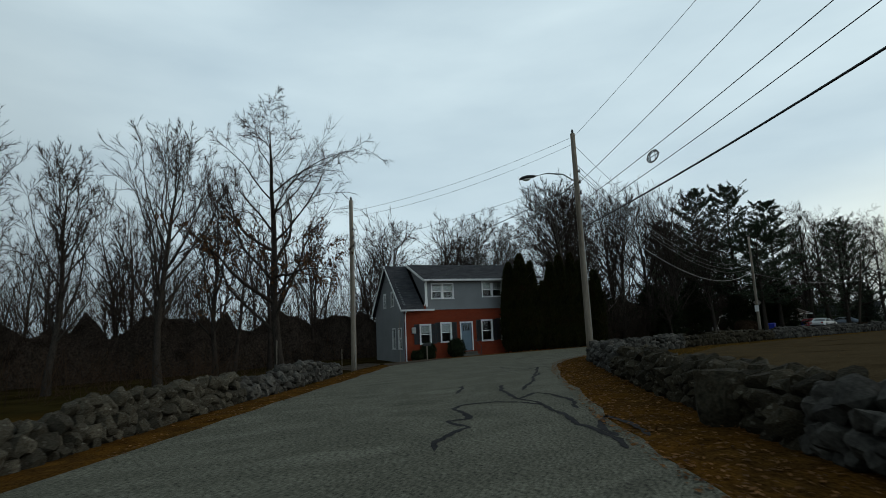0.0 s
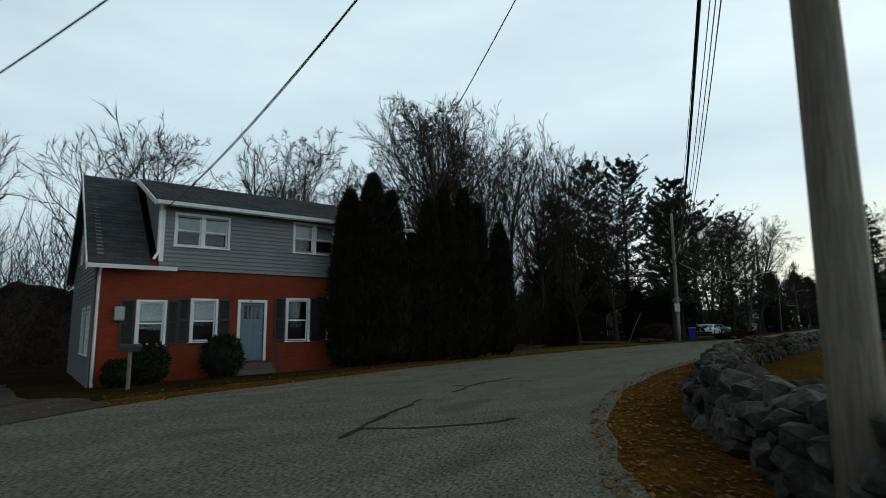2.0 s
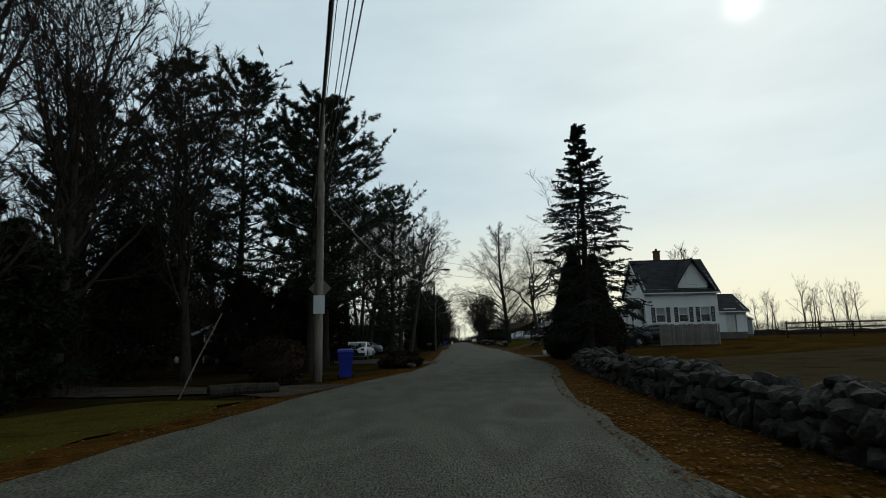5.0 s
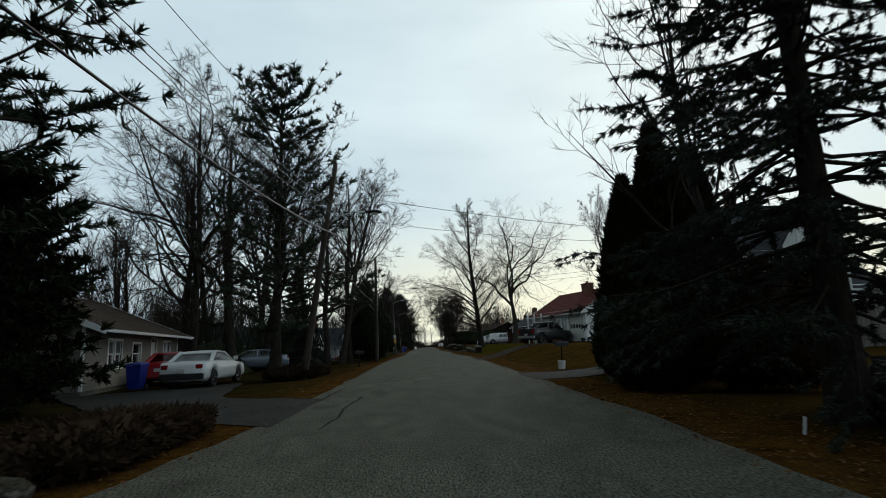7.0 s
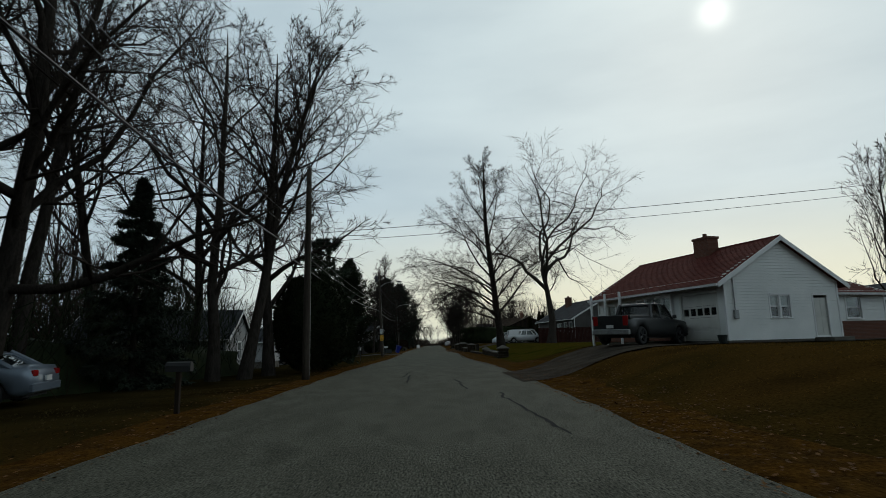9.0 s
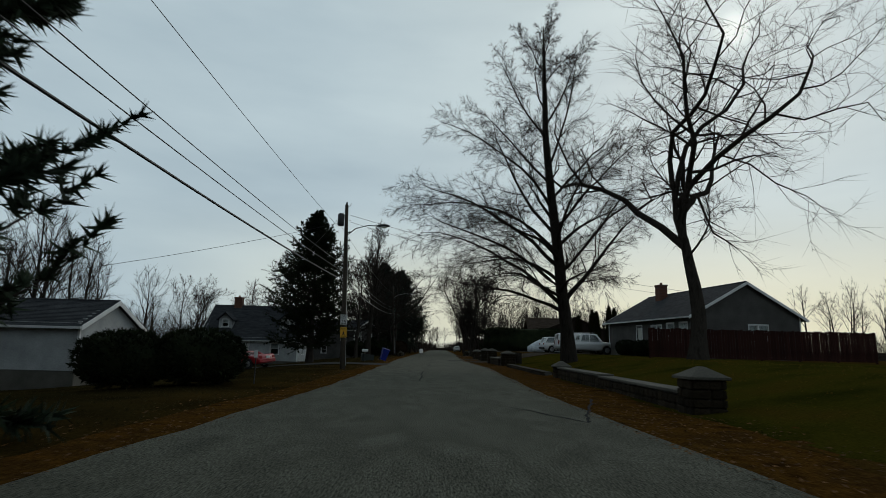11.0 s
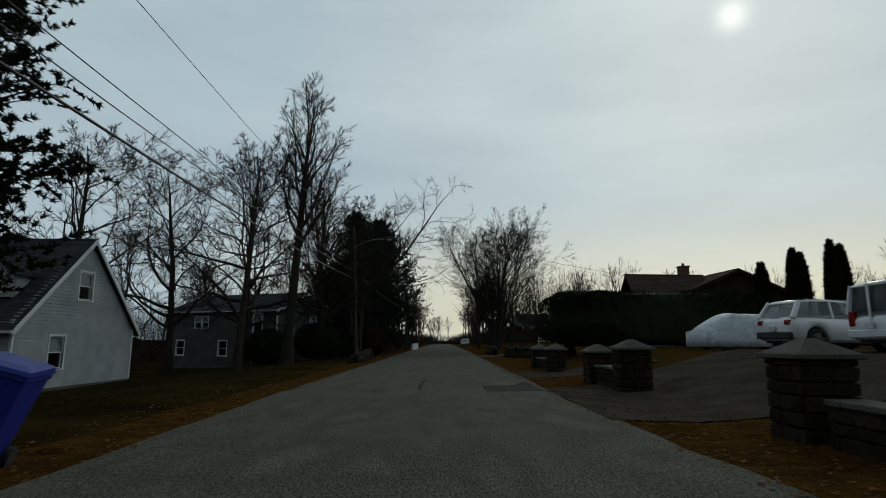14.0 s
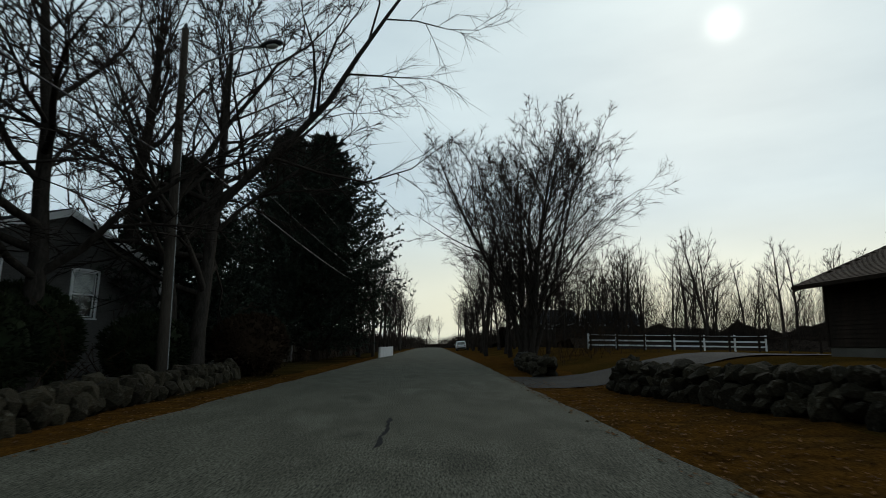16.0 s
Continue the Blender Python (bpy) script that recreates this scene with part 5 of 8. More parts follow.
def red_house():
    """Brick lower floor, grey clapboard dormer along the front, steep gable."""
    z0 = -0.5
    L, W, ze, zr = 12.3, 8.0, 4.10, 7.55
    t = thing("house", -14.15, 23.55, z0, 74, "two-storey house with red brick front and grey clapboard dormer", "house", "houses")
    g = lambda z: z - z0
    win = [(1.26, 0.78, 0.74, 1.36), (2.90, 0.86, 0.74, 1.36), (6.26, 0.82, 0.80, 1.50), (7.94, 0.86, 0.78, 1.54)]
    holes = [(u, g(z), w, hh) for u, z, w, hh in win] + [(4.50, g(0.12), 0.86, 2.08)]
    part("front_wall", wall_shape(L, 0.0, ze, holes, False), BRICK, t, "red painted brick")
    part("right_wall", wall_shape(W, 0.0, ze, [], True, zr - 0.1), SIDING_GREY, t, m=side_pose("right", L, W))
    part("back_wall", wall_shape(L, 0.0, ze, [], True), SIDING_GREY, t, m=side_pose("back", L, W))
    lw = [(5.0, g(0.5), 0.75, 1.45), (6.6, g(0.5), 0.75, 1.45), (2.7, g(3.75), 0.6, 1.05), (4.9, g(3.75), 0.6, 1.05)]
    part("left_wall", wall_shape(W, 0.0, ze, lw, True, zr - 0.1), SIDING_GREY, t, m=side_pose("left", L, W))
    for u, z, w, hh in lw:
        window(t, side_pose("left", L, W) @ Matrix.Translation((u, 0, z)), w, hh)
    part("foundation", Shape().box(-0.02, -0.03, -0.6, L + 0.02, W, 0.02), CONCRETE, t)
    for i, (u, z, w, hh) in enumerate(win):
        window(t, Matrix.Translation((u, 0, g(z))), w, hh, blind=(0.45, 0.5, 0.0, 0.5)[i])
        for du in (-0.52, w + 0.1):
            shutter(t, Matrix.Translation((u + du, 0, g(z) - 0.02)), 0.40, hh + 0.1)
    d = panel_door(t, Matrix.Translation((4.50, 0, g(0.12))), 0.86, 2.08, DOOR_BLUE, 4, None, "slate blue front door with four small lights")
    for k in range(5):
        part("number_mark", Shape().box(0.30 + 0.06 * k, -0.047, 2.11, 0.335 + 0.06 * k, -0.041, 2.16), SHUTTER, d)
        if k == 1:
            break
    # shed dormer
    u0, u1, dz = 1.75, L - 0.9, 6.05
    dw = [(2.24, g(4.10), 1.68, 1.04), (6.44, g(4.18), 1.62, 1.08), (9.3, g(4.18), 1.48, 1.08)]
    part("dormer_wall", wall_shape(u1 - u0, ze - 0.35, dz, dw, True, None, u0), SIDING_GREY, t, "grey clapboard", m=Matrix.Translation((0, -0.04, 0)))
    for u, z, w, hh in dw:
        window(t, Matrix.Translation((u, -0.04, z)), w, hh, blind=0.55, double=True)
    for u in (u0, u1 - 0.14):
        part("dormer_cheek", Shape().prism([(0.0, ze - 0.2), (0.0, dz), (3.3, 7.35), (3.3, 6.9)], "x", u, u + 0.14), SIDING_GREY, t)
    part("dormer_corner_board", Shape().box(u0 - 0.02, -0.085, ze - 0.1, u0 + 0.11, -0.03, dz), TRIM, t)
    n, top = 22, []
    for i in range(n):
        for k, lift in ((i / n, 0.014), ((i + 1) / n, 0.0)):
            top.append((-0.38 + 4.08 * k, dz - 0.05 + (zr - dz + 0.12) * k + lift))
    part("dormer_roof", Shape().prism(top + [(3.7, zr - 0.1), (-0.38, dz - 0.17)], "x", u0 - 0.25, u1 + 0.25), SHINGLE, t)
    part("dormer_fascia", Shape().box(u0 - 0.25, -0.42, dz - 0.2, u1 + 0.25, -0.385, dz - 0.03), TRIM, t)
    part("dormer_gutter", Shape().prism([(-0.54, dz - 0.05), (-0.425, dz - 0.05), (-0.425, dz - 0.17), (-0.52, dz - 0.17)], "x", u0 - 0.25, u1 + 0.25), TRIM, t)
    part("dormer_rake", Shape().prism([(-0.38, dz - 0.03), (3.7, zr + 0.08), (3.7, zr - 0.12), (-0.38, dz - 0.2)], "x", u0 - 0.285, u0 - 0.252), TRIM, t)
    # main roof, left of the dormer, and the back slope
    over = 0.32
    slope = (zr - ze) / (W / 2)
    for side in (0, 1):
        for x0, x1 in ((-0.28, u0 - 0.255), (u1 + 0.255, L + 0.28)) if side == 0 else ((-0.28, L + 0.28),):
            n, top = 26, []
            run = W / 2 + over
            for i in range(n):
                a, b = i / n, (i + 1) / n
                ya, yb = -over + run * a, -over + run * b
                top += [(ya, ze + slope * ya + 0.014), (yb, ze + slope * yb)]
            poly = top + [(W / 2, zr - 0.14), (-over, ze - over * slope - 0.14)]
            part("roof", Shape().prism(poly if not side else [(W - y, z) for y, z in reversed(poly)], "x", x0, x1), SHINGLE, t)
    for s in rakes(L, W, ze, zr, over, rake=0.28):
        part("rake_board", s, TRIM, t)
    zg = ze - over * slope
    part("gutter", Shape().prism([(-0.44, zg - 0.02), (-0.32, zg - 0.02), (-0.32, zg - 0.15), (-0.42, zg - 0.15)], "x", -0.28, u0 + 0.5), TRIM, t)
    part("downspout", Shape().tube([(0.08, -0.38, zg - 0.14), (0.08, -0.1, zg - 0.35), (0.08, -0.07, zg - 0.6), (0.08, -0.07, 0.15), (0.08, -0.25, 0.05)], 0.045, 8), TRIM, t)
    part("dormer_downspout", Shape().tube([(u0 - 0.1, -0.45, dz - 0.15), (u0 - 0.06, -0.12, dz - 0.35), (u0 - 0.06, -0.10, ze + 0.2), (u0 - 0.2, -0.2, ze - 0.05)], 0.045, 8), TRIM, t)
    part("meter_box", Shape().box(0.55, -0.14, g(1.55), 0.85, 0, g(2.0), 0.02), METAL, t, "grey electric meter box")
    # steps
    for i in range(3):
        part("step", Shape().box(4.15, -0.38 * (3 - i), -0.2, 5.6, -0.02 if i == 2 else -0.38 * (2 - i), 0.19 * (i + 1) - 0.02, 0.015), CONCRETE, t)
    for u in (4.12, 5.6):
        s = Shape().tube([(u, -1.1, 0), (u, -1.1, 0.95)], 0.015, 6).tube([(u, -0.1, 0.5), (u, -0.1, 1.45)], 0.015, 6).tube([(u, -1.15, 0.95), (u, -0.05, 1.45)], 0.018, 6)
        for k in range(5):
            yy = -1.0 + k * 0.18
            s.tube([(u, yy, 0.2 + k * 0.09), (u, yy, 1.0 + k * 0.08)], 0.009, 5)
        part("handrail", s, DARK_METAL, t, "black iron handrail")
    return t


# ---- vehicles ----
def vehicle(name, x, y, turn, paint, kind, label, z=None, rim=None, category="car"):
    """Heading along +x. Built of lofted sections: lower body, cabin, glass, lights, wheels."""
    spec = {
        # length, width, height, wheelbase, tyre radius, belt, body profile (x, z top), cabin (x0 bottom, x0 top, x1 top, x1 bottom)
        "coupe": (5.0, 1.90, 1.44, 2.95, 0.35, 0.98, [(-2.5, 0.80), (-2.42, 1.02), (-1.5, 1.04), (0.9, 0.98), (2.2, 0.86), (2.48, 0.66)], (-1.75, -0.95, 0.15, 0.95)),
        "sedan": (4.9, 1.85, 1.46, 2.85, 0.34, 0.98, [(-2.45, 0.80), (-2.38, 1.02), (-1.6, 1.04), (1.0, 0.98), (2.15, 0.82), (2.43, 0.62)], (-1.95, -1.2, 0.25, 1.15)),
        "sports": (4.4, 1.82, 1.22, 2.5, 0.33, 0.84, [(-2.2, 0.70), (-2.12, 0.88), (-1.3, 0.90), (0.5, 0.82), (1.8, 0.66), (2.18, 0.48)], (-1.2, -0.6, 0.05, 0.75)),
        "suv": (4.6, 1.85, 1.70, 2.66, 0.36, 1.06, [(-2.28, 0.90), (-2.22, 1.08), (-1.5, 1.08), (1.05, 1.05), (2.05, 0.94), (2.28, 0.70)], (-2.2, -1.85, 0.35, 1.15)),
        "van": (5.7, 2.02, 2.10, 3.5, 0.38, 1.15, [(-2.84, 0.95), (-2.82, 1.16), (-1.5, 1.16), (1.6, 1.15), (2.6, 0.98), (2.83, 0.75)], (-2.8, -2.72, 1.15, 1.85)),
        "pickup": (5.8, 2.02, 1.92, 3.7, 0.40, 1.18, [(-2.88, 1.10), (-2.86, 1.20), (-1.0, 1.20), (1.3, 1.20), (2.6, 1.12), (2.88, 0.85)], (-0.85, -0.62, 0.75, 1.35)),
    }[kind]
    L, W, H, wb, tr, belt, prof, (a0, a1, b1, b0) = spec
    t = thing(name, x, y, 0, turn, label, category, "parked vehicles")
    ca, sa = math.cos(radians(turn)) * wb / 2, math.sin(radians(turn)) * wb / 2
    fore, aft = h(x + ca, y + sa), h(x - ca, y - sa)
    near_, off_ = h(x - sa * 0.5, y + ca * 0.5), h(x + sa * 0.5, y - ca * 0.5)
    t.matrix_basis = pose(x, y, (fore + aft) / 2 + 0.03 if z is None else z, math.degrees(math.atan2(near_ - off_, wb / 2)), -math.degrees(math.atan2(fore - aft, wb)), turn)
    zb = 0.26 if kind not in ("pickup", "van") else 0.36
    px_, pz_ = [p[0] for p in prof], [p[1] for p in prof]
    axles = (wb / 2 - 0.05, -wb / 2 - 0.05)
    rings = []
    for xx in np.linspace(-L / 2, L / 2, 41):
        zt = np.interp(xx, px_, pz_)
        e = min(1.0, (L / 2 - abs(xx)) / 0.35)
        hw = W / 2 * (0.86 + 0.14 * math.sqrt(max(0.0, e)))
        zl = zb + 0.10 * (1 - e) ** 2
        for ax in axles:
            if abs(xx - ax) < tr * 1.14:
                zl = max(zl, tr + math.sqrt((tr * 1.14) ** 2 - (xx - ax) ** 2))
        zl = min(zl, zt - 0.08)
        sh = zl + (zt - zl) * 0.62
        ring = [(xx, -hw * 0.90, zl), (xx, -hw * 0.985, zl + (zt - zl) * 0.18), (xx, -hw, sh), (xx, -hw * 0.96, zt - 0.05), (xx, -hw * 0.86, zt)]
        ring += [(xx, 0.0, zt + 0.025)]
        ring += [(xx, -yy, zz) for _, yy, zz in reversed(ring[:5])]
        rings.append(ring)
    part("body", Shape().loft(rings), paint, t, smooth=True)
    part("underbody", Shape().box(-L / 2 + 0.25, -W / 2 + 0.22, zb - 0.06, L / 2 - 0.25, W / 2 - 0.22, belt - 0.2), BLACK_TRIM, t)
    # cabin: glass all round under a painted roof, with pillars
    wl, wr = W / 2 * 0.90, W / 2 * 0.74
    zt = H - 0.07
    def corner(u, v):
        """u 0..1 from belt to roof; v: rear or front"""
        xx = (a0 + (a1 - a0) * u) if v == "r" else (b0 + (b1 - b0) * u)
        return xx, wl + (wr - wl) * u, belt - 0.02 + (zt - belt + 0.02) * u
    glass = Shape()
    rg = []
    for u in (0.0, 0.5, 1.0):
        (xr, w_, zz), (xf, _, _) = corner(u, "r"), corner(u, "f")
        rg.append([(xr, -w_ * 0.93, zz), (xr + 0.1, -w_, zz), (xf - 0.12, -w_, zz), (xf, -w_ * 0.9, zz), (xf + 0.03, 0, zz), (xf, w_ * 0.9, zz), (xf - 0.12, w_, zz), (xr + 0.1, w_, zz), (xr, w_ * 0.93, zz), (xr - 0.03, 0, zz)])
    panel_van = kind == "van"
    part("window_glass", glass.loft(rg), CAR_GLASS, t, "tinted windows")
    part("seat", Shape().box(max(a0, a1) + 0.25, -W / 2 + 0.32, 0.5, b1 - 0.3, W / 2 - 0.32, belt + 0.02, 0.08), BLACK_TRIM, t)
    roof = []
    for xx, zz, k in ((a1 - 0.10, zt - 0.03, 0.90), (a1 + 0.1, zt + 0.04, 1.0), ((a1 + b1) / 2, H, 1.0), (b1 - 0.1, zt + 0.03, 1.0), (b1 + 0.10, zt - 0.04, 0.90)):
        w_ = wr * k + 0.02
        roof.append([(xx, -w_, zz - 0.06), (xx, -w_ * 0.93, zz), (xx, 0, zz + 0.02), (xx, w_ * 0.93, zz), (xx, w_, zz - 0.06)])
    part("roof", Shape().loft(roof), paint, t, smooth=True)
    for sgn in (-1, 1):
        lines = [((corner(0, "f")), (corner(1, "f")), 0.05), ((corner(0, "r")), (corner(1, "r")), 0.09)]
        if kind not in ("coupe", "sports"):
            mid = (a1 + b1) / 2 + 0.05
            lines.append(((mid, wl, belt), (mid, wr, zt), 0.05))
        for (p, q, r) in lines:
            part("pillar", Shape().tube([(p[0], sgn * (p[1] * 0.97), p[2]), ((p[0] + q[0]) / 2, sgn * (p[1] + q[1]) / 2 * 0.99, (p[2] + q[2]) / 2), (q[0], sgn * q[1] * 0.99, q[2])], r, 6), paint, t)
    if panel_van:
        s = Shape()
        for sgn in (-1, 1):
            s.add([(a0 - 0.02, sgn * wl * 1.01, belt - 0.03), (0.55, sgn * wl * 1.01, belt - 0.03), (0.55, sgn * wr * 1.02, zt), (a1 - 0.02, sgn * wr * 1.02, zt)] + [(a0, sgn * wl * 0.97, belt - 0.03), (0.55, sgn * wl * 0.97, belt - 0.03), (0.55, sgn * wr * 0.97, zt), (a1, sgn * wr * 0.97, zt)],
                  [(0, 1, 2, 3), (7, 6, 5, 4), (0, 4, 5, 1), (1, 5, 6, 2), (2, 6, 7, 3), (3, 7, 4, 0)])
        part("side_panel", s, paint, t)
        part("rear_door_seam", Shape().box(a0 - 0.06, -0.05, 0.5, a0 - 0.03, 0.05, zt), paint, t)
        part("roof_rack", Shape().tube([(-2.2, -0.8, H + 0.06), (1.0, -0.8, H + 0.06)], 0.02, 6).tube([(-2.2, 0.8, H + 0.06), (1.0, 0.8, H + 0.06)], 0.02, 6).tube([(-1.8, -0.8, H + 0.07), (-1.8, 0.8, H + 0.07)], 0.02, 6).tube([(-0.2, -0.8, H + 0.07), (-0.2, 0.8, H + 0.07)], 0.02, 6), METAL, t)
    if kind == "pickup":
        s = Shape().box(-L / 2 + 0.08, -W / 2 + 0.16, 1.10, a0 - 0.15, W / 2 - 0.16, 1.235, 0.01)
        part("bed", s, BLACK_TRIM, t, "dark open load bed")
        for sgn in (-1, 1):
            part("bed_rail", Shape().box(-L / 2 + 0.03, sgn * (W / 2 - 0.12) - 0.06, 1.12, a0 - 0.1, sgn * (W / 2 - 0.12) + 0.06, 1.28, 0.015), paint, t)
        part("tailgate", Shape().box(-L / 2 - 0.01, -W / 2 + 0.2, 0.72, -L / 2 + 0.05, W / 2 - 0.2, 1.28, 0.015), paint, t)
    if kind == "suv":
        part("roof_rail", Shape().tube([(-1.6, -0.62, H), (0.1, -0.62, H)], 0.02, 6).tube([(-1.6, 0.62, H), (0.1, 0.62, H)], 0.02, 6), METAL, t)
    zl = np.interp(-L / 2 + 0.1, px_, pz_) - 0.2
    for sgn in (-1, 1):
        tall = 0.45 if kind in ("pickup", "van") else 0.17
        part("tail_light", Shape().box(-L / 2 - 0.015, sgn * (W / 2 - 0.28) - 0.13, zl - tall * 0.4, -L / 2 + 0.1, sgn * (W / 2 - 0.28) + 0.13, zl + tall * 0.6, 0.02), LIGHT_RED, t, "red tail light")
        part("headlight", Shape().box(L / 2 - 0.22, sgn * (W / 2 - 0.34) - 0.2, 0.62 * H / 1.45, L / 2 - 0.02, sgn * (W / 2 - 0.34) + 0.2, 0.62 * H / 1.45 + 0.14, 0.03), LIGHT_CLEAR, t, "clear headlight")
        part("mirror", Shape().box(b0 - 0.35, sgn * (W / 2 + 0.09) - 0.09, belt + 0.02, b0 - 0.22, sgn * (W / 2 + 0.09) + 0.09, belt + 0.19, 0.03), paint, t)
    part("rear_bumper", Shape().box(-L / 2 - 0.05, -W / 2 + 0.1, zb + 0.08, -L / 2 + 0.1, W / 2 - 0.1, zb + 0.32, 0.03), BLACK_TRIM if kind in ("coupe", "suv") else METAL if kind == "pickup" else paint, t)
    part("front_bumper", Shape().box(L / 2 - 0.12, -W / 2 + 0.12, zb + 0.05, L / 2 + 0.04, W / 2 - 0.12, zb + 0.3, 0.03), BLACK_TRIM, t)
    part("number_plate", Shape().box(-L / 2 - 0.07, -0.16, zb + 0.36, -L / 2 - 0.015, 0.16, zb + 0.5), SIGN_WHITE, t)
    for ax in axles:
        for sgn in (-1, 1):
            yy = sgn * (W / 2 - 0.12)
            ring = [(r, o) for r, o in ((0.62 * tr, 0.10), (0.92 * tr, 0.115), (tr, 0.08), (tr, -0.08), (0.92 * tr, -0.115), (0.62 * tr, -0.10))]
            n = 20
            rr = [[(ax + r * math.cos(2 * math.pi * k / n), yy + o, tr + r * math.sin(2 * math.pi * k / n)) for r, o in ring] for k in range(n)]
            rr.append(rr[0])
            wh = part("wheel", Shape().loft(rr, False), TYRE, t, "black tyre", smooth=True)
            s = Shape()
            s.tube([(ax, yy - 0.08, tr), (ax, yy + 0.08, tr)], 0.16 * tr, 10)
            for k in range(5):
                a = 2 * math.pi * k / 5
                c, q = math.cos(a), math.sin(a)
                s.tube([(ax + 0.1 * tr * c, yy + sgn * 0.07, tr + 0.1 * tr * q), (ax + 0.64 * tr * c, yy + sgn * 0.085, tr + 0.64 * tr * q)], 0.05, 5)
            s.tube([(ax, yy - 0.03, tr), (ax, yy + 0.03, tr)], 0.62 * tr, 16)
            part("rim", s, rim or RIM, wh)
    return t


# ---- the first bend: house, evergreens, walls, poles ----
red_house()
for i, (x, y, hh, r) in enumerate([(-10.75, 31.1, 6.5, 0.72), (-10.15, 31.75, 7.1, 0.78), (-9.7, 32.3, 6.4, 0.66), (-9.7, 33.6, 4.9, 0.5), (-9.4, 34.3, 6.4, 0.58), (-9.25, 35.2, 7.0, 0.66), (-8.9, 36.2, 7.1, 0.64), (-8.65, 36.9, 6.5, 0.55), (-8.5, 38.6, 5.8, 0.62)]):
    arborvitae(x, y, 11 + i, hh + 0.2, r, "tall dark green arborvitae beside the house and road")
for i, (u, w, hh) in enumerate([(0.7, 0.9, 0.8), (1.5, 1.1, 1.25), (3.75, 1.3, 1.35)]):
    a = radians(75)
    x, y = -14.15 + u * math.cos(a) + 0.75 * math.sin(a), 23.55 + u * math.sin(a) - 0.75 * math.cos(a)
    leafy_bush(x, y, 40 + i, w, 1.0, hh, "dark foundation shrub against the brick wall", square=2.2, turn=75)
stone_wall(1, [(19.5, -5.2), (13.0, -0.2), (10.0, 2.0), (7.2, 4.3), (2.5, 8.2), (-3.4, 12.6)], 0.62, 0.75, "dry fieldstone wall beside the road", False, 300, 0.29, (10, 2))
stone_wall(2, [(14, -8), (6.5, -2.5), (-1.5, 6.5), (-6.5, 12.0)], 0.55, 0.7, "low fieldstone wall at the back of the lot", True, 120, 0.34, (0, 5))
stone_wall(3, [(22.5, 3.4), (18.6, 6.9), (16.4, 9.0), (13.4, 11.8), (8.6, 16.8), (5.0, 20.6), (3.3, 24.5), (2.6, 28.5)], 0.76, 0.9, "dark mossy fieldstone wall round the field's corner", True, 300, 0.33, (14, 11))
stone_wall(4, [(2.6, 28.8), (1.9, 34), (1.9, 40), (2.2, 46), (2.5, 52), (2.9, 60), (3.4, 68), (4.6, 71), (6.4, 74.5)], 0.72, 0.9, "long dark fieldstone wall between road and field", True, 300, 0.33, (2, 38))
big = thing("boulder", 16.42, 8.3, h(16.42, 8.3), 35, "large grey boulder leaning on the stone wall", "boulder")
part("rock", STONES_DARK[3], None, big, m=Matrix.Translation((0, 0, 0.34)) @ Matrix.Diagonal((0.85, 0.6, 0.95, 1)))
big = thing("boulder", 17.55, 7.5, h(17.55, 7.5), 60, "grey boulder at the foot of the wall", "boulder")
part("rock", STONES_DARK[5], None, big, m=Matrix.Translation((0, 0, 0.18)) @ Matrix.Diagonal((0.42, 0.36, 0.5, 1)))

POLES = {
    "L": (-6.7, 15.4, 9.3), "R": (4.85, 20.4, 10.0), "A": (-6.9, 63.6, 10.4), "B": (-5.9, 90.4, 9.6), "M": (-4.7, 113.0, 8.6), "C": (-5.3, 152.9, 9.6), "D": (-7.1, 210.2, 10.7), "E": (-5.2, 246.0, 8.8), "F": (-5.2, 290.0, 8.8),
    "S": (24.0, 10.5, 12.4),
}
utility_pole(*POLES["L"], "plain weathered wooden pole at the verge", lean=(0.0, 0.0), z=-0.36)
utility_pole(*POLES["R"], "tall wooden utility pole with street lamp at the corner", lamp=(-1.7, -0.8, 8.2), z=0.0)
utility_pole(*POLES["A"], "wooden utility pole with signs beside the road", lean=(0.0, 0.01))
utility_pole(*POLES["B"], "wooden utility pole with street lamp beside trees", True, lamp=(2.75, 0.1, 7.1), lean=(0.145, 0.02))
utility_pole(*POLES["M"], "dark wooden utility pole behind a shrub", True)
utility_pole(*POLES["C"], "dark wooden utility pole with lamp and traffic signs", True, lamp=(1.5, 0.6, 8.1), transformer=True, lean=(-0.05, 0.12))
utility_pole(*POLES["D"], "mossy wooden utility pole with street lamp", True, lamp=(2.2, -0.6, 9.4), lean=(-0.05, 0.05))
utility_pole(*POLES["E"], "wooden utility pole farther along the road", True, lamp=(1.8, 0.3, 6.9))
utility_pole(*POLES["F"], "distant wooden utility pole", True)
utility_pole(*POLES["S"], "wooden utility pole beside the field", False)


OVER = dict.fromkeys(POLES, 0.0)
OVER["B"] = 1.15  # how far a leaning pole carries its wires aside


def top(k, drop=0.0):
    x, y, z = POLES[k]
    return (x + OVER[k], y, z + h(x, y) - drop)


def line(a, b, heights, sag):
    """Wires from pole a to pole b: the height at each end, the offset aside and the radius."""
    (xa, ya, _), (xb, yb, _) = POLES[a], POLES[b]
    for za, zb, side, r in heights:
        wires((xa + side + OVER[a], ya, za), (xb + side + OVER[b], yb, zb), [(0.0, r, 0, sag)])


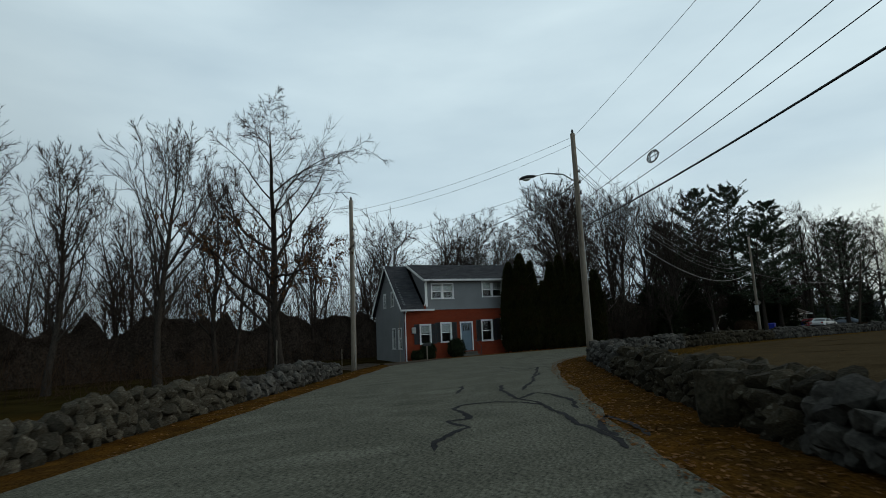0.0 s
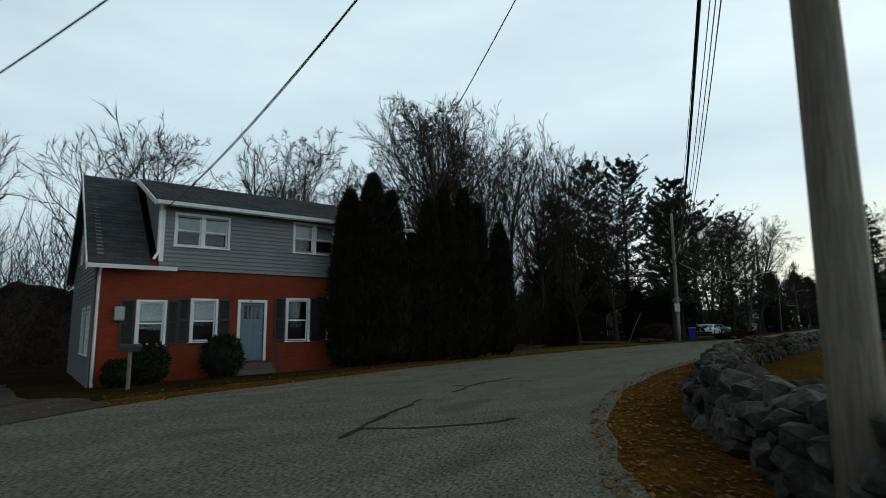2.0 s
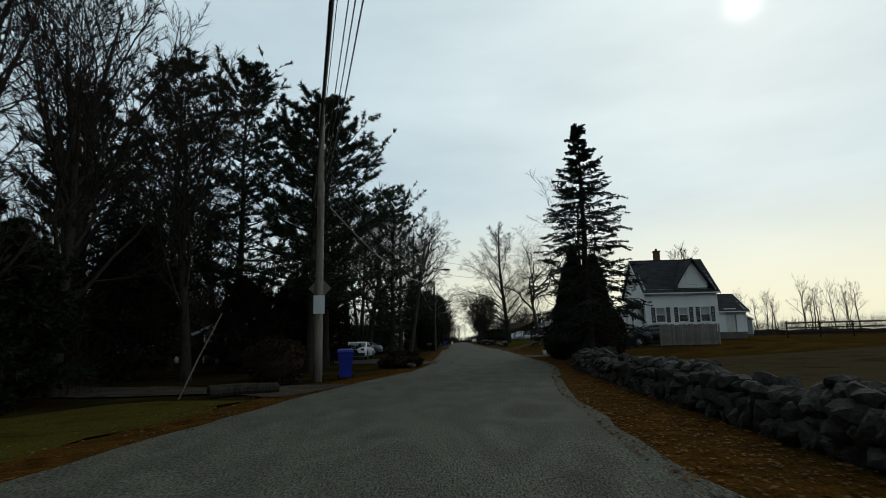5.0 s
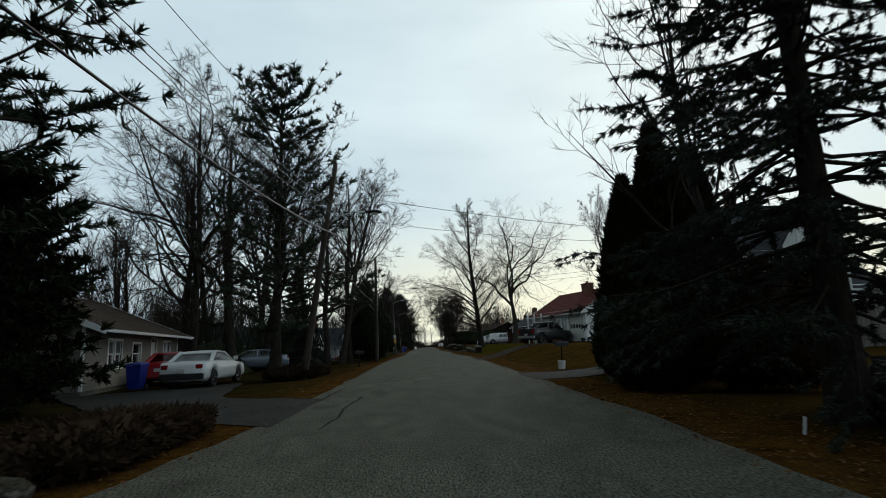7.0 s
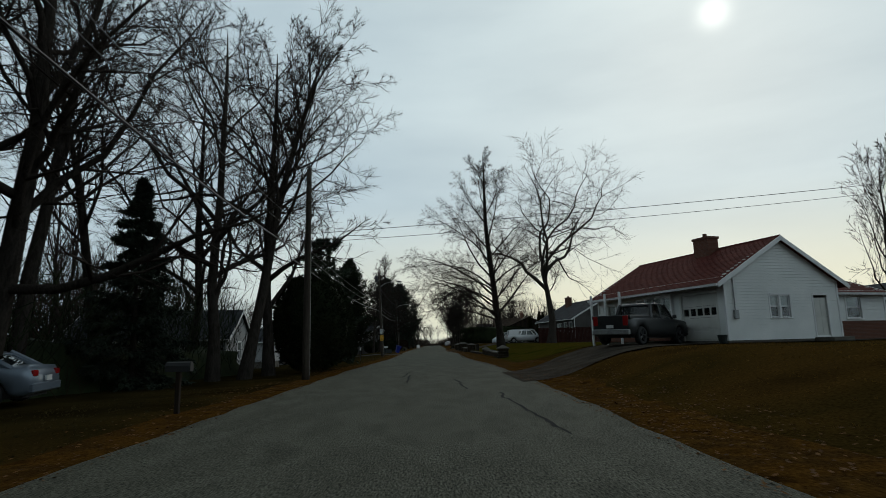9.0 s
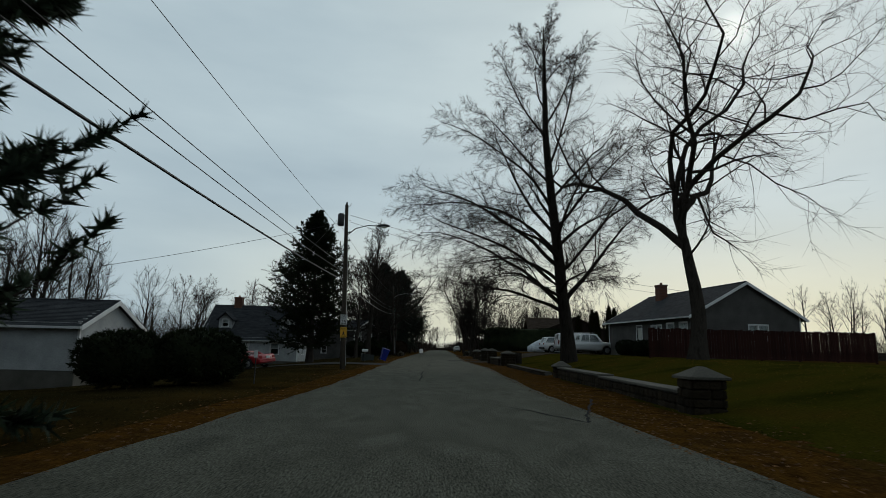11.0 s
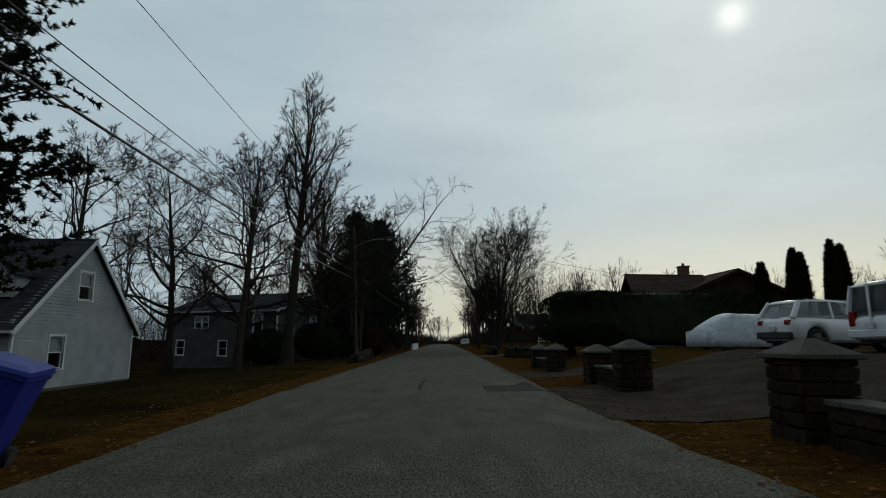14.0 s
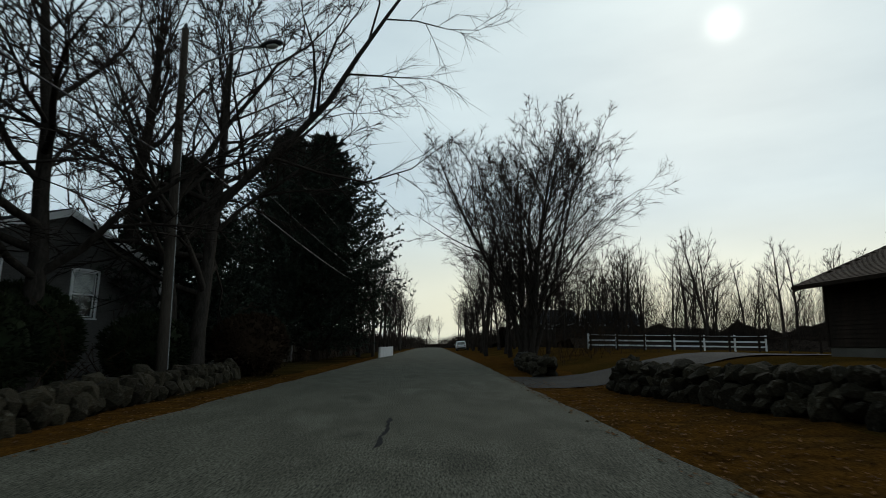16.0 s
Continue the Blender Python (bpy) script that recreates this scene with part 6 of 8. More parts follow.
line("S", "R", ((12.3, 9.8, 0.0, 0.008), (11.0, 7.7, 0.15, 0.011), (9.1, 6.8, 0.2, 0.013), (8.3, 6.2, 0.25, 0.013), (7.1, 5.7, 0.2, 0.032)), 0.25)
line("R", "A", ((9.5, 8.9, 0.0, 0.009), (8.5, 8.1, 0.1, 0.011), (8.2, 7.7, 0.15, 0.011), (8.0, 7.3, 0.2, 0.012), (7.3, 6.6, -0.25, 0.03)), 2.2)
line("A", "B", ((9.2, 8.9, 0.15, 0.009), (7.7, 7.6, 0.3, 0.011), (7.4, 7.3, 0.4, 0.011), (7.1, 7.0, 0.45, 0.012), (6.3, 6.2, 0.35, 0.03)), 0.7)
line("B", "M", ((8.6, 8.0, 0.0, 0.009), (7.4, 6.2, -0.3, 0.011), (7.1, 5.8, -0.4, 0.012), (6.1, 5.1, -0.3, 0.03)), 0.4)
line("M", "C", ((8.0, 8.0, -0.7, 0.009), (5.8, 6.0, -0.6, 0.012), (5.4, 5.6, -0.6, 0.013), (4.8, 5.1, -0.6, 0.03)), 0.3)
line("C", "D", ((8.0, 9.6, -0.5, 0.009), (6.0, 7.4, -0.5, 0.012), (5.6, 7.0, -0.5, 0.013), (5.1, 6.4, -0.5, 0.03)), 0.5)
line("D", "E", ((9.6, 8.2, 0.2, 0.009), (7.4, 6.6, 0.3, 0.012), (6.4, 5.8, 0.3, 0.028)), 0.5)
line("E", "F", ((8.4, 8.4, 0.2, 0.009), (6.6, 6.6, 0.3, 0.012), (5.8, 5.8, 0.3, 0.028)), 0.5)
wires(top("R", 0.15), top("L", 0.7), [(0.0, 0.007, 0, 0.35), (0.35, 0.007, 0.05, 0.4)], "thin guy wires between two poles")
wires(top("R", 2.1), top("L", 2.6), [(0.0, 0.007, 0, 0.2), (2.3, 0.008, 0.05, 0.3)], "thin service wires between two poles")
wires(top("R", 2.4), (-11.1, 18.2, 5.2), [(0.0, 0.016, 0, 0.3)], "heavy service wire past the plain pole")
wires(top("R", 2.2), (-13.6, 25.4, 5.4), [(0.0, 0.013, 0, 0.5), (0.1, 0.011, 0.1, 0.6)], "service drop wires to the house")
wires(top("R", 2.6), (-11.4, 33.4, 5.4), [(0.0, 0.011, 0, 0.5)], "service drop wire to the house")
wires(top("B", 1.4), (14.0, 93.8, 6.4), [(0.0, 0.012, 0, 0.3)], "service wire across the road")
wires(top("B", 2.5), (14.0, 93.8, 6.0), [(0.0, 0.010, 0, 0.4)], "service wire across the road")
wires(top("M", 2.75), (20.0, 112.5, 7.5), [(0.0, 0.012, 0, 0.1), (0.35, 0.010, 0.1, 0.15)], "service wires across the road")
wires(top("C", 0.9), (20.0, 166.0, 6.2), [(0.0, 0.011, 0, 0.5), (0.4, 0.009, 0, 0.6)], "service wires across the road")
wires(top("C", 1.2), (-22.0, 146.0, 3.4), [(0.0, 0.011, 0, 0.3)], "service wire to a garden")
wires((-9.8, 200.3, 9.8), (15.5, 200.5, 4.9), [(0.0, 0.010, 0, 0.2), (1.9, 0.008, 0, -0.4)], "service wires from the roadside trees to the brown house")
wires(top("C", 0.2), (-16.0, 168.0, 4.6), [(0.0, 0.010, 0, 0.5)], "service wire to a house")

# ---- far woods and trees ----
def scatter(boxes, seed):
    rng = np.random.default_rng(seed)
    out = []
    for x0, y0, x1, y1, n, lo, hi in boxes:
        for _ in range(n):
            x, y = rng.uniform(x0, x1), rng.uniform(y0, y1)
            out.append((x, y, h(x, y), rng.uniform(lo, hi)))
    return out


def scrub_bank(name, line, tall, thick, label, seed, mat=None, core=1.0):
    """A long uneven mass of far scrub with a ragged top of twigs."""
    rng = np.random.default_rng(seed)
    p = np.array(line, float)
    seg = np.linalg.norm(np.diff(p, axis=0), axis=1)
    n = int(seg.sum() / 1.2)
    s = np.linspace(0, seg.sum(), n)
    cum = np.concatenate([[0], np.cumsum(seg)])
    c = np.stack([np.interp(s, cum, p[:, 0]), np.interp(s, cum, p[:, 1])], 1)
    t = unit(np.gradient(c, axis=0))
    nr = np.stack([-t[:, 1], t[:, 0]], 1)
    hh = tall * (0.85 + 0.08 * np.sin(s * 0.21 + seed) + 0.06 * np.sin(s * 0.63) + rng.normal(0, 0.09, n))
    prof = [(-1, 0), (-0.9, 0.25), (-0.5, 0.38), (0, 0.44), (0.5, 0.38), (1, 0)]
    V = []
    for k, (a, b) in enumerate(prof):
        q = c + nr * (a * thick + rng.normal(0, 0.35, (n, 1)))
        V.append(np.stack([q[:, 0], q[:, 1], lie(q[:, 0], q[:, 1]) - 0.2 + hh * b * core * rng.uniform(0.7, 1.2, n)], 1))
    V = np.stack(V, 1)
    m = len(prof)
    idx = np.arange(n * m).reshape(n, m)
    F = np.stack([idx[:-1, :-1], idx[1:, :-1], idx[1:, 1:], idx[:-1, 1:]], -1).reshape(-1, 4)
    k = n * (150 if tall > 6 else 85)
    i = rng.integers(0, n, k)
    a = rng.uniform(-1.1, 1.1, k)
    q = c[i] + nr[i] * (a * thick)[:, None] + t[i] * rng.uniform(-0.8, 0.8, (k, 1))
    base = np.stack([q[:, 0], q[:, 1], lie(q[:, 0], q[:, 1]) + hh[i] * np.maximum(1 - a ** 2, 0) * rng.uniform(0.0, 0.5, k)], 1)
    d = unit(np.stack([rng.normal(0, 0.45, k), rng.normal(0, 0.45, k), np.ones(k)], 1))
    L = tall * rng.uniform(0.2, 0.6, (k, 1))
    stems = np.stack([base, base + d * L], 1)
    W = spikes(seed, np.concatenate([stems, stems[:, 1:] + d[:, None] * 0.3], 1), None, 1, 0.8, 0.4, 0.022)
    W2 = tubes(stems[::3], np.full((len(stems[::3]), 2), 0.02) * [1, 0.3], 3)
    W = join([W, W2])
    ob = new(name, tri_mesh(name, *(lambda v, f: (v, split_tris(f)))(*join([(V.reshape(-1, 3), F), W])), mat or SCRUB))
    return tagged(ob, label, "undergrowth", kind="stuff")


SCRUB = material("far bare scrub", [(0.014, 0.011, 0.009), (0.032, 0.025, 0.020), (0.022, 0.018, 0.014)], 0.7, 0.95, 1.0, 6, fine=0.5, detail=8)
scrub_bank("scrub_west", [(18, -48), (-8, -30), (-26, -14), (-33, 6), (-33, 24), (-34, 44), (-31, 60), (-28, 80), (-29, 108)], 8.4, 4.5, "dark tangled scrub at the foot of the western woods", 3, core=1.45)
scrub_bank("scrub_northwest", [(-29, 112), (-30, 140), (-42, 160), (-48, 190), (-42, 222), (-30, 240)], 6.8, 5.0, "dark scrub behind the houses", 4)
scrub_bank("scrub_drive", [(-15.5, 102), (-14.0, 108), (-13, 114), (-11.5, 122)], 5.0, 1.6, "dark evergreen scrub behind the parked cars", 7, HEDGE_MAT)
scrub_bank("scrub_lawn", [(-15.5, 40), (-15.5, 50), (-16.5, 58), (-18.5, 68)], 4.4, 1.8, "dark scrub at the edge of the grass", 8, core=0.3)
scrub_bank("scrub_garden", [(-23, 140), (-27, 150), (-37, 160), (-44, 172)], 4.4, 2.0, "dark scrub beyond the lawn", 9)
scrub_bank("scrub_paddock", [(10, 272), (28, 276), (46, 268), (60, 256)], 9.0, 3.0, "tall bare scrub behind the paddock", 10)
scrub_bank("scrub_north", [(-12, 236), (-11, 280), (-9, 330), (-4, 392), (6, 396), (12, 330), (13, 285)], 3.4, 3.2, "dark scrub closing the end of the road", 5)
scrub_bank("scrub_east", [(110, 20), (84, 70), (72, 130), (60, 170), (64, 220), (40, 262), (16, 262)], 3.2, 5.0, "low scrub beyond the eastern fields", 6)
woods("woodland_west", scatter([(-60, -25, -24, 30, 46, 9, 13), (-60, 30, -28, 62, 26, 11, 15), (-26, -26, -14, -8, 5, 8, 11)], 1), (101, 102, 103, 104), "leafless woods behind the stone walls and house", depth=3, dense=0.6)
woods("woodland_northwest", scatter([(-46, 60, -22, 110, 28, 12, 17), (-40, 110, -24, 150, 16, 11, 15), (-42, 140, -24, 162, 12, 8, 11), (-60, 150, -36, 230, 40, 10, 14), (-34, 218, -15, 245, 14, 9, 12)], 2), (111, 112, 113, 114), "leafless woods behind the roadside pines", depth=3, dense=0.6)
woods("woodland_east", scatter([(62, 20, 100, 140, 46, 7, 10), (50, 150, 80, 240, 34, 8, 11), (30, 232, 60, 270, 22, 8, 11), (12, 260, 46, 290, 50, 9, 13)], 3), (121, 122, 123), "distant bare trees beyond the fields", depth=3, dense=0.5)
woods("woodland_north", scatter([(-24, 234, -8, 330, 40, 9, 14), (-8.5, 240, -5.8, 330, 18, 8, 12), (8, 250, 30, 360, 16, 8, 12), (5.4, 236, 10, 330, 24, 8, 12), (-14, 375, 14, 420, 12, 9, 12)], 4), (131, 132, 133), "bare trees lining the far end of the road", depth=3, dense=0.6)
thicket("undergrowth_west", 5, [(-30, -12, -10, 14), (-34, 20, -22, 62), (-24, 44, -13.5, 64)], 1500, 2.6, "tangled brown undergrowth below the bare woods")
thicket("undergrowth_north", 6, [(-26, 64, -14, 92), (-24, 108, -11, 134), (-12, 205, -7, 250), (6, 222, 12, 240)], 1000, 2.2, "tangled brown undergrowth along the road")


# ---- single trees of the first bend ----
oak = bare_tree(-10.0, 12.8, 201, "oak", 14.3, 0.27, "tall bare oak still holding brown leaves on low branches", leaves=2600, shoots=7, whip=0.008)
t1 = bare_tree(-17.5, 8.0, 202, "maple", 15.0, 0.24, "bare roadside tree behind the stone wall")
t2 = bare_tree(-17.0, 2.5, 203, "maple", 12.0, 0.20, "slender bare tree behind the stone wall")
t3 = bare_tree(-19.5, -2.5, 204, "maple", 14.5, 0.24, "bare tree at the edge of the woods")
again(t2, -18.5, -9.5, 70, 1.15)
again(t1, -22, -14, 140, 1.1)
again(t2, -20, 12, 200, 1.0)
# behind the red house
b1 = bare_tree(-17.0, 46.0, 211, "oak", 15.0, 0.34, "broad bare oak behind the house", bark=BARK_PALE, shoots=12, whip=0.0075)
b2 = bare_tree(-24.0, 40.0, 212, "oak", 13.0, 0.28, "bare oak behind the house", bark=BARK_PALE, shoots=12, whip=0.0075)
b3 = bare_tree(-13.8, 42.0, 213, "dome", 13.4, 0.24, "tall bare tree with crooked limbs behind the arborvitae", shoots=10, whip=0.0075)
again(b2, -29, 33, 90, 0.95)
again(b1, -18.5, 52.0, 280, 0.85)
again(b2, -26, 47, 10, 1.0)
again(b1, -33, 44, 200, 0.9)
again(b2, -21, 52, 250, 1.1)
m1 = bare_tree(-17.5, 55.0, 214, "maple", 15.5, 0.26, "bare maple with a dense twiggy crown")
again(m1, -23.0, 62.0, 120, 1.15)
again(m1, -17.0, 45.5, 40, 0.95)
again(m1, -20.5, 50.0, 160, 1.1)
again(m1, -18.0, 65.5, 300, 1.05)
again(m1, -12.8, 66.0, 80, 0.8)
again(m1, -15.8, 58.5, 130, 0.95)
again(m1, -14.5, 61.0, 220, 0.8)
bare_tree(-11.1, 53.8, 215, "maple", 5.6, 0.12, "small bare sapling on the grass", depth=4, dense=0.7)
# pines by the road
conifer(-19.6, 77.6, 221, "pine", 20.0, 0.30, 5.6, 0.22, "tall white pine with open layered branches")
conifer(-15.8, 78.8, 222, "pine", 20.2, 0.30, 5.4, 0.22, "tall white pine with open layered branches", 60)
conifer(-9.6, 76.0, 223, "pine", 15.8, 0.25, 4.6, 0.22, "white pine beside the road", 130)
conifer(-21.5, 72.0, 224, "pine", 15.0, 0.24, 4.8, 0.15, "white pine at the wood's edge", 200)
conifer(-8.6, 69.2, 225, "pine", 12.6, 0.24, 4.4, 0.28, "white pine leaning over the verge", 20, size=0.7)
conifer(5.1, 73.6, 226, "spruce", 13.4, 0.26, 3.3, 0.13, "large dark spruce with drooping boughs beside the wall", size=0.5)
conifer(-7.6, 92.4, 227, "pine", 14.9, 0.27, 4.6, 0.14, "ragged dark hemlock beside the driveway", 0, lean=(0.01, 0.0), thin=0.55)
arborvitae(6.1, 83.8, 31, 6.4, 1.2, "tall dark arborvitae at the driveway", cone=True)
arborvitae(6.0, 81.0, 32, 7.2, 1.15, "tall dark arborvitae at the driveway", cone=True)
arborvitae(7.6, 82.2, 33, 6.8, 1.3, "dark arborvitae at the driveway", cone=True)
leafy_bush(4.9, 79.6, 61, 2.4, 2.6, 2.4, "dark rounded evergreen bush beside the road")
leafy_bush(6.9, 78.2, 62, 3.0, 2.6, 2.9, "dark evergreen bush beside the road", TWIG_WARM)
ms = bare_tree(8.9, 91.0, 228, "wand", 8.6, 0.085, "many-stemmed bare tree on the lawn", stems=5, depth=4, shoots=8, whip=0.004)
bare_tree(6.9, 78.8, 229, "maple", 10.8, 0.14, "slender bare tree leaning out between the evergreens", lean=(-0.2, 0.0), dense=0.7, shoots=6, whip=0.005)
bare_tree(31.5, 128.0, 230, "maple", 12.0, 0.16, "slender bare tree behind the ranch house", dense=0.8)
for i, (x, y, hh, r) in enumerate(((-13.8, 58.0, 4.6, 2.2), (-17.5, 61.0, 6.2, 2.8), (-21.0, 56.0, 5.6, 2.8), (-16.0, 67.5, 6.4, 2.6), (-12.6, 71.5, 4.4, 2.2), (-19.0, 49.0, 5.0, 2.5))):
    conifer(x, y, 260 + i, "cedar", hh, 0.12, r, 0.03, "dark evergreen thicket tree under the bare woods", 50 * i, needle=HEDGE_MAT, thin=0.6)
conifer(-10.8, 79.3, 271, "cedar", 6.2, 0.13, 2.4, 0.03, "dark ragged evergreen beside the drive", 20, needle=HEDGE_MAT, thin=0.8)
conifer(-13.6, 82.0, 272, "cedar", 5.4, 0.12, 2.3, 0.03, "dark ragged evergreen before the ranch house", 70, needle=HEDGE_MAT, thin=0.8)
# left row of trees past the driveway
l1 = bare_tree(-12.0, 106.0, 231, "oak", 16.5, 0.34, "large bare oak beside the lawn", shoots=8, whip=0.008)
l2 = bare_tree(-9.2, 115.2, 232, "oak", 16.5, 0.27, "tall bare maple in the roadside row", shoots=8, whip=0.008)
l3 = bare_tree(-8.0, 115.6, 233, "tall", 16.5, 0.27, "tall bare tree leaning in the roadside row", lean=(0.12, -0.02), shoots=8, whip=0.008)
again(l2, -15.0, 101.0, 90, 1.1)
again(l3, -17.0, 110.0, 150, 1.05)
again(l2, -12.5, 121.0, 200, 1.0)
again(l1, -23.5, 94.0, 260, 0.95)
again(l1, -13.4, 104.0, 150, 1.05)
again(l2, -7.6, 118.0, 310, 1.02)
again(l3, -13.0, 108.5, 75, 1.0)
again(l2, -16.5, 104.0, 20, 0.95)
again(l3, -14.5, 116.0, 220, 0.95)
conifer(-11.0, 112.0, 235, "spruce", 8.0, 0.14, 2.0, 0.06, "small dark spruce between the bare trunks", 10)
leafy_bush(-5.9, 119.4, 63, 4.0, 3.6, 5.0, "large dark evergreen shrub beside the road", square=2.1)
leafy_bush(-6.3, 123.6, 64, 3.8, 3.6, 4.6, "large dark evergreen shrub beside the road", square=2.1)
conifer(-7.2, 128.0, 234, "pine", 8.2, 0.16, 3.0, 0.05, "dense dark pine behind the shrubs")
# two great trees on the right lawn
bare_tree(12.6, 149.0, 241, "gnarl", 10.0, 0.44, "large bare tree with crooked forked limbs on the lawn", dense=1.9, shoots=7, whip=0.008, points=(9, 10, 6, 3),
          limbs=[(5.6, 172, 56, 15.0, 0.22), (6.0, 15, 48, 10.0, 0.16), (7.2, 80, 74, 16.0, 0.22), (7.0, 255, 66, 13.0, 0.18), (7.8, 330, 62, 14.0, 0.17), (8.2, 125, 66, 14.0, 0.16), (8.8, 200, 72, 14.0, 0.15), (4.6, 195, 36, 6.0, 0.07)])
GREAT_LIMBS = [(3.2, 190, 30, 9.5, 0.13), (3.6, 170, 40, 11.0, 0.15), (3.9, 8, 50, 9.0, 0.18), (4.2, 228, 22, 9.5, 0.12), (4.6, 255, 20, 8.5, 0.11), (4.8, 205, 33, 11.0, 0.14), (5.2, 150, 38, 10.0, 0.13), (5.4, 75, 45, 9.0, 0.13),
               (5.8, 330, 40, 8.0, 0.12), (6.2, 185, 40, 11.5, 0.15), (6.6, 235, 30, 10.5, 0.13), (7.2, 215, 38, 11.0, 0.13), (7.6, 30, 50, 8.0, 0.13), (8.0, 268, 34, 9.5, 0.12), (8.4, 172, 48, 11.0, 0.13), (8.8, 300, 45, 8.0, 0.12), (9.4, 120, 50, 8.5, 0.12), (10.2, 200, 48, 10.5, 0.12)]
GREAT_LIMBS += [(11.0 + 1.1 * i, (137 * i + 20) % 360, 50 + i, 8.8 - 0.55 * i, 0.11 - 0.006 * i) for i in range(11)]
bare_tree(8.5, 158.4, 242, "great", 25.0, 0.45, "great spreading bare tree over the road", shoots=13, points=(12, 10, 6, 4), limbs=GREAT_LIMBS, whip=0.005)
# left side, third stretch
leafy_bush(-7.7, 139.9, 65, 2.7, 2.5, 1.75, "rounded clipped evergreen bush", square=2.3)
leafy_bush(-9.8, 139.3, 66, 2.7, 2.5, 1.75, "rounded clipped evergreen bush", square=2.3)
conifer(-12.3, 175.4, 243, "cedar", 14.6, 0.34, 4.1, 0.09, "dense dark cedar on the lawn", needle=HEDGE_MAT, size=0.72)
tall = bare_tree(-10.0, 200.5, 244, "tall", 17.5, 0.36, "tall bare tree with a thick trunk beside the road", bark=BARK)
tb = bare_tree(-10.6, 193.4, 245, "oak", 12.0, 0.22, "bare tree beside the grass verge")
again(tall, -12.0, 216.0, 80, 0.95)
again(tb, -9.4, 208.5, 120, 1.15)
again(tb, -14.5, 206.0, 210, 1.2)
again(tb, -20.0, 206.0, 100, 1.3)
again(tb, -19.5, 193.0, 20, 1.1)
bare_tree(-7.9, 212.0, 246, "spread", 6.5, 0.24, "bare tree leaning out over the road", lean=(0.10, 0.0), points=(9, 9, 5, 3), shoots=9, whip=0.007,
          limbs=[(3.9, 2, 50, 13.5, 0.17), (4.6, 350, 62, 10.0, 0.11), (4.3, 10, 34, 9.5, 0.10), (3.2, 160, 62, 7.0, 0.09), (5.2, 40, 58, 8.0, 0.09), (5.0, 250, 60, 6.5, 0.08)])
bare_tree(-37.6, 205.0, 251, "dome", 13.6, 0.26, "round-headed bare tree behind the cape house", stems=2, dense=0.9)
again(tb, -7.2, 212.5, 20, 1.1)
conifer(-8.2, 235.5, 247, "cedar", 16.5, 0.3, 5.8, 0.05, "broad dark pine beside the road")
conifer(-12.0, 240.5, 248, "cedar", 19.0, 0.3, 6.0, 0.05, "broad dark pine beside the road", 90)
conifer(-9.8, 217.0, 250, "cedar", 8.6, 0.2, 3.4, 0.03, "dark ragged cedar under the bare trees", 30, thin=0.8)
for i, (x, y, w, hh) in enumerate(((-8.6, 205.5, 2.4, 2.2), (-10.2, 209.0, 3.0, 2.8), (-8.2, 211.5, 2.4, 2.0), (-12.0, 203.0, 3.0, 2.4))):
    leafy_bush(x, y, 140 + i, w, w * 0.9, hh, "dark unclipped shrub behind the low stone wall", square=2.0)
leafy_bush(-6.6, 216.0, 67, 2.6, 3.0, 2.2, "dark shrub beside the road", TWIG_WARM)
again(l2, 7.4, 240.5, 50, 0.9)
bare_tree(6.3, 231.0, 249, "dome", 16.4, 0.24, "clump of many bare stems beside the road", stems=9, dense=0.9, shoots=8, whip=0.009)
# clipped hedge behind the pillars
leafy_bush(11.9, 196.0, 68, 12.8, 2.6, 3.15, "tall clipped dark hedge behind the stone pillars", name="hedge", category="hedge", square=5.0)


# ---- the white farmhouse and its field ----
wh = house("house", 14.8, 93.6, 1.3, 0, 6.3, 6.0, 4.1, 7.1, "white clapboard farmhouse with dark roof and front gable", SIDING_WHITE, SHINGLE,
           [("front", "window", 0.9, 1.2, 0.8, 1.3), ("front", "window", 2.9, 1.2, 0.8, 1.3), ("front", "window", 4.8, 1.2, 0.8, 1.3), ("left", "window", 2.0, 1.1, 0.8, 1.4), ("left", "window", 4.8, 1.1, 0.8, 1.4), ("left", "window", 3.2, 4.2, 0.8, 1.3)],
           shutters=[("front", u + d, 1.2, 0.32, 1.3) for u in (0.9, 2.9, 4.8) for d in (-0.42, 0.9)])
chimney(wh, 2.6, 3.5, 6.4, 8.1, 0.5, 0.5)
part("front_gable", wall_shape(2.6, 4.2, 4.6, [(0.85, 4.55, 0.9, 1.15)], True, 6.6, 3.0), SIDING_WHITE, wh, m=Matrix.Translation((0, -0.06, 0)))
window(wh, Matrix.Translation((3.85, -0.06, 4.55)), 0.9, 1.15)
part("gable_roof", gable_roof(3.4, 3.0, 4.5, 6.8, 0.25, x0=0), SHINGLE, wh, m=pose(5.8, -0.2, 0, 0, 0, 90))
part("porch_roof", Shape().prism([(0.2, 2.6), (2.4, 2.6), (1.3, 3.2)], "x", -1.1, 0.0), SHINGLE, wh)
for yy in (0.35, 2.25):
    part("porch_post", Shape().tube([(-1.0, yy, -0.4), (-1.0, yy, 2.62)], 0.07, 8), TRIM, wh)
g = house("garage", 21.2, 95.0, 1.2, 0, 3.0, 5.0, 2.4, 3.9, "small white outbuilding beside the farmhouse", SIDING_WHITE, SHINGLE, [("front", "door", 1.2, 0.35, 0.9, 2.0)], category="outbuilding")


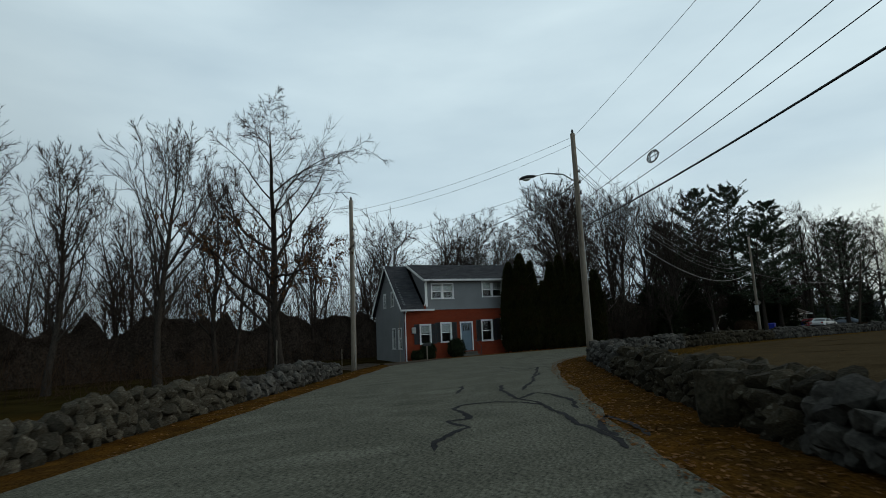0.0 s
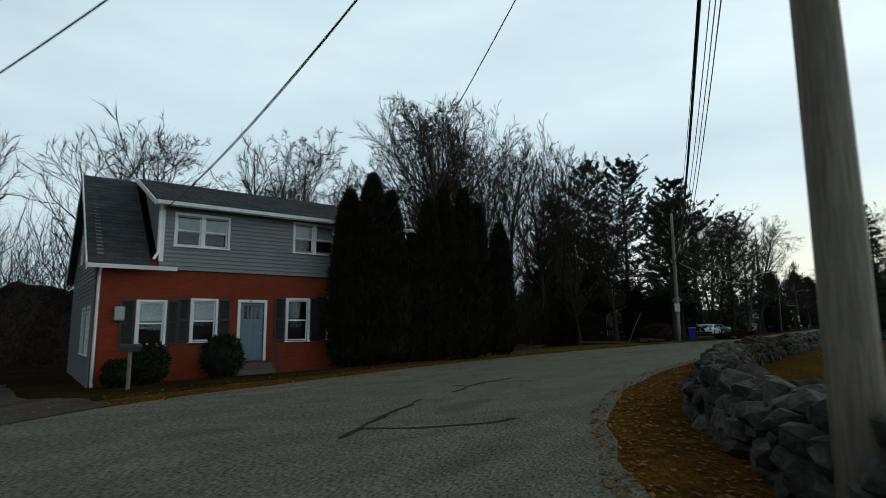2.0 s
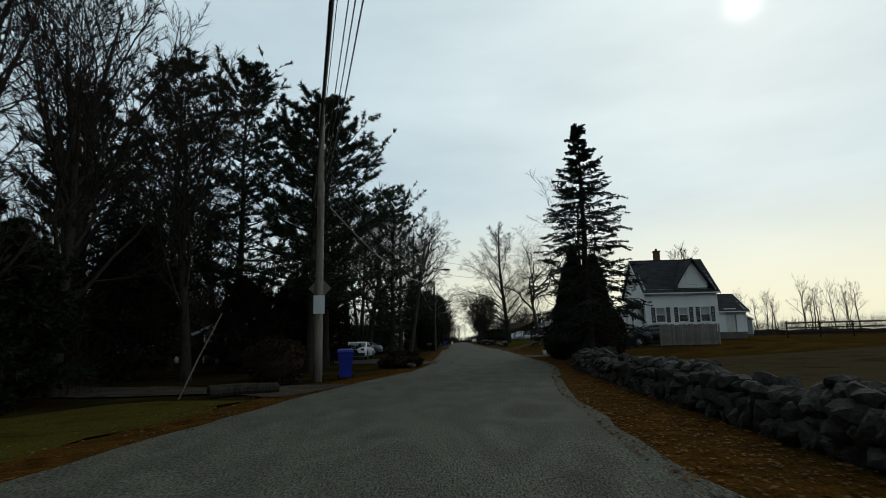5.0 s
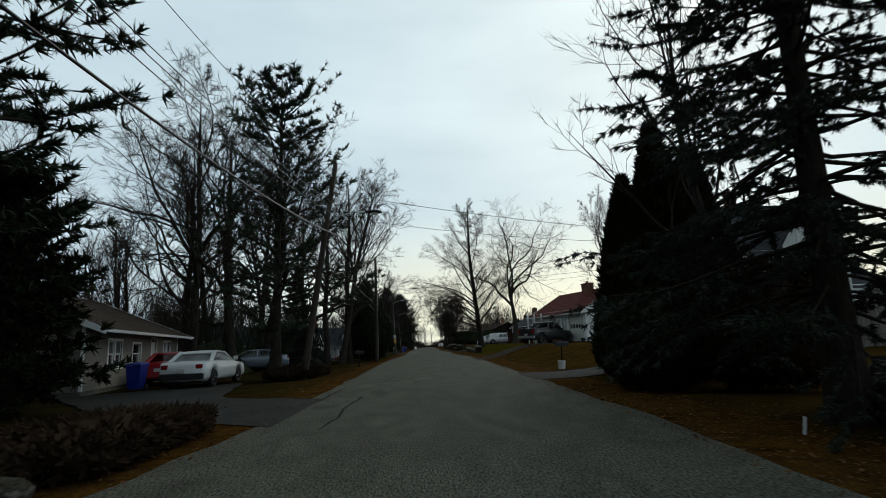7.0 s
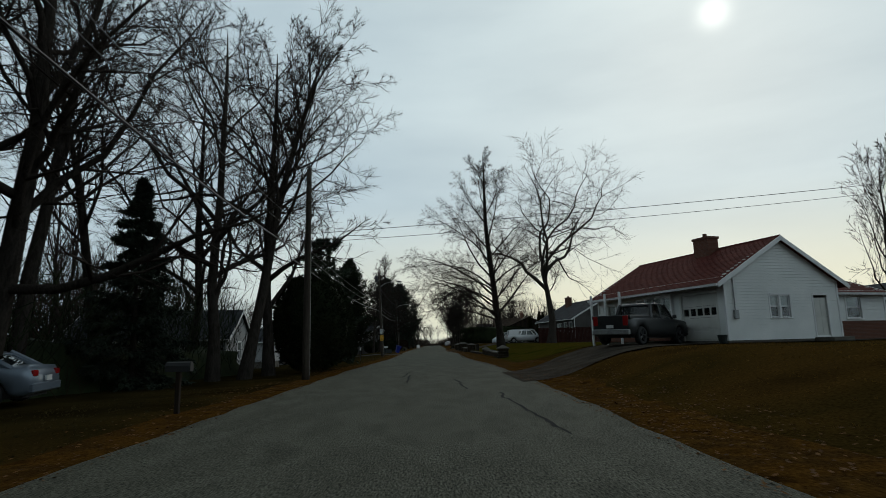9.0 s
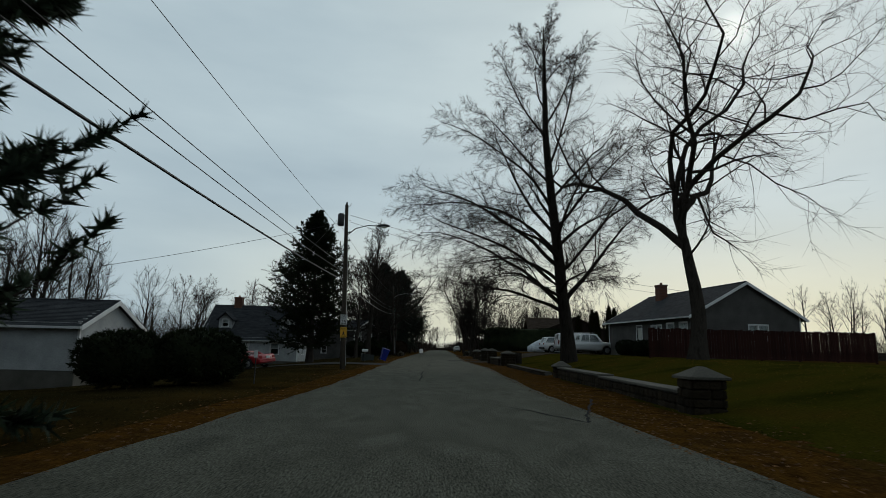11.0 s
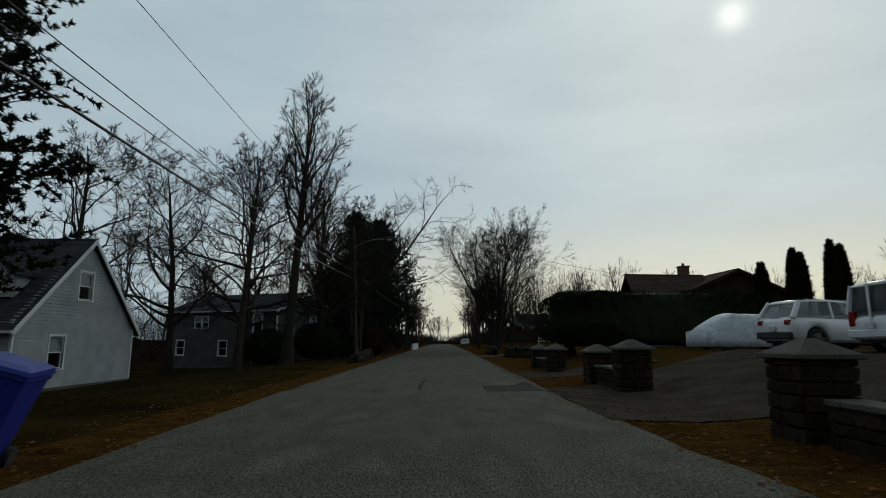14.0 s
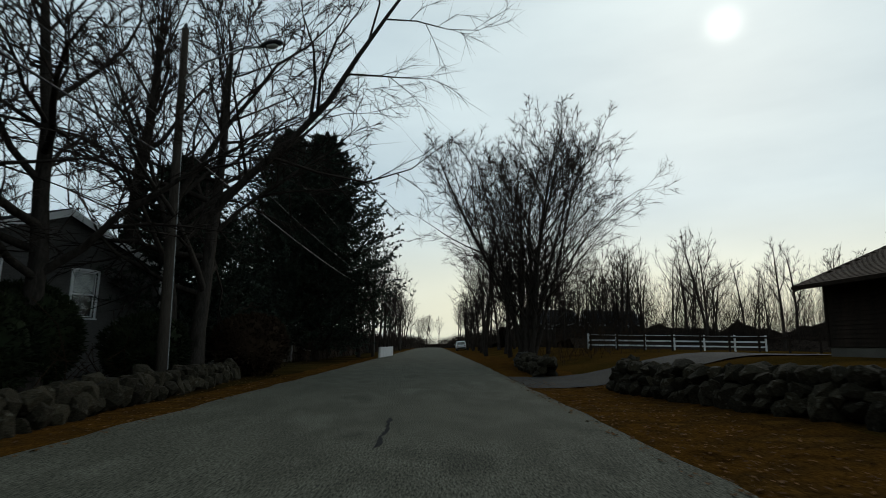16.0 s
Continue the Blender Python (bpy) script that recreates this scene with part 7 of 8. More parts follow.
def board_fence(x0, y0, x1, y1, height, label, mat, width=0.14, gap=0.012, group="fences", rails=True):
    L = math.hypot(x1 - x0, y1 - y0)
    t = thing("board_fence", x0, y0, h(x0, y0), math.degrees(math.atan2(y1 - y0, x1 - x0)), label, "fence", group)
    rng = np.random.default_rng(int(L * 10))
    n = int(L / (width + gap))
    me = Shape().box(0, -0.012, 0.04, width, 0.012, 1.0, 0.004).mesh("board", mat)
    for i in range(n):
        ob = new("board", me)
        ob.parent = t
        ob.matrix_basis = Matrix.Translation((i * (width + gap), rng.normal(0, 0.004), 0)) @ Matrix.Diagonal((1, 1, height * rng.uniform(0.97, 1.02), 1))
    k = int(L / 2.4) + 1
    for i in range(k + 1):
        part("post", Shape().box(min(L, L * i / k) - 0.05, 0.05, -0.3, min(L, L * i / k) + 0.05, 0.15, height, 0.01), mat, t)
    for z in (0.35, height - 0.3):
        part("rail", Shape().box(0, 0.014, z, L, 0.05, z + 0.09), mat, t)
    return t


def rail_fence(x0, y0, x1, y1, height, label, mat, rails=3, every=2.4):
    L = math.hypot(x1 - x0, y1 - y0)
    t = thing("rail_fence", x0, y0, h(x0, y0), math.degrees(math.atan2(y1 - y0, x1 - x0)), label, "fence", "fences")
    k = max(1, int(L / every))
    for i in range(k + 1):
        part("post", Shape().box(L * i / k - 0.06, -0.06, -0.3, L * i / k + 0.06, 0.06, height + 0.1, 0.01), mat, t)
    for r in range(rails):
        z = height * (r + 0.9) / rails
        for i in range(k):
            part("rail", Shape().box(L * i / k + 0.06, -0.025, z - 0.06, L * (i + 1) / k - 0.06, 0.025, z + 0.06, 0.006), mat, t)
    return t


board_fence(13.4, 86.5, 17.6, 86.0, 1.6, "weathered grey board fence beside the farmhouse drive", FENCE_GREY)
rail_fence(26.0, 92.0, 62.0, 84.0, 1.25, "dark rail fence along the field", WOOD_DARK)
vehicle("parked_car", 10.6, 88.0, 170, CAR_BLACK, "sedan", "black sedan parked beside the farmhouse")
vehicle("parked_car", 13.6, 89.5, 175, CAR_BLACK, "coupe", "dark car parked beside the farmhouse")
far_red = house("barn", 66.0, 78.0, 0.9, 10, 9.0, 8.0, 4.5, 7.0, "distant grey barn beyond the field", SIDING_BLUE, SHINGLE_BROWN, category="barn")

# ---- left verge by the first pole of the street ----
bin_t = thing("wheeled_bin", -6.15, 64.8, h(-6.15, 64.8), 12, "blue plastic wheeled bin beside the pole", "bin", "bins")


def wheeled_bin(t, mat, lid):
    s = Shape().loft([[(-a, -b, z), (a, -b, z), (a, b, z), (-a, b, z)] for a, b, z in ((0.21, 0.24, 0.06), (0.28, 0.33, 0.92), (0.30, 0.35, 0.94), (0.30, 0.35, 0.98))])
    part("body", s, mat, t)
    part("lid", Shape().loft([[(-0.31, -0.37, 0.99), (0.31, -0.37, 0.99), (0.31, 0.36, 0.99), (-0.31, 0.36, 0.99)], [(-0.30, -0.34, 1.03), (0.30, -0.34, 1.03), (0.30, 0.34, 1.06), (-0.30, 0.34, 1.06)], [(-0.2, -0.2, 1.06), (0.2, -0.2, 1.06), (0.2, 0.25, 1.09), (-0.2, 0.25, 1.09)]]), lid, t)
    for sx in (-0.26, 0.26):
        part("wheel", Shape().tube([(sx - 0.03, 0.27, 0.11), (sx + 0.03, 0.27, 0.11)], 0.11, 12), TYRE, t)
    part("handle", Shape().tube([(-0.25, 0.36, 0.97), (-0.25, 0.44, 0.99), (0.25, 0.44, 0.99), (0.25, 0.36, 0.97)], 0.016, 6), lid, t)


wheeled_bin(bin_t, BIN_BLUE, BIN_BLUE)
sign = thing("roadside_sign", -6.8, 63.42, h(-6.8, 63.4) + 2.35, 0, "blank white sign board fixed to the utility pole", "sign", "signs")
part("plate", Shape().box(-0.2, -0.175, 0.0, 0.2, -0.165, 0.65, 0.004), SIGN_WHITE, sign)
part("fixing_bolt", Shape().tube([(0, -0.185, 0.55), (0, 0.05, 0.55)], 0.012, 6), METAL, sign)
sign = thing("warning_sign", -6.9, 63.6, h(-6.9, 63.6) + 3.3, 0, "faded diamond warning sign seen on the pole", "sign", "signs")
part("plate", Shape().prism([(-0.42, 0), (0, -0.42), (0.42, 0), (0, 0.42)], "y", 0.165, 0.175), FENCE_GREY, sign)
part("fixing_bolt", Shape().tube([(0, -0.02, 0), (0, 0.185, 0)], 0.012, 6), METAL, sign)
stk = thing("leaning_stake", -9.2, 58.2, h(-9.2, 58.2) - 0.1, 0, "thin pale stake leaning in the grass", "stake")
part("stick", Shape().tube([(0, 0, 0), (0.45, 0.15, 1.15), (0.95, 0.3, 2.3)], [0.022, 0.02, 0.016], 7), POLE_WOOD, stk)
leafy_bush(-8.0, 62.6, 71, 1.8, 1.6, 1.5, "low brown twiggy bush beside the pole", TWIG_WARM)
leafy_bush(-9.0, 65.5, 72, 2.2, 2.0, 1.4, "low brown bush on the verge", TWIG_WARM)
lg = thing("fallen_log", -7.6, 58.6, h(-7.6, 58.6), 35, "dark log lying beside the road", "log")
part("log", Shape().tube([(-0.9, 0, 0.14), (0, 0.05, 0.16), (0.9, 0, 0.14)], [0.17, 0.16, 0.14], 10), BARK, lg)
vehicle("parked_car", -21.5, 78.5, 20, CAR_WHITE, "sedan", "white car parked under the trees")
# thin stakes and posts by the left wall
for x, y, hh in ((-5.6, 17.6, 2.3), (-2.5, 9.6, 2.1), (-3.2, 12.9, 1.1)):
    t_ = thing("marker_post", x, y, h(x, y), 0, "thin pale marker post in the brush", "post", "marker posts")
    part("rod", Shape().tube([(0, 0, -0.2), (0.02, 0, hh)], 0.016, 6), POLE_WOOD, t_)
mb = thing("mailbox", -11.2, 23.4, h(-11.2, 23.4), 145, "black mailbox on a post before the brick house", "mailbox")


def mailbox(t, mat, hh=1.0, post=None):
    part("post", Shape().box(-0.045, -0.045, -0.3, 0.045, 0.045, hh, 0.008), post or POLE_WOOD, t)
    sec = [(-0.085, 0), (0.085, 0), (0.085, 0.12), (0.06, 0.18), (0, 0.205), (-0.06, 0.18), (-0.085, 0.12)]
    part("box", Shape().prism([(a, hh + b) for a, b in sec], "y", -0.25, 0.25), mat, t)
    part("flag", Shape().box(0.087, -0.05, hh + 0.06, 0.095, 0.12, hh + 0.1), LIGHT_RED, t)
    part("door", Shape().prism([(a * 0.96, hh + 0.004 + b * 0.96) for a, b in sec], "y", -0.262, -0.25), mat, t)


mailbox(mb, BLACK_TRIM)
shed = house("shed", -34.0, -4.0, -1.0, 78, 7.5, 4.0, 2.0, 2.9, "low dark shed behind the stone wall", WOOD_DARK, SHINGLE, trim=WOOD_DARK, category="shed")

# ---- second stretch, left ----
house("house", -12.9, 86.6, -0.3, 101, 14.0, 8.0, 2.9, 4.6, "low beige ranch house with a porch behind parked cars", SIDING_DULL, SHINGLE_BROWN,
      [("front", "double", 2.5, 1.1, 1.6, 1.1), ("front", "dark", 5.6, 1.2, 1.2, 0.9), ("front", "door", 8.6, 0.35, 0.9, 2.0), ("front", "double", 10.9, 1.1, 1.5, 1.15)], over=0.8)
vehicle("parked_car", -10.2, 91.0, 90, CAR_WHITE, "coupe", "white muscle coupe parked on the driveway", rim=RIM_DARK)
vehicle("parked_car", -12.6, 94.0, 92, CAR_RED, "sedan", "dark red car parked beside the coupe", rim=RIM_DARK)
vehicle("parked_car", -12.8, 106.0, 192, CAR_GREY, "sedan", "grey-blue sedan parked on the grass")
p9 = thing("mailbox", -4.9, 102.3, h(-4.9, 102.3), 90, "small dark mailbox on a leaning post", "mailbox", "mailboxes")
mailbox(p9, BLACK_TRIM, 0.85, WOOD_DARK)
bin2 = thing("wheeled_bin", -12.1, 88.9, h(-12.1, 88.9), 0, "blue plastic bin beside the house drive", "bin", "bins")
wheeled_bin(bin2, BIN_BLUE, BIN_BLUE)
house("shed", -21.0, 147.2, -0.5, 0, 4.6, 5.0, 2.5, 3.7, "small white clapboard shed beside clipped bushes", SIDING_CAPE, SHINGLE, category="shed")
house("house", -25.0, 129.0, -0.5, 5, 11.0, 7.0, 2.6, 4.6, "small pale house behind the roadside trees", SIDING_BLUE, SHINGLE, [("front", "window", 2.0, 1.0, 0.9, 1.2), ("front", "window", 7.0, 1.0, 0.9, 1.2), ("right", "window", 3.0, 1.0, 0.9, 1.2)])
leafy_bush(-4.9, 73.6, 73, 2.2, 4.4, 0.45, "low dark ground cover at the drive's edge", TWIG_WARM, square=3)
leafy_bush(-6.6, 93.0, 74, 2.4, 7.0, 0.5, "low brown ground cover under the trees", TWIG_WARM, square=3)
rk = thing("boulder", -4.2, 71.0, h(-4.2, 71.0), 0, "pale rock at the edge of the drive", "rock")
part("rock", STONES[2], None, rk, m=Matrix.Translation((0, 0, 0.13)) @ Matrix.Diagonal((0.5, 0.4, 0.34, 1)))
sk = thing("marker_post", 3.95, 72.9, h(3.95, 72.9), 0, "short white stake in the verge", "post", "marker posts")
part("rod", Shape().tube([(0, 0, -0.1), (0.05, 0, 0.22)], 0.02, 6), WHITE_PLASTIC, sk)

# ---- second stretch, right: white ranch house with a red roof ----
Lr, Wr = 10.4, 6.9
rh = house("house", 10.93, 125.9, 1.0, -74, Lr, Wr, 3.05, 5.05, "white clapboard ranch house with red-brown roof", SIDING_WHITE, SHINGLE_RED,
           [("right", "double", 2.6, 1.15, 1.2, 1.05), ("right", "door", 5.3, 0.2, 0.85, 2.0), ("front", "garage", Lr - 2.85, 0.1, 2.3, 2.25), ("front", "double", 1.0, 1.0, 1.7, 1.3)], base=0.12, over=0.55)
bw = [Lr - 6.3 + i * 0.72 for i in range(4)]
for u in bw:
    window(rh, Matrix.Translation((u, -0.14, 1.05)), 0.62, 1.35, blind=0)
part("bow_base", Shape().prism([(Lr - 6.5, 0.0), (Lr - 6.3, -0.22), (Lr - 3.6, -0.22), (Lr - 3.4, 0.0)], "z", 0.15, 1.0), BRICK_DARK, rh)
part("bow_head", Shape().prism([(Lr - 6.5, 0.0), (Lr - 6.3, -0.22), (Lr - 3.6, -0.22), (Lr - 3.4, 0.0)], "z", 2.45, 2.6), TRIM, rh)
part("porch_wall", Shape().box(0.2, -0.06, 0.12, Lr - 6.8, 0.0, 1.0), BRICK_DARK, rh, "dark brick wainscot")
for u in (0.2, 1.7, 3.2):
    part("porch_post", Shape().box(u, -0.75, -0.3, u + 0.11, -0.64, 3.0), TRIM, rh)
chimney(rh, Lr - 4.2, 3.1, 4.2, 5.75, 1.1, 0.7)
part("meter", Shape().box(Lr + 0.03, 0.35, 1.1, Lr + 0.16, 0.6, 1.5, 0.02), METAL, rh)
part("conduit", Shape().tube([(Lr + 0.06, 0.48, 1.5), (Lr + 0.06, 0.48, 3.0)], 0.025, 6), METAL, rh)
part("door_step", Shape().box(Lr, 5.1, -0.3, Lr + 1.0, 6.4, 0.18, 0.02), CONCRETE, rh)
wing = house("house_wing", 20.65, 118.5, 1.0, 16, 3.6, 5.0, 2.5, 3.4, "white side wing with brick base and red-brown roof", SIDING_WHITE, SHINGLE_RED, [("front", "window", 0.9, 1.1, 1.0, 1.1)], group="houses", category="house wing", base=0.12)
part("brick_base", Shape().box(0.08, -0.08, 0.0, 3.52, -0.03, 0.95), BRICK_DARK, wing)
bt = thing("planter", 13.3, 115.5, h(13.3, 115.5), 0, "dark pot beside the garage", "pot")
part("pot", Shape().tube([(0, 0, 0), (0, 0, 0.35), (0, 0, 0.4)], [0.15, 0.21, 0.22], 12), BIN_DARK, bt)
board_fence(26.2, 121.5, 36.0, 123.5, 1.7, "dark board fence beside the house", WOOD_DARK)
bin4 = thing("wheeled_bin", 26.0, 120.4, h(26.0, 120.4), 30, "blue plastic bin beside the dark fence", "bin", "bins")
wheeled_bin(bin4, BIN_BLUE, BIN_BLUE)
vehicle("pickup_truck", 10.35, 117.2, 42, CAR_BLACK, "pickup", "black pickup truck with rack on the driveway", rim=RIM_DARK)
strip("driveway_ranch", [(3.2, 108.6), (7.0, 111.9), (14.0, 113.9), (22.5, 116.6)], [(3.2, 114.4), (6.4, 118.6), (12.3, 121.0), (22.2, 118.4)], GRAVEL, 0.03, "pale worn driveway to the garage", "driveway", 4, 0.8, 0.05)
strip("driveway_farmhouse", [(2.9, 84.4), (7.5, 85.6), (15.0, 86.6)], [(2.9, 88.6), (7.5, 88.9), (15.0, 89.6)], PATCHED, 0.03, "dark asphalt driveway beside the evergreens", "driveway", 4, 0.8, 0.05)
strip("driveway_left", [(-3.2, 75.4), (-7.0, 78.0), (-13.5, 86.0)], [(-3.2, 80.4), (-6.2, 81.5), (-8.6, 91.0)], PATCHED, 0.03, "dark driveway with parked cars", "driveway", 4, 0.8, 0.05)
strip("lane_corner", [(-2.6, 15.0), (-7.0, 17.2), (-18.0, 19.5)], [(-5.2, 20.5), (-8.0, 20.6), (-18.0, 22.5)], GRAVEL, 0.03, "narrow gravel lane between pole and house", "lane", 4, 0.8, 0.06)
strip("driveway_woods", [(-6.2, 57.5), (-9.5, 59.5), (-20.0, 62.0)], [(-5.2, 61.2), (-9.5, 62.0), (-20.0, 66.0)], GRAVEL, 0.03, "gravel drive under the pines", "driveway", 4, 0.8, 0.06)
m8 = thing("mailbox", 5.2, 90.3, h(5.2, 90.3), 100, "black mailbox on a leaning post in a white bucket", "mailbox", "mailboxes")
part("post", Shape().tube([(0, 0, 0.05), (-0.12, 0, 1.0)], 0.03, 7), WOOD_DARK, m8)
part("bucket", Shape().tube([(0, 0, 0), (0, 0, 0.34), (0, 0, 0.36)], [0.14, 0.17, 0.18], 14), WHITE_PLASTIC, m8, "white plastic bucket")
part("box", Shape().prism([(a - 0.14, 0.98 + b) for a, b in ((-0.1, 0), (0.1, 0), (0.1, 0.13), (0.06, 0.2), (-0.06, 0.2), (-0.1, 0.13))], "y", -0.28, 0.28), BLACK_TRIM, m8)
lw = house("house", 40.0, 150.0, 1.0, -90, 10.0, 8.0, 3.0, 5.0, "distant low house beyond the lawns", SIDING_BLUE, SHINGLE)

# ---- third stretch, right ----
pillar(5.65, 133.7, 0.7, 0.75, "square stone pillar at the near end of the garden wall", seed=9)
masonry_wall(((5.6, 134.1), (5.6, 140.5)), 0.42, 0.42, "low mortared stone wall with a flat concrete cap", 1)
masonry_wall(((5.6, 140.5), (5.6, 147.0)), 0.42, 0.42, "low mortared stone wall with a flat concrete cap", 2)
pillar(5.6, 147.4, 0.6, 0.5, "square stone pillar ending the garden wall", seed=1)
masonry_wall(((5.4, 149.5), (5.2, 163.0)), 0.22, 0.42, "low stone wall under drifted leaves", 3, False)
pillar(5.3, 165.0, 0.95, 0.9, "stone pillar beside a wooden gate", seed=2)
board_fence(6.3, 164.6, 6.0, 167.0, 0.85, "brown vertical board gate beside the pillar", POLE_DARK)
masonry_wall(((4.9, 165.7), (4.75, 171.6)), 0.55, 0.42, "stone wall with flat cap before the parked cars", 4)
for i, (x, y, hh) in enumerate(((4.75, 172.2, 1.1), (4.7, 179.2, 1.1), (4.65, 182.2, 0.95), (4.6, 188.4, 0.95), (4.6, 192.2, 0.9))):
    pillar(x, y, 0.74 if i < 2 else 0.7, hh, "square stone gate pillar with a pale pyramid cap", seed=5 + i)
masonry_wall(((4.7, 179.8), (4.65, 181.7)), 0.55, 0.4, "short stone wall between two pillars", 5)
masonry_wall(((4.6, 188.9), (4.6, 191.7)), 0.5, 0.4, "short stone wall between two pillars", 6)
strip("driveway_cars", [(2.6, 174.0), (6.5, 173.6), (17.5, 173.6)], [(2.6, 180.2), (6.5, 183.0), (17.5, 190.5)], GRAVEL, 0.03, "worn driveway between the stone pillars", "driveway", 6, 0.8, 0.06)
strip("driveway_hedge", [(2.8, 184.8), (8.0, 185.6)], [(2.8, 188.9), (8.0, 189.5)], GRAVEL, 0.026, "worn drive entrance between pillars", "driveway", 4, 0.8, 0.06)
strip("lawn_right", [(5.1, 124.0), (5.1, 140.0), (5.3, 160.0), (5.3, 172.5)], [(20, 124.0), (20, 140.0), (18, 160.0), (18, 172.5)], LAWN_MAT, 0.01, "dull green lawn under bare trees", "lawn", 14, 1.2)
vehicle("pickup_truck", 14.3, 176.6, 4, CAR_WHITE, "pickup", "white crew-cab pickup truck on the driveway")
vehicle("van", 15.2, 181.0, 2, CAR_WHITE, "van", "white panel van with roof rack on the driveway")
vehicle("suv", 13.6, 184.4, 8, CAR_WHITE, "suv", "white compact SUV parked beside the van")
cv = thing("covered_car", 13.0, 188.9, h(13.0, 188.9), 5, "car under a silvery fitted cover", "covered car", "parked vehicles")
rings = []
rc = np.random.default_rng(9)
for xx in np.linspace(-2.3, 2.3, 15):
    zt = np.interp(xx, [-2.3, -1.9, -1.0, 0.5, 1.3, 2.3], [0.7, 1.05, 1.5, 1.5, 1.05, 0.75])
    hw = 0.95 * (1 - 0.12 * (abs(xx) / 2.3) ** 4)
    ring = [(-hw * 1.02, 0.12), (-hw * 1.02, 0.4), (-hw, 0.75), (-hw * 0.85, zt - 0.15), (-hw * 0.6, zt), (0, zt + 0.03)]
    ring = ring + [(-a, b) for a, b in reversed(ring[:-1])]
    rings.append([(xx, a + rc.normal(0, 0.015), b + rc.normal(0, 0.015)) for a, b in ring])
part("cover", Shape().loft(rings), TARP, cv, smooth=True)
for sx in (-1.4, 1.4):
    for sy in (-0.78, 0.78):
        part("tyre", Shape().tube([(sx, sy - 0.1, 0.31), (sx, sy + 0.1, 0.31)], 0.31, 16), TYRE, cv)
h3 = house("house", 16.5, 176.0, 1.2, -82, 14.0, 8.6, 3.1, 5.5, "grey ranch house with dark roof and chimney", SIDING_SHADE, SHINGLE,
           [("right", "double", 4.4, 1.1, 1.5, 1.2), ("front", "window", 12.2, 1.0, 1.0, 1.4), ("front", "window", 10.4, 1.0, 1.0, 1.4), ("front", "double", 8.0, 1.0, 1.6, 1.3), ("front", "door", 5.5, 0.35, 0.9, 2.0)], over=0.5)
chimney(h3, 3.8, 3.4, 4.4, 6.3, 0.9, 0.7)
for i, yy in enumerate((164.5, 167.5, 170.5)):
    leafy_bush(16.3 + (170.5 - yy) * 0.14, yy, 80 + i, 1.6, 2.4, 1.3, "dark foundation shrub before the ranch house", square=2.3)
board_fence(12.4, 154.6, 25.0, 153.6, 1.75, "dark red-brown board fence across the lawn", material("red-brown fence boards", [(0.030, 0.012, 0.010), (0.05, 0.02, 0.016)], 2, 0.9, 0.4, 30, stretch=(1, 1, 0.15), vary=0.2))
conifer(33.5, 190.0, 301, "spruce", 8.5, 0.16, 2.0, 0.1, "small spruce behind the ranch roof")
for i, (x, y, hh) in enumerate(((18.8, 197.4, 4.9), (20.6, 197.2, 5.7), (21.3, 197.6, 5.5), (22.9, 197.2, 6.2), (23.7, 197.5, 6.0))):
    arborvitae(x, y, 90 + i, hh, 0.45, "slender dark arborvitae behind the roofs")
bh = house("house", 13.3, 213.2, 0.95, -88, 12.5, 11.0, 2.75, 5.1, "dark brown house with brown roof behind the hedge", WOOD_DARK, SHINGLE_BROWN,
           [("front", "window", 3.0, 1.1, 1.0, 1.1), ("left", "window", 4.0, 1.1, 1.0, 1.1)], trim=WOOD_DARK, over=0.9)
part("cross_gable", wall_shape(4.0, 2.7, 3.0, [], False, None, 8.5), WOOD_DARK, bh, m=Matrix.Translation((0, -0.4, 0)))
part("cross_gable_roof", gable_roof(5.0, 4.2, 2.8, 4.9, 0.4, x0=0), SHINGLE_BROWN, bh, m=pose(12.6, -1.0, 0, 0, 0, 90))
chimney(bh, 5.0, 5.5, 4.8, 6.3, 0.8, 0.6)
stone_wall(7, [(7.0, 196.4), (6.4, 201.0), (5.8, 206.0), (5.2, 209.6), (5.8, 211.0)], 0.66, 0.8, "dark overgrown fieldstone wall beside the road", True, 260, 0.42, (4.6, 203))
stone_wall(8, [(4.6, 216.5), (4.8, 222.0), (5.4, 228.0)], 0.6, 0.8, "fieldstone wall beyond the side drive", True, 150, 0.42, (4.6, 217))
strip("driveway_far", [(2.9, 210.8), (6.0, 211.4), (16.0, 215.5)], [(3.0, 216.4), (6.0, 216.4), (16.0, 219.5)], PATCHED, 0.03, "dark side drive through the stone wall", "driveway", 4, 0.8, 0.05)
rail_fence(10.8, 232.5, 24.0, 229.0, 1.05, "dark post fence across the paddock", WOOD_DARK, 1, 1.7)
rail_fence(13.0, 241.0, 26.0, 238.0, 1.15, "white rail fence across the paddock", TRIM, 3, 2.0)
wf = house("house", 17.5, 292.0, 1.0, 4, 8.5, 9.0, 4.2, 6.6, "distant white gabled house behind the paddock", SIDING_WHITE, SHINGLE, [("front", "window", 1.5, 1.0, 0.9, 1.3), ("left", "window", 3.0, 1.0, 0.9, 1.3)])
house("house", 31.0, 304.0, 1.0, 0, 10.0, 8.0, 4.6, 7.4, "distant grey-blue gabled house behind the paddock", SIDING_GREY, SHINGLE, [("front", "window", 2.0, 1.2, 1.0, 1.3), ("front", "window", 6.0, 1.2, 1.0, 1.3)])

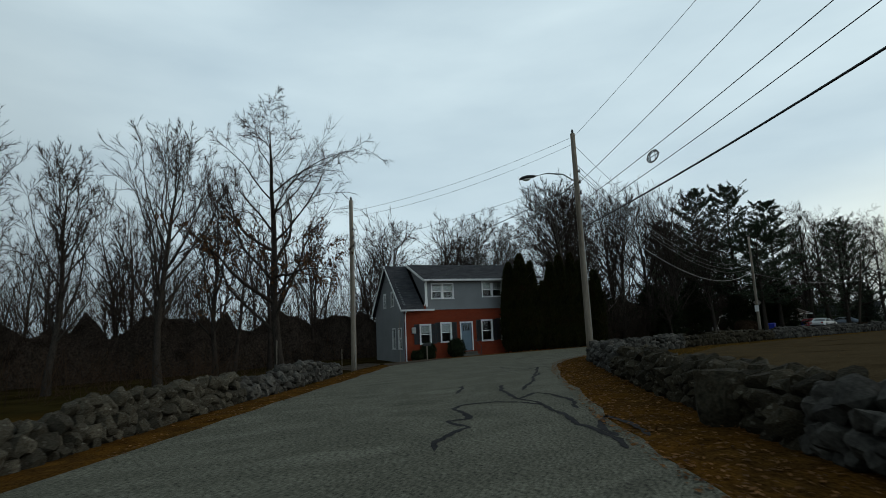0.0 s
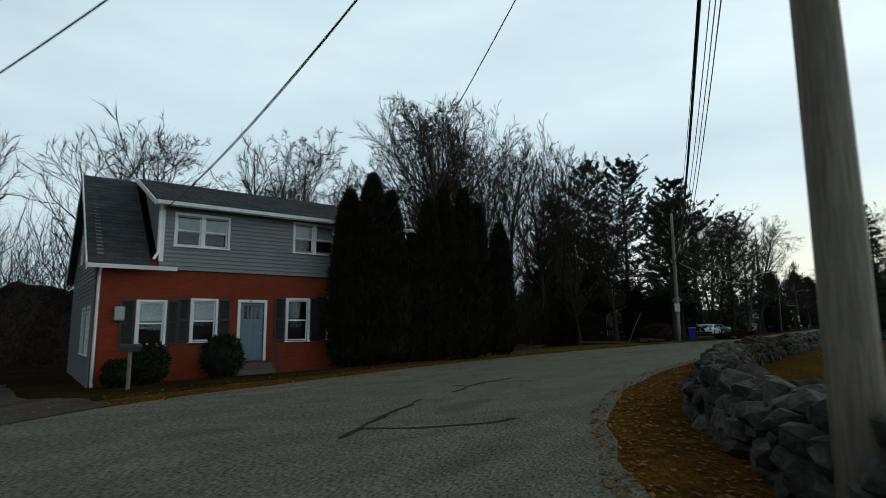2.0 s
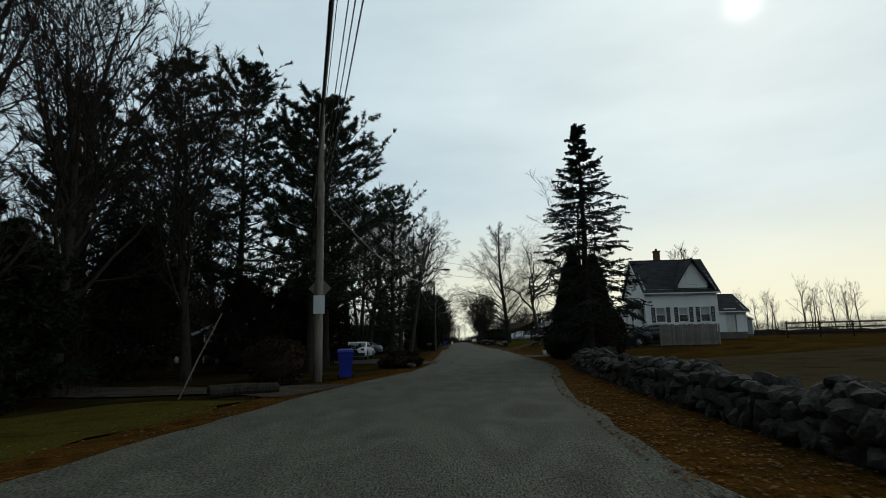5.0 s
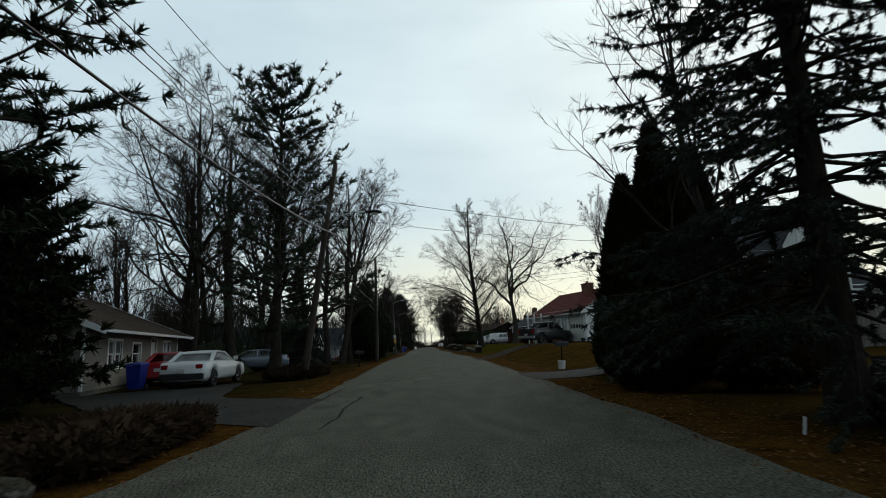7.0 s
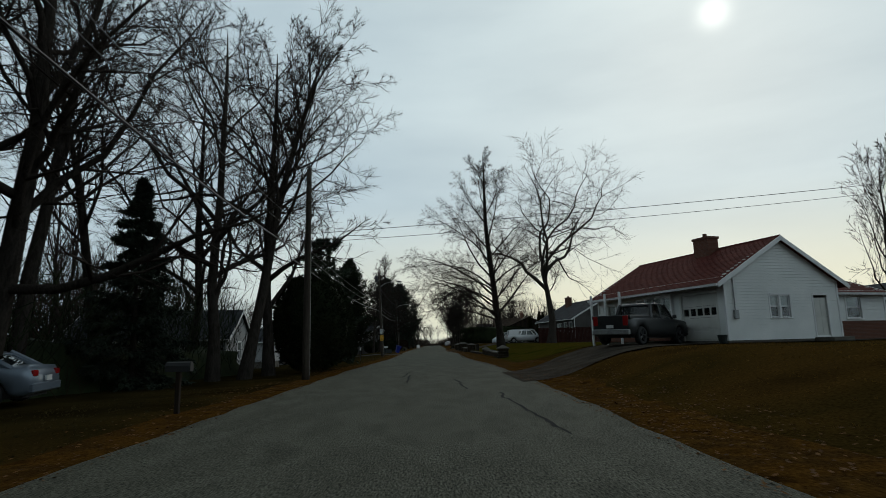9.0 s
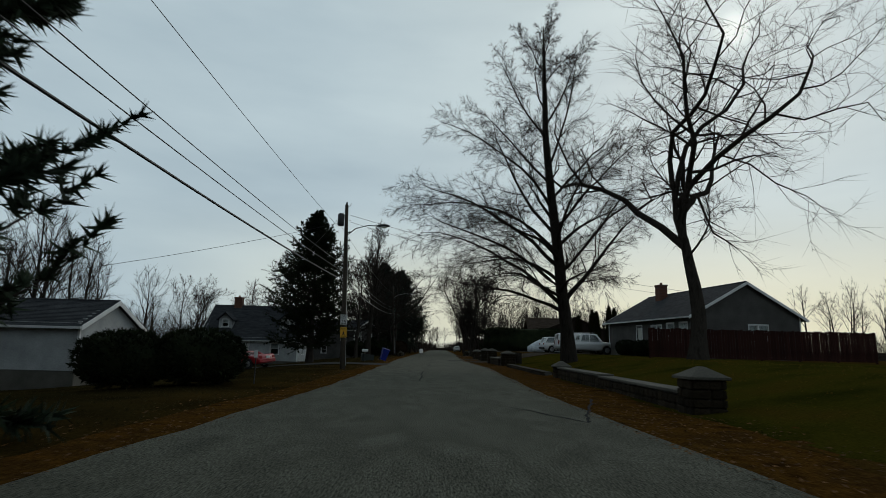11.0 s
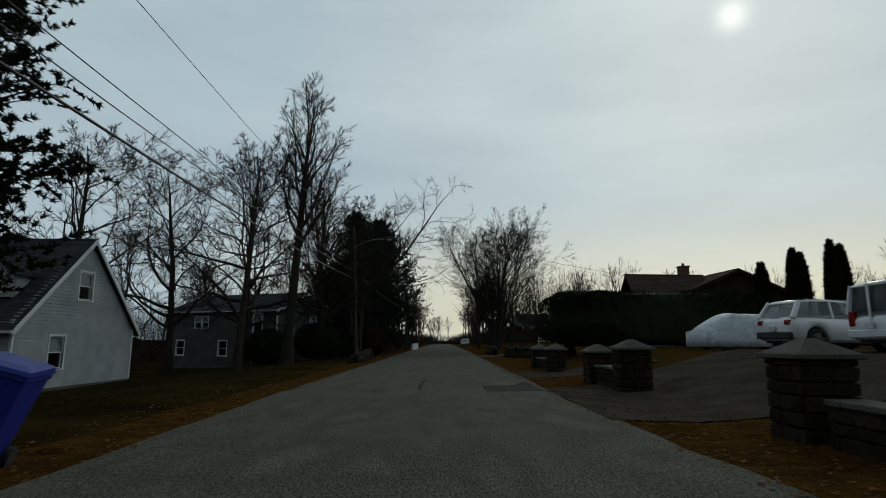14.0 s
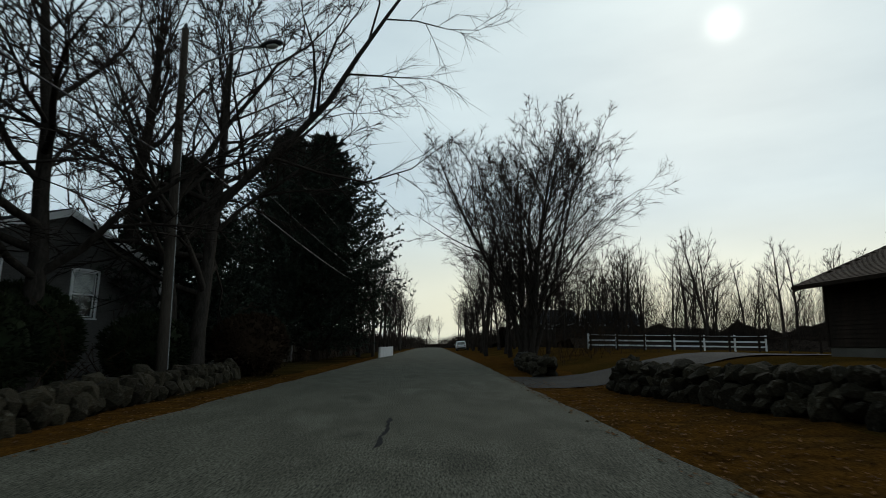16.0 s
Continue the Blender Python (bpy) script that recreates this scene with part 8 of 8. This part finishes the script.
# ---- third stretch, left ----
cape = house("house", -27.0, 185.3, -1.0, 0, 11.0, 8.0, 2.9, 6.7, "white cape house with grey roof and a dormer", SIDING_CAPE, SHINGLE,
             [("front", "double", 1.4, 1.1, 1.4, 1.2), ("front", "door", 4.6, 0.35, 0.9, 2.0), ("front", "window", 8.0, 1.1, 0.9, 1.2), ("right", "window", 2.0, 1.1, 0.9, 1.3), ("right", "window", 3.5, 4.0, 0.9, 1.2)])
for u in (1.6, 8.6):
    part("dormer_wall", wall_shape(1.5, 3.9, 5.0, [(u + 0.4, 4.1, 0.7, 0.8)], True, 5.6, u), SIDING_CAPE, cape, m=Matrix.Translation((0, 0.9, 0)))
    window(cape, Matrix.Translation((u + 0.4, 0.9, 4.1)), 0.7, 0.8)
    part("dormer_roof", gable_roof(2.4, 1.7, 5.0, 5.75, 0.12, x0=0), SHINGLE, cape, m=pose(u + 1.6, 0.75, 0, 0, 0, 90))
    for du in (0.0, 1.38):
        part("dormer_cheek", Shape().prism([(1.0, 3.8), (1.0, 5.0), (2.4, 5.0)], "x", u + du, u + du + 0.12), SIDING_CAPE, cape)
chimney(cape, 2.6, 4.0, 6.0, 7.7, 0.9, 0.7)
gar = house("garage", -31.1, 186.0, -1.0, 0, 4.0, 7.0, 2.4, 3.2, "small white garage with dark open door beside the cape house", SIDING_CAPE, SHINGLE, category="garage", trim=TRIM)
part("gable_front", wall_shape(4.0, 2.35, 2.4, [], True, 4.2), SIDING_CAPE, gar, m=Matrix.Translation((0, -0.1, 0)))
part("door_panel", Shape().box(0.5, -0.05, 0.0, 3.5, -0.03, 2.1), DARK_METAL, gar, "dark garage door")
for k in range(3):
    part("door_light", Shape().box(0.7, -0.07, 0.5 + 0.55 * k, 3.3, -0.052, 0.85 + 0.55 * k), SIDING_BLUE, gar)
vehicle("suv", -18.9, 161.4, 160, CAR_BLACK, "suv", "black SUV parked on the grass beside the coupe")
vehicle("sports_car", -13.6, 161.0, 156, CAR_RED, "sports", "red sports coupe parked on the side drive")
strip("driveway_cape", [(-3.6, 160.0), (-9.0, 162.6), (-28.0, 168.0)], [(-3.6, 164.2), (-9.0, 166.8), (-28.0, 176.0)], PATCHED, 0.03, "dark driveway to the cape house", "driveway", 5, 0.8, 0.05)
b1_ = thing("wheeled_bin", -4.85, 170.2, h(-4.85, 170.2), 18, "blue plastic wheeled bin leaning at the kerb", "bin", "bins")
wheeled_bin(b1_, BIN_BLUE, BIN_BLUE)
b1_.matrix_basis = pose(-4.85, 170.2, h(-4.85, 170.2) + 0.07, 0, 17, 18)
b2_ = thing("wheeled_bin", -5.5, 169.6, h(-5.5, 169.6) + 0.33, 0, "dark green bin lying on its side", "bin", "bins")
wheeled_bin(b2_, BIN_DARK, BIN_DARK)
b2_.matrix_basis = pose(-5.5, 169.6, h(-5.5, 169.6) + 0.34, 0, -90, 20)
m13 = thing("mailbox", -6.4, 170.4, h(-6.4, 170.4), 92, "white mailbox on a pale post", "mailbox", "mailboxes")
mailbox(m13, WHITE_PLASTIC, 0.8, POLE_WOOD)
sp = thing("marker_post", -6.1, 140.4, h(-6.1, 140.4), 0, "metal post with a small white tag", "post", "marker posts")
part("rod", Shape().tube([(0, 0, -0.2), (0, 0, 1.05)], 0.022, 6), DARK_METAL, sp)
part("tag", Shape().box(-0.06, -0.03, 0.85, 0.06, -0.024, 1.1), WHITE_PLASTIC, sp)
# signs on the pole: speed limit, and an amber warning plate below it
sg = thing("speed_limit_sign", -5.38, 153.0, h(-5.3, 152.9) + 2.42, 3, "white speed limit sign on the utility pole", "sign", "signs")
part("plate", Shape().box(-0.19, -0.19, 0, 0.19, -0.18, 0.56, 0.006), SIGN_WHITE, sg)
part("border", Shape().box(-0.178, -0.193, 0.010, 0.178, -0.191, 0.018).box(-0.178, -0.193, 0.542, 0.178, -0.191, 0.55).box(-0.178, -0.193, 0.018, -0.17, -0.191, 0.542).box(0.17, -0.193, 0.018, 0.178, -0.191, 0.542), SIGN_BLACK, sg)


def lettering(text, parent, x, y, z, size):
    c = bpy.data.curves.new("lettering", "FONT")
    c.body, c.size, c.align_x, c.extrude = text, size, "CENTER", 0.001
    c.materials.append(SIGN_BLACK)
    ob = new("lettering", c)
    ob.parent = parent
    ob.matrix_basis = pose(x, y, z, 90, 0, 0)
    return ob


lettering("SPEED", sg, 0, -0.193, 0.432, 0.116)
lettering("LIMIT", sg, 0, -0.193, 0.32, 0.116)
lettering("25", sg, 0, -0.193, 0.055, 0.32)
part("bolt", Shape().tube([(0, -0.2, 0.53), (0, 0.05, 0.53)], 0.012, 6), METAL, sg)
ag = thing("warning_sign", -5.35, 152.95, h(-5.3, 152.9) + 1.72, 3, "amber warning plate with dark print under the speed sign", "sign", "signs")
part("plate", Shape().box(-0.18, -0.19, 0, 0.18, -0.18, 0.56, 0.006), SIGN_YELLOW, ag)
lettering("REDUCE", ag, 0, -0.193, 0.465, 0.08)
lettering("SPEED", ag, 0, -0.193, 0.385, 0.08)
part("symbol", Shape().prism([(-0.02, 0.34), (0.04, 0.30), (0.02, 0.22), (0.09, 0.12), (0.05, 0.11), (-0.01, 0.18), (-0.06, 0.10), (-0.10, 0.11), (-0.03, 0.24)], "y", -0.193, -0.191), SIGN_BLACK, ag)
part("print_bar", Shape().box(-0.15, -0.193, 0.05, 0.15, -0.191, 0.09), SIGN_BLACK, ag)
part("bolt", Shape().tube([(0, -0.2, 0.53), (0, 0.05, 0.53)], 0.012, 6), METAL, ag)
two = house("house", -24.2, 214.0, -1.1, -24, 12.0, 7.5, 4.9, 6.4, "two-storey grey house behind roadside trees", SIDING_SHADE, SHINGLE,
            [("front", "double", 3.2, 3.4, 1.5, 0.9), ("front", "dark", 6.0, 1.1, 0.9, 1.2), ("front", "window", 9.6, 3.0, 0.9, 1.5), ("right", "window", 1.2, 3.0, 0.8, 1.5), ("right", "window", 4.2, 3.0, 0.8, 1.5), ("front", "dark", 1.2, 1.1, 0.9, 1.2)])
stone_wall(9, [(-5.3, 198.0), (-5.4, 203.2), (-5.9, 208.0), (-6.5, 213.5)], 0.42, 0.7, "low tumbled fieldstone wall under the trees", True, 220, 0.40, (-5.4, 203))
house("house", -22.0, 236.0, -0.6, 0, 12.0, 8.0, 3.2, 5.4, "dull house hidden behind dark pines", SIDING_DULL, SHINGLE_BROWN, [("right", "window", 3.0, 1.0, 0.9, 1.2), ("front", "window", 8.0, 1.0, 0.9, 1.2)])
board_fence(-4.1, 241.5, -3.7, 251.0, 0.9, "low white board fence beside the road", TRIM)
vehicle("parked_car", 5.6, 300.0, 90, CAR_WHITE, "suv", "white car parked far along the road")

# ---- marks and litter on the road ----
CRACKS = [
    [(14.77, 4.87), (14.4, 5.12), (14.14, 5.53), (13.88, 6.15), (13.39, 6.21), (13.06, 6.23), (13.15, 6.57), (12.6, 6.92), (12.1, 7.16), (11.85, 7.82), (12.0, 8.4), (12.49, 8.59), (13.02, 8.55)],
    [(16.35, 6.3), (15.92, 6.65), (15.48, 6.92), (14.77, 7.34), (13.59, 8.14), (12.76, 8.76), (12.06, 8.95), (10.46, 10.0), (9.61, 10.76)],
    [(15.81, 6.84), (14.98, 7.68), (14.71, 8.14), (15.33, 7.74), (15.84, 7.35), (16.1, 7.07)],
    [(13.84, 8.55), (12.81, 9.49), (11.99, 9.92), (11.52, 9.91), (12.06, 8.95)],
    [(10.13, 8.9), (8.74, 10.2)],
    [(10.88, 10.22), (9.61, 11.92), (7.67, 14.21)],
]
CRACKS_BEND = [
    [(5.87, 12.75), (5.79, 13.49), (6.09, 14.32), (5.98, 15.28), (5.76, 16.38), (5.79, 16.88)],
    [(5.68, 16.33), (6.72, 15.09), (7.67, 14.12), (8.26, 13.35)],
    [(4.16, 15.82), (5.33, 15.23), (5.98, 15.28)],
    [(3.81, 16.7), (4.59, 16.63), (5.04, 17.47)],
    [(-1.56, 25.02), (-1.6, 25.52), (-1.83, 26.01), (-1.93, 26.66), (-2.05, 27.15), (-1.71, 27.49), (-1.33, 27.99)],
    [(-2.5, 26.03), (-1.95, 26.17)],
    [(-2.05, 27.15), (-2.03, 27.77), (-2.12, 28.43)],
    [(-3.94, 41.88), (-3.92, 42.74), (-4.02, 44.32)],
    [(-3.79, 41.96), (-3.61, 43.14), (-3.44, 44.37), (-3.25, 46.4), (-2.74, 47.13), (-2.16, 47.49)],
    [(-3.38, 42.0), (-3.45, 43.15), (-3.43, 45.28)],
    [(-3.47, 43.25), (-2.8, 43.88), (-1.85, 44.56), (-1.56, 45.05)],
    [(-3.01, 44.28), (-2.69, 44.83), (-1.94, 45.16)],
    [(0.03, 20.64), (-0.5, 21.83), (-1.35, 23.95)],
    [(-0.22, 21.2), (0.26, 21.49), (0.85, 22.32), (1.04, 23.08)],
]
CRACKS_STREET = [
    [(2.05, 105.23), (2.12, 103.58), (2.2, 101.75), (2.26, 100.38), (2.25, 99.2), (2.25, 98.46)],
    [(-0.54, 109.13), (-0.61, 113.99)],
    [(1.54, 134.49), (2.92, 131.97), (4.17, 137.12)],
    [(1.92, 114.15), (2.89, 115.55), (3.26, 114.43)],
    [(1.09, 110.81), (1.29, 106.35)],
    [(-3.23, 79.33), (-3.23, 80.63), (-3.24, 82.16), (-3.19, 83.35)],
    [(-0.73, 143.3), (-0.81, 144.63), (-0.73, 146.08), (-0.79, 151.96)],
    [(-0.93, 145.92), (-0.69, 145.86)],
    [(-0.74, 159.46), (-0.71, 162.57), (-0.66, 165.13)],
    [(-0.78, 179.47), (-0.71, 181.18), (-0.71, 183.62)],
    [(-0.49, 201.44), (-0.48, 202.94), (-0.51, 204.15)],
    [(-1.55, 188.13), (-1.55, 189.46)],
    [(-2.28, 74.88), (-2.26, 77.08), (-2.29, 80.63)],
    [(-2.16, 86.23), (-2.09, 87.46), (-1.97, 89.55)],
    [(-0.89, 112.74), (-0.63, 117.14)],
]


def crack(line, width, seed):
    """A sealed crack: a wandering, uneven band of sealant just proud of the asphalt."""
    rng = np.random.default_rng(seed)
    p = np.array(line, float)
    seg = np.linalg.norm(np.diff(p, axis=0), axis=1)
    cum = np.concatenate([[0], np.cumsum(seg)])
    n = max(4, int(cum[-1] / 0.14))
    s = np.linspace(0, cum[-1], n)
    q = np.stack([np.interp(s, cum, p[:, 0]), np.interp(s, cum, p[:, 1])], 1)
    wob = np.cumsum(rng.normal(0, 0.02, (n, 2)), axis=0)
    wob -= np.linspace(0, 1, n)[:, None] * wob[-1]
    q = q + wob
    t = unit(np.gradient(q, axis=0))
    nr = np.stack([-t[:, 1], t[:, 0]], 1)
    w = (width * rng.uniform(0.5, 1.3, (n, 1)))
    w[0] *= 0.2
    w[-1] *= 0.2
    V = np.concatenate([np.concatenate([q + nr * w, np.full((n, 1), 0.026)], 1), np.concatenate([q - nr * w, np.full((n, 1), 0.026)], 1)])
    V[:, 2] += lie(V[:, 0], V[:, 1])
    F = [(i, i + 1, n + i + 1, n + i) for i in range(n - 1)]
    ob = new("sealed_crack", tri_mesh("sealed_crack", V, np.array(F)[:, ::-1], SEALANT))
    return tagged(ob, "dark sealed crack in the asphalt", "crack", "road cracks", "structure")


for k, group in enumerate((CRACKS, CRACKS_BEND, CRACKS_STREET)):
    for i, line in enumerate(group):
        crack(line, (0.05, 0.045, 0.035)[k], 500 + 40 * k + i)
patch = Shape().prism([(0.95, 179.3), (2.5, 179.6), (2.45, 182.9), (1.9, 181.3), (0.97, 181.2)], "z", 0.012, 0.026)
tagged(new("road_patch", patch.mesh("road_patch", PATCHED)), "darker rectangular asphalt patch", "road patch", kind="structure")


def leaf_litter(name, seed, edge, side, n, lo, hi, y0, y1, label):
    """Fallen leaves scattered on the verge, curled and tilted."""
    rng = np.random.default_rng(seed)
    y = rng.uniform(y0, y1, n)
    x = edge_x(edge, y) + side * (lo + (hi - lo) * rng.uniform(0, 1, n) ** 1.4)
    s = rng.uniform(0.018, 0.045, n)
    a = rng.uniform(0, 6.28, n)
    u = np.stack([np.cos(a), np.sin(a), rng.normal(0, 0.16, n)], 1) * s[:, None]
    v = np.stack([-np.sin(a), np.cos(a), rng.normal(0, 0.16, n)], 1) * (s * 0.6)[:, None]
    c = np.stack([x, y, lie(x, y) + 0.035], 1)
    V = np.stack([c - u, c - v, c + u, c + v], 1)
    ob = new(name, tri_mesh(name, V.reshape(-1, 3), np.arange(4 * n).reshape(n, 4), LITTER))
    return tagged(ob, label, "leaves", kind="stuff")


leaf_litter("leaf_litter_bend", 1, RIGHT_EDGE, 1, 14000, -0.25, 2.2, 3, 70, "brown leaves strewn along the wall's foot")
leaf_litter("leaf_litter_street", 2, RIGHT_EDGE, 1, 14000, -0.25, 2.4, 70, 215, "brown leaves strewn along the verge")
leaf_litter("leaf_litter_left", 3, LEFT_EDGE, -1, 9000, -0.2, 1.8, 2, 215, "brown leaves strewn along the left verge")


def grass_tufts(name, seed, boxes, n, label, mat):
    rng = np.random.default_rng(seed)
    parts_ = []
    tot = sum((b[2] - b[0]) * (b[3] - b[1]) for b in boxes)
    for x0, y0, x1, y1 in boxes:
        k = int(n * (x1 - x0) * (y1 - y0) / tot)
        x, y = rng.uniform(x0, x1, k), rng.uniform(y0, y1, k)
        off = (x < edge_x(LEFT_EDGE, y) - 0.5) | (x > edge_x(RIGHT_EDGE, y) + 0.6)
        x, y = x[off], y[off]
        at_ = np.stack([x, y, lie(x, y) - 0.02], 1)
        parts_.append(tufts(rng, at_, np.tile([0, 0, 1.0], (len(x), 1)), 0.075, 0.006, 5, 0.9))
    ob = new(name, tri_mesh(name, *join(parts_), mat))
    return tagged(ob, label, "grass", kind="stuff")


# left-hand blades: darker than DRY_GRASS, with the shade put into their colour
SHADED_GRASS = material("shaded grass blades", [(0.020, 0.018, 0.006), (0.045, 0.036, 0.012), (0.060, 0.042, 0.014)], 0.3, 0.9, 0, 30, fine=0, island=0.3)
DRY_GRASS = material("dry grass blades", [(0.10, 0.055, 0.010), (0.17, 0.094, 0.018), (0.12, 0.078, 0.017)], 0.3, 0.9, 0, 30, fine=0, island=0.3)
grass_tufts("grass_right", 4, [(4, 88, 16, 114), (5, 124, 14, 160), (3, 20, 22, 60)], 14000, "short dry grass on the lawns", DRY_GRASS)
grass_tufts("grass_left", 5, [(-9, 92, -3.5, 110), (-14, 125, -3.5, 160), (-12, 164, -4, 200), (-14, 38, -6.5, 58), (-2, -2, 12, 10)], 14000, "short dull grass beside the road", SHADED_GRASS)


# ---- a coil of spare cable hung on the wire over the bend ----
coil = thing("cable_coil", 10.2, 17.72, 6.95, -27, "black hoop of spare cable hung on the overhead wire", "cable coil")
ring = [(0.34 * math.cos(k * math.pi / 10), 0, 0.19 * math.sin(k * math.pi / 10)) for k in range(21)]
part("hoop", Shape().tube(ring, 0.022, 6, False), WIRE, coil)
part("hoop", Shape().tube([(0.86 * x, 0.03, 0.8 * z) for x, y, z in ring], 0.018, 6, False), WIRE, coil)
part("bar", Shape().tube([(-0.4, 0, 0.0), (0.4, 0, 0.0)], 0.016, 6), DARK_METAL, coil)
for sx in (-0.15, 0.15):
    part("strut", Shape().tube([(sx, 0, -0.17), (sx, 0, 0.17)], 0.012, 6), DARK_METAL, coil)
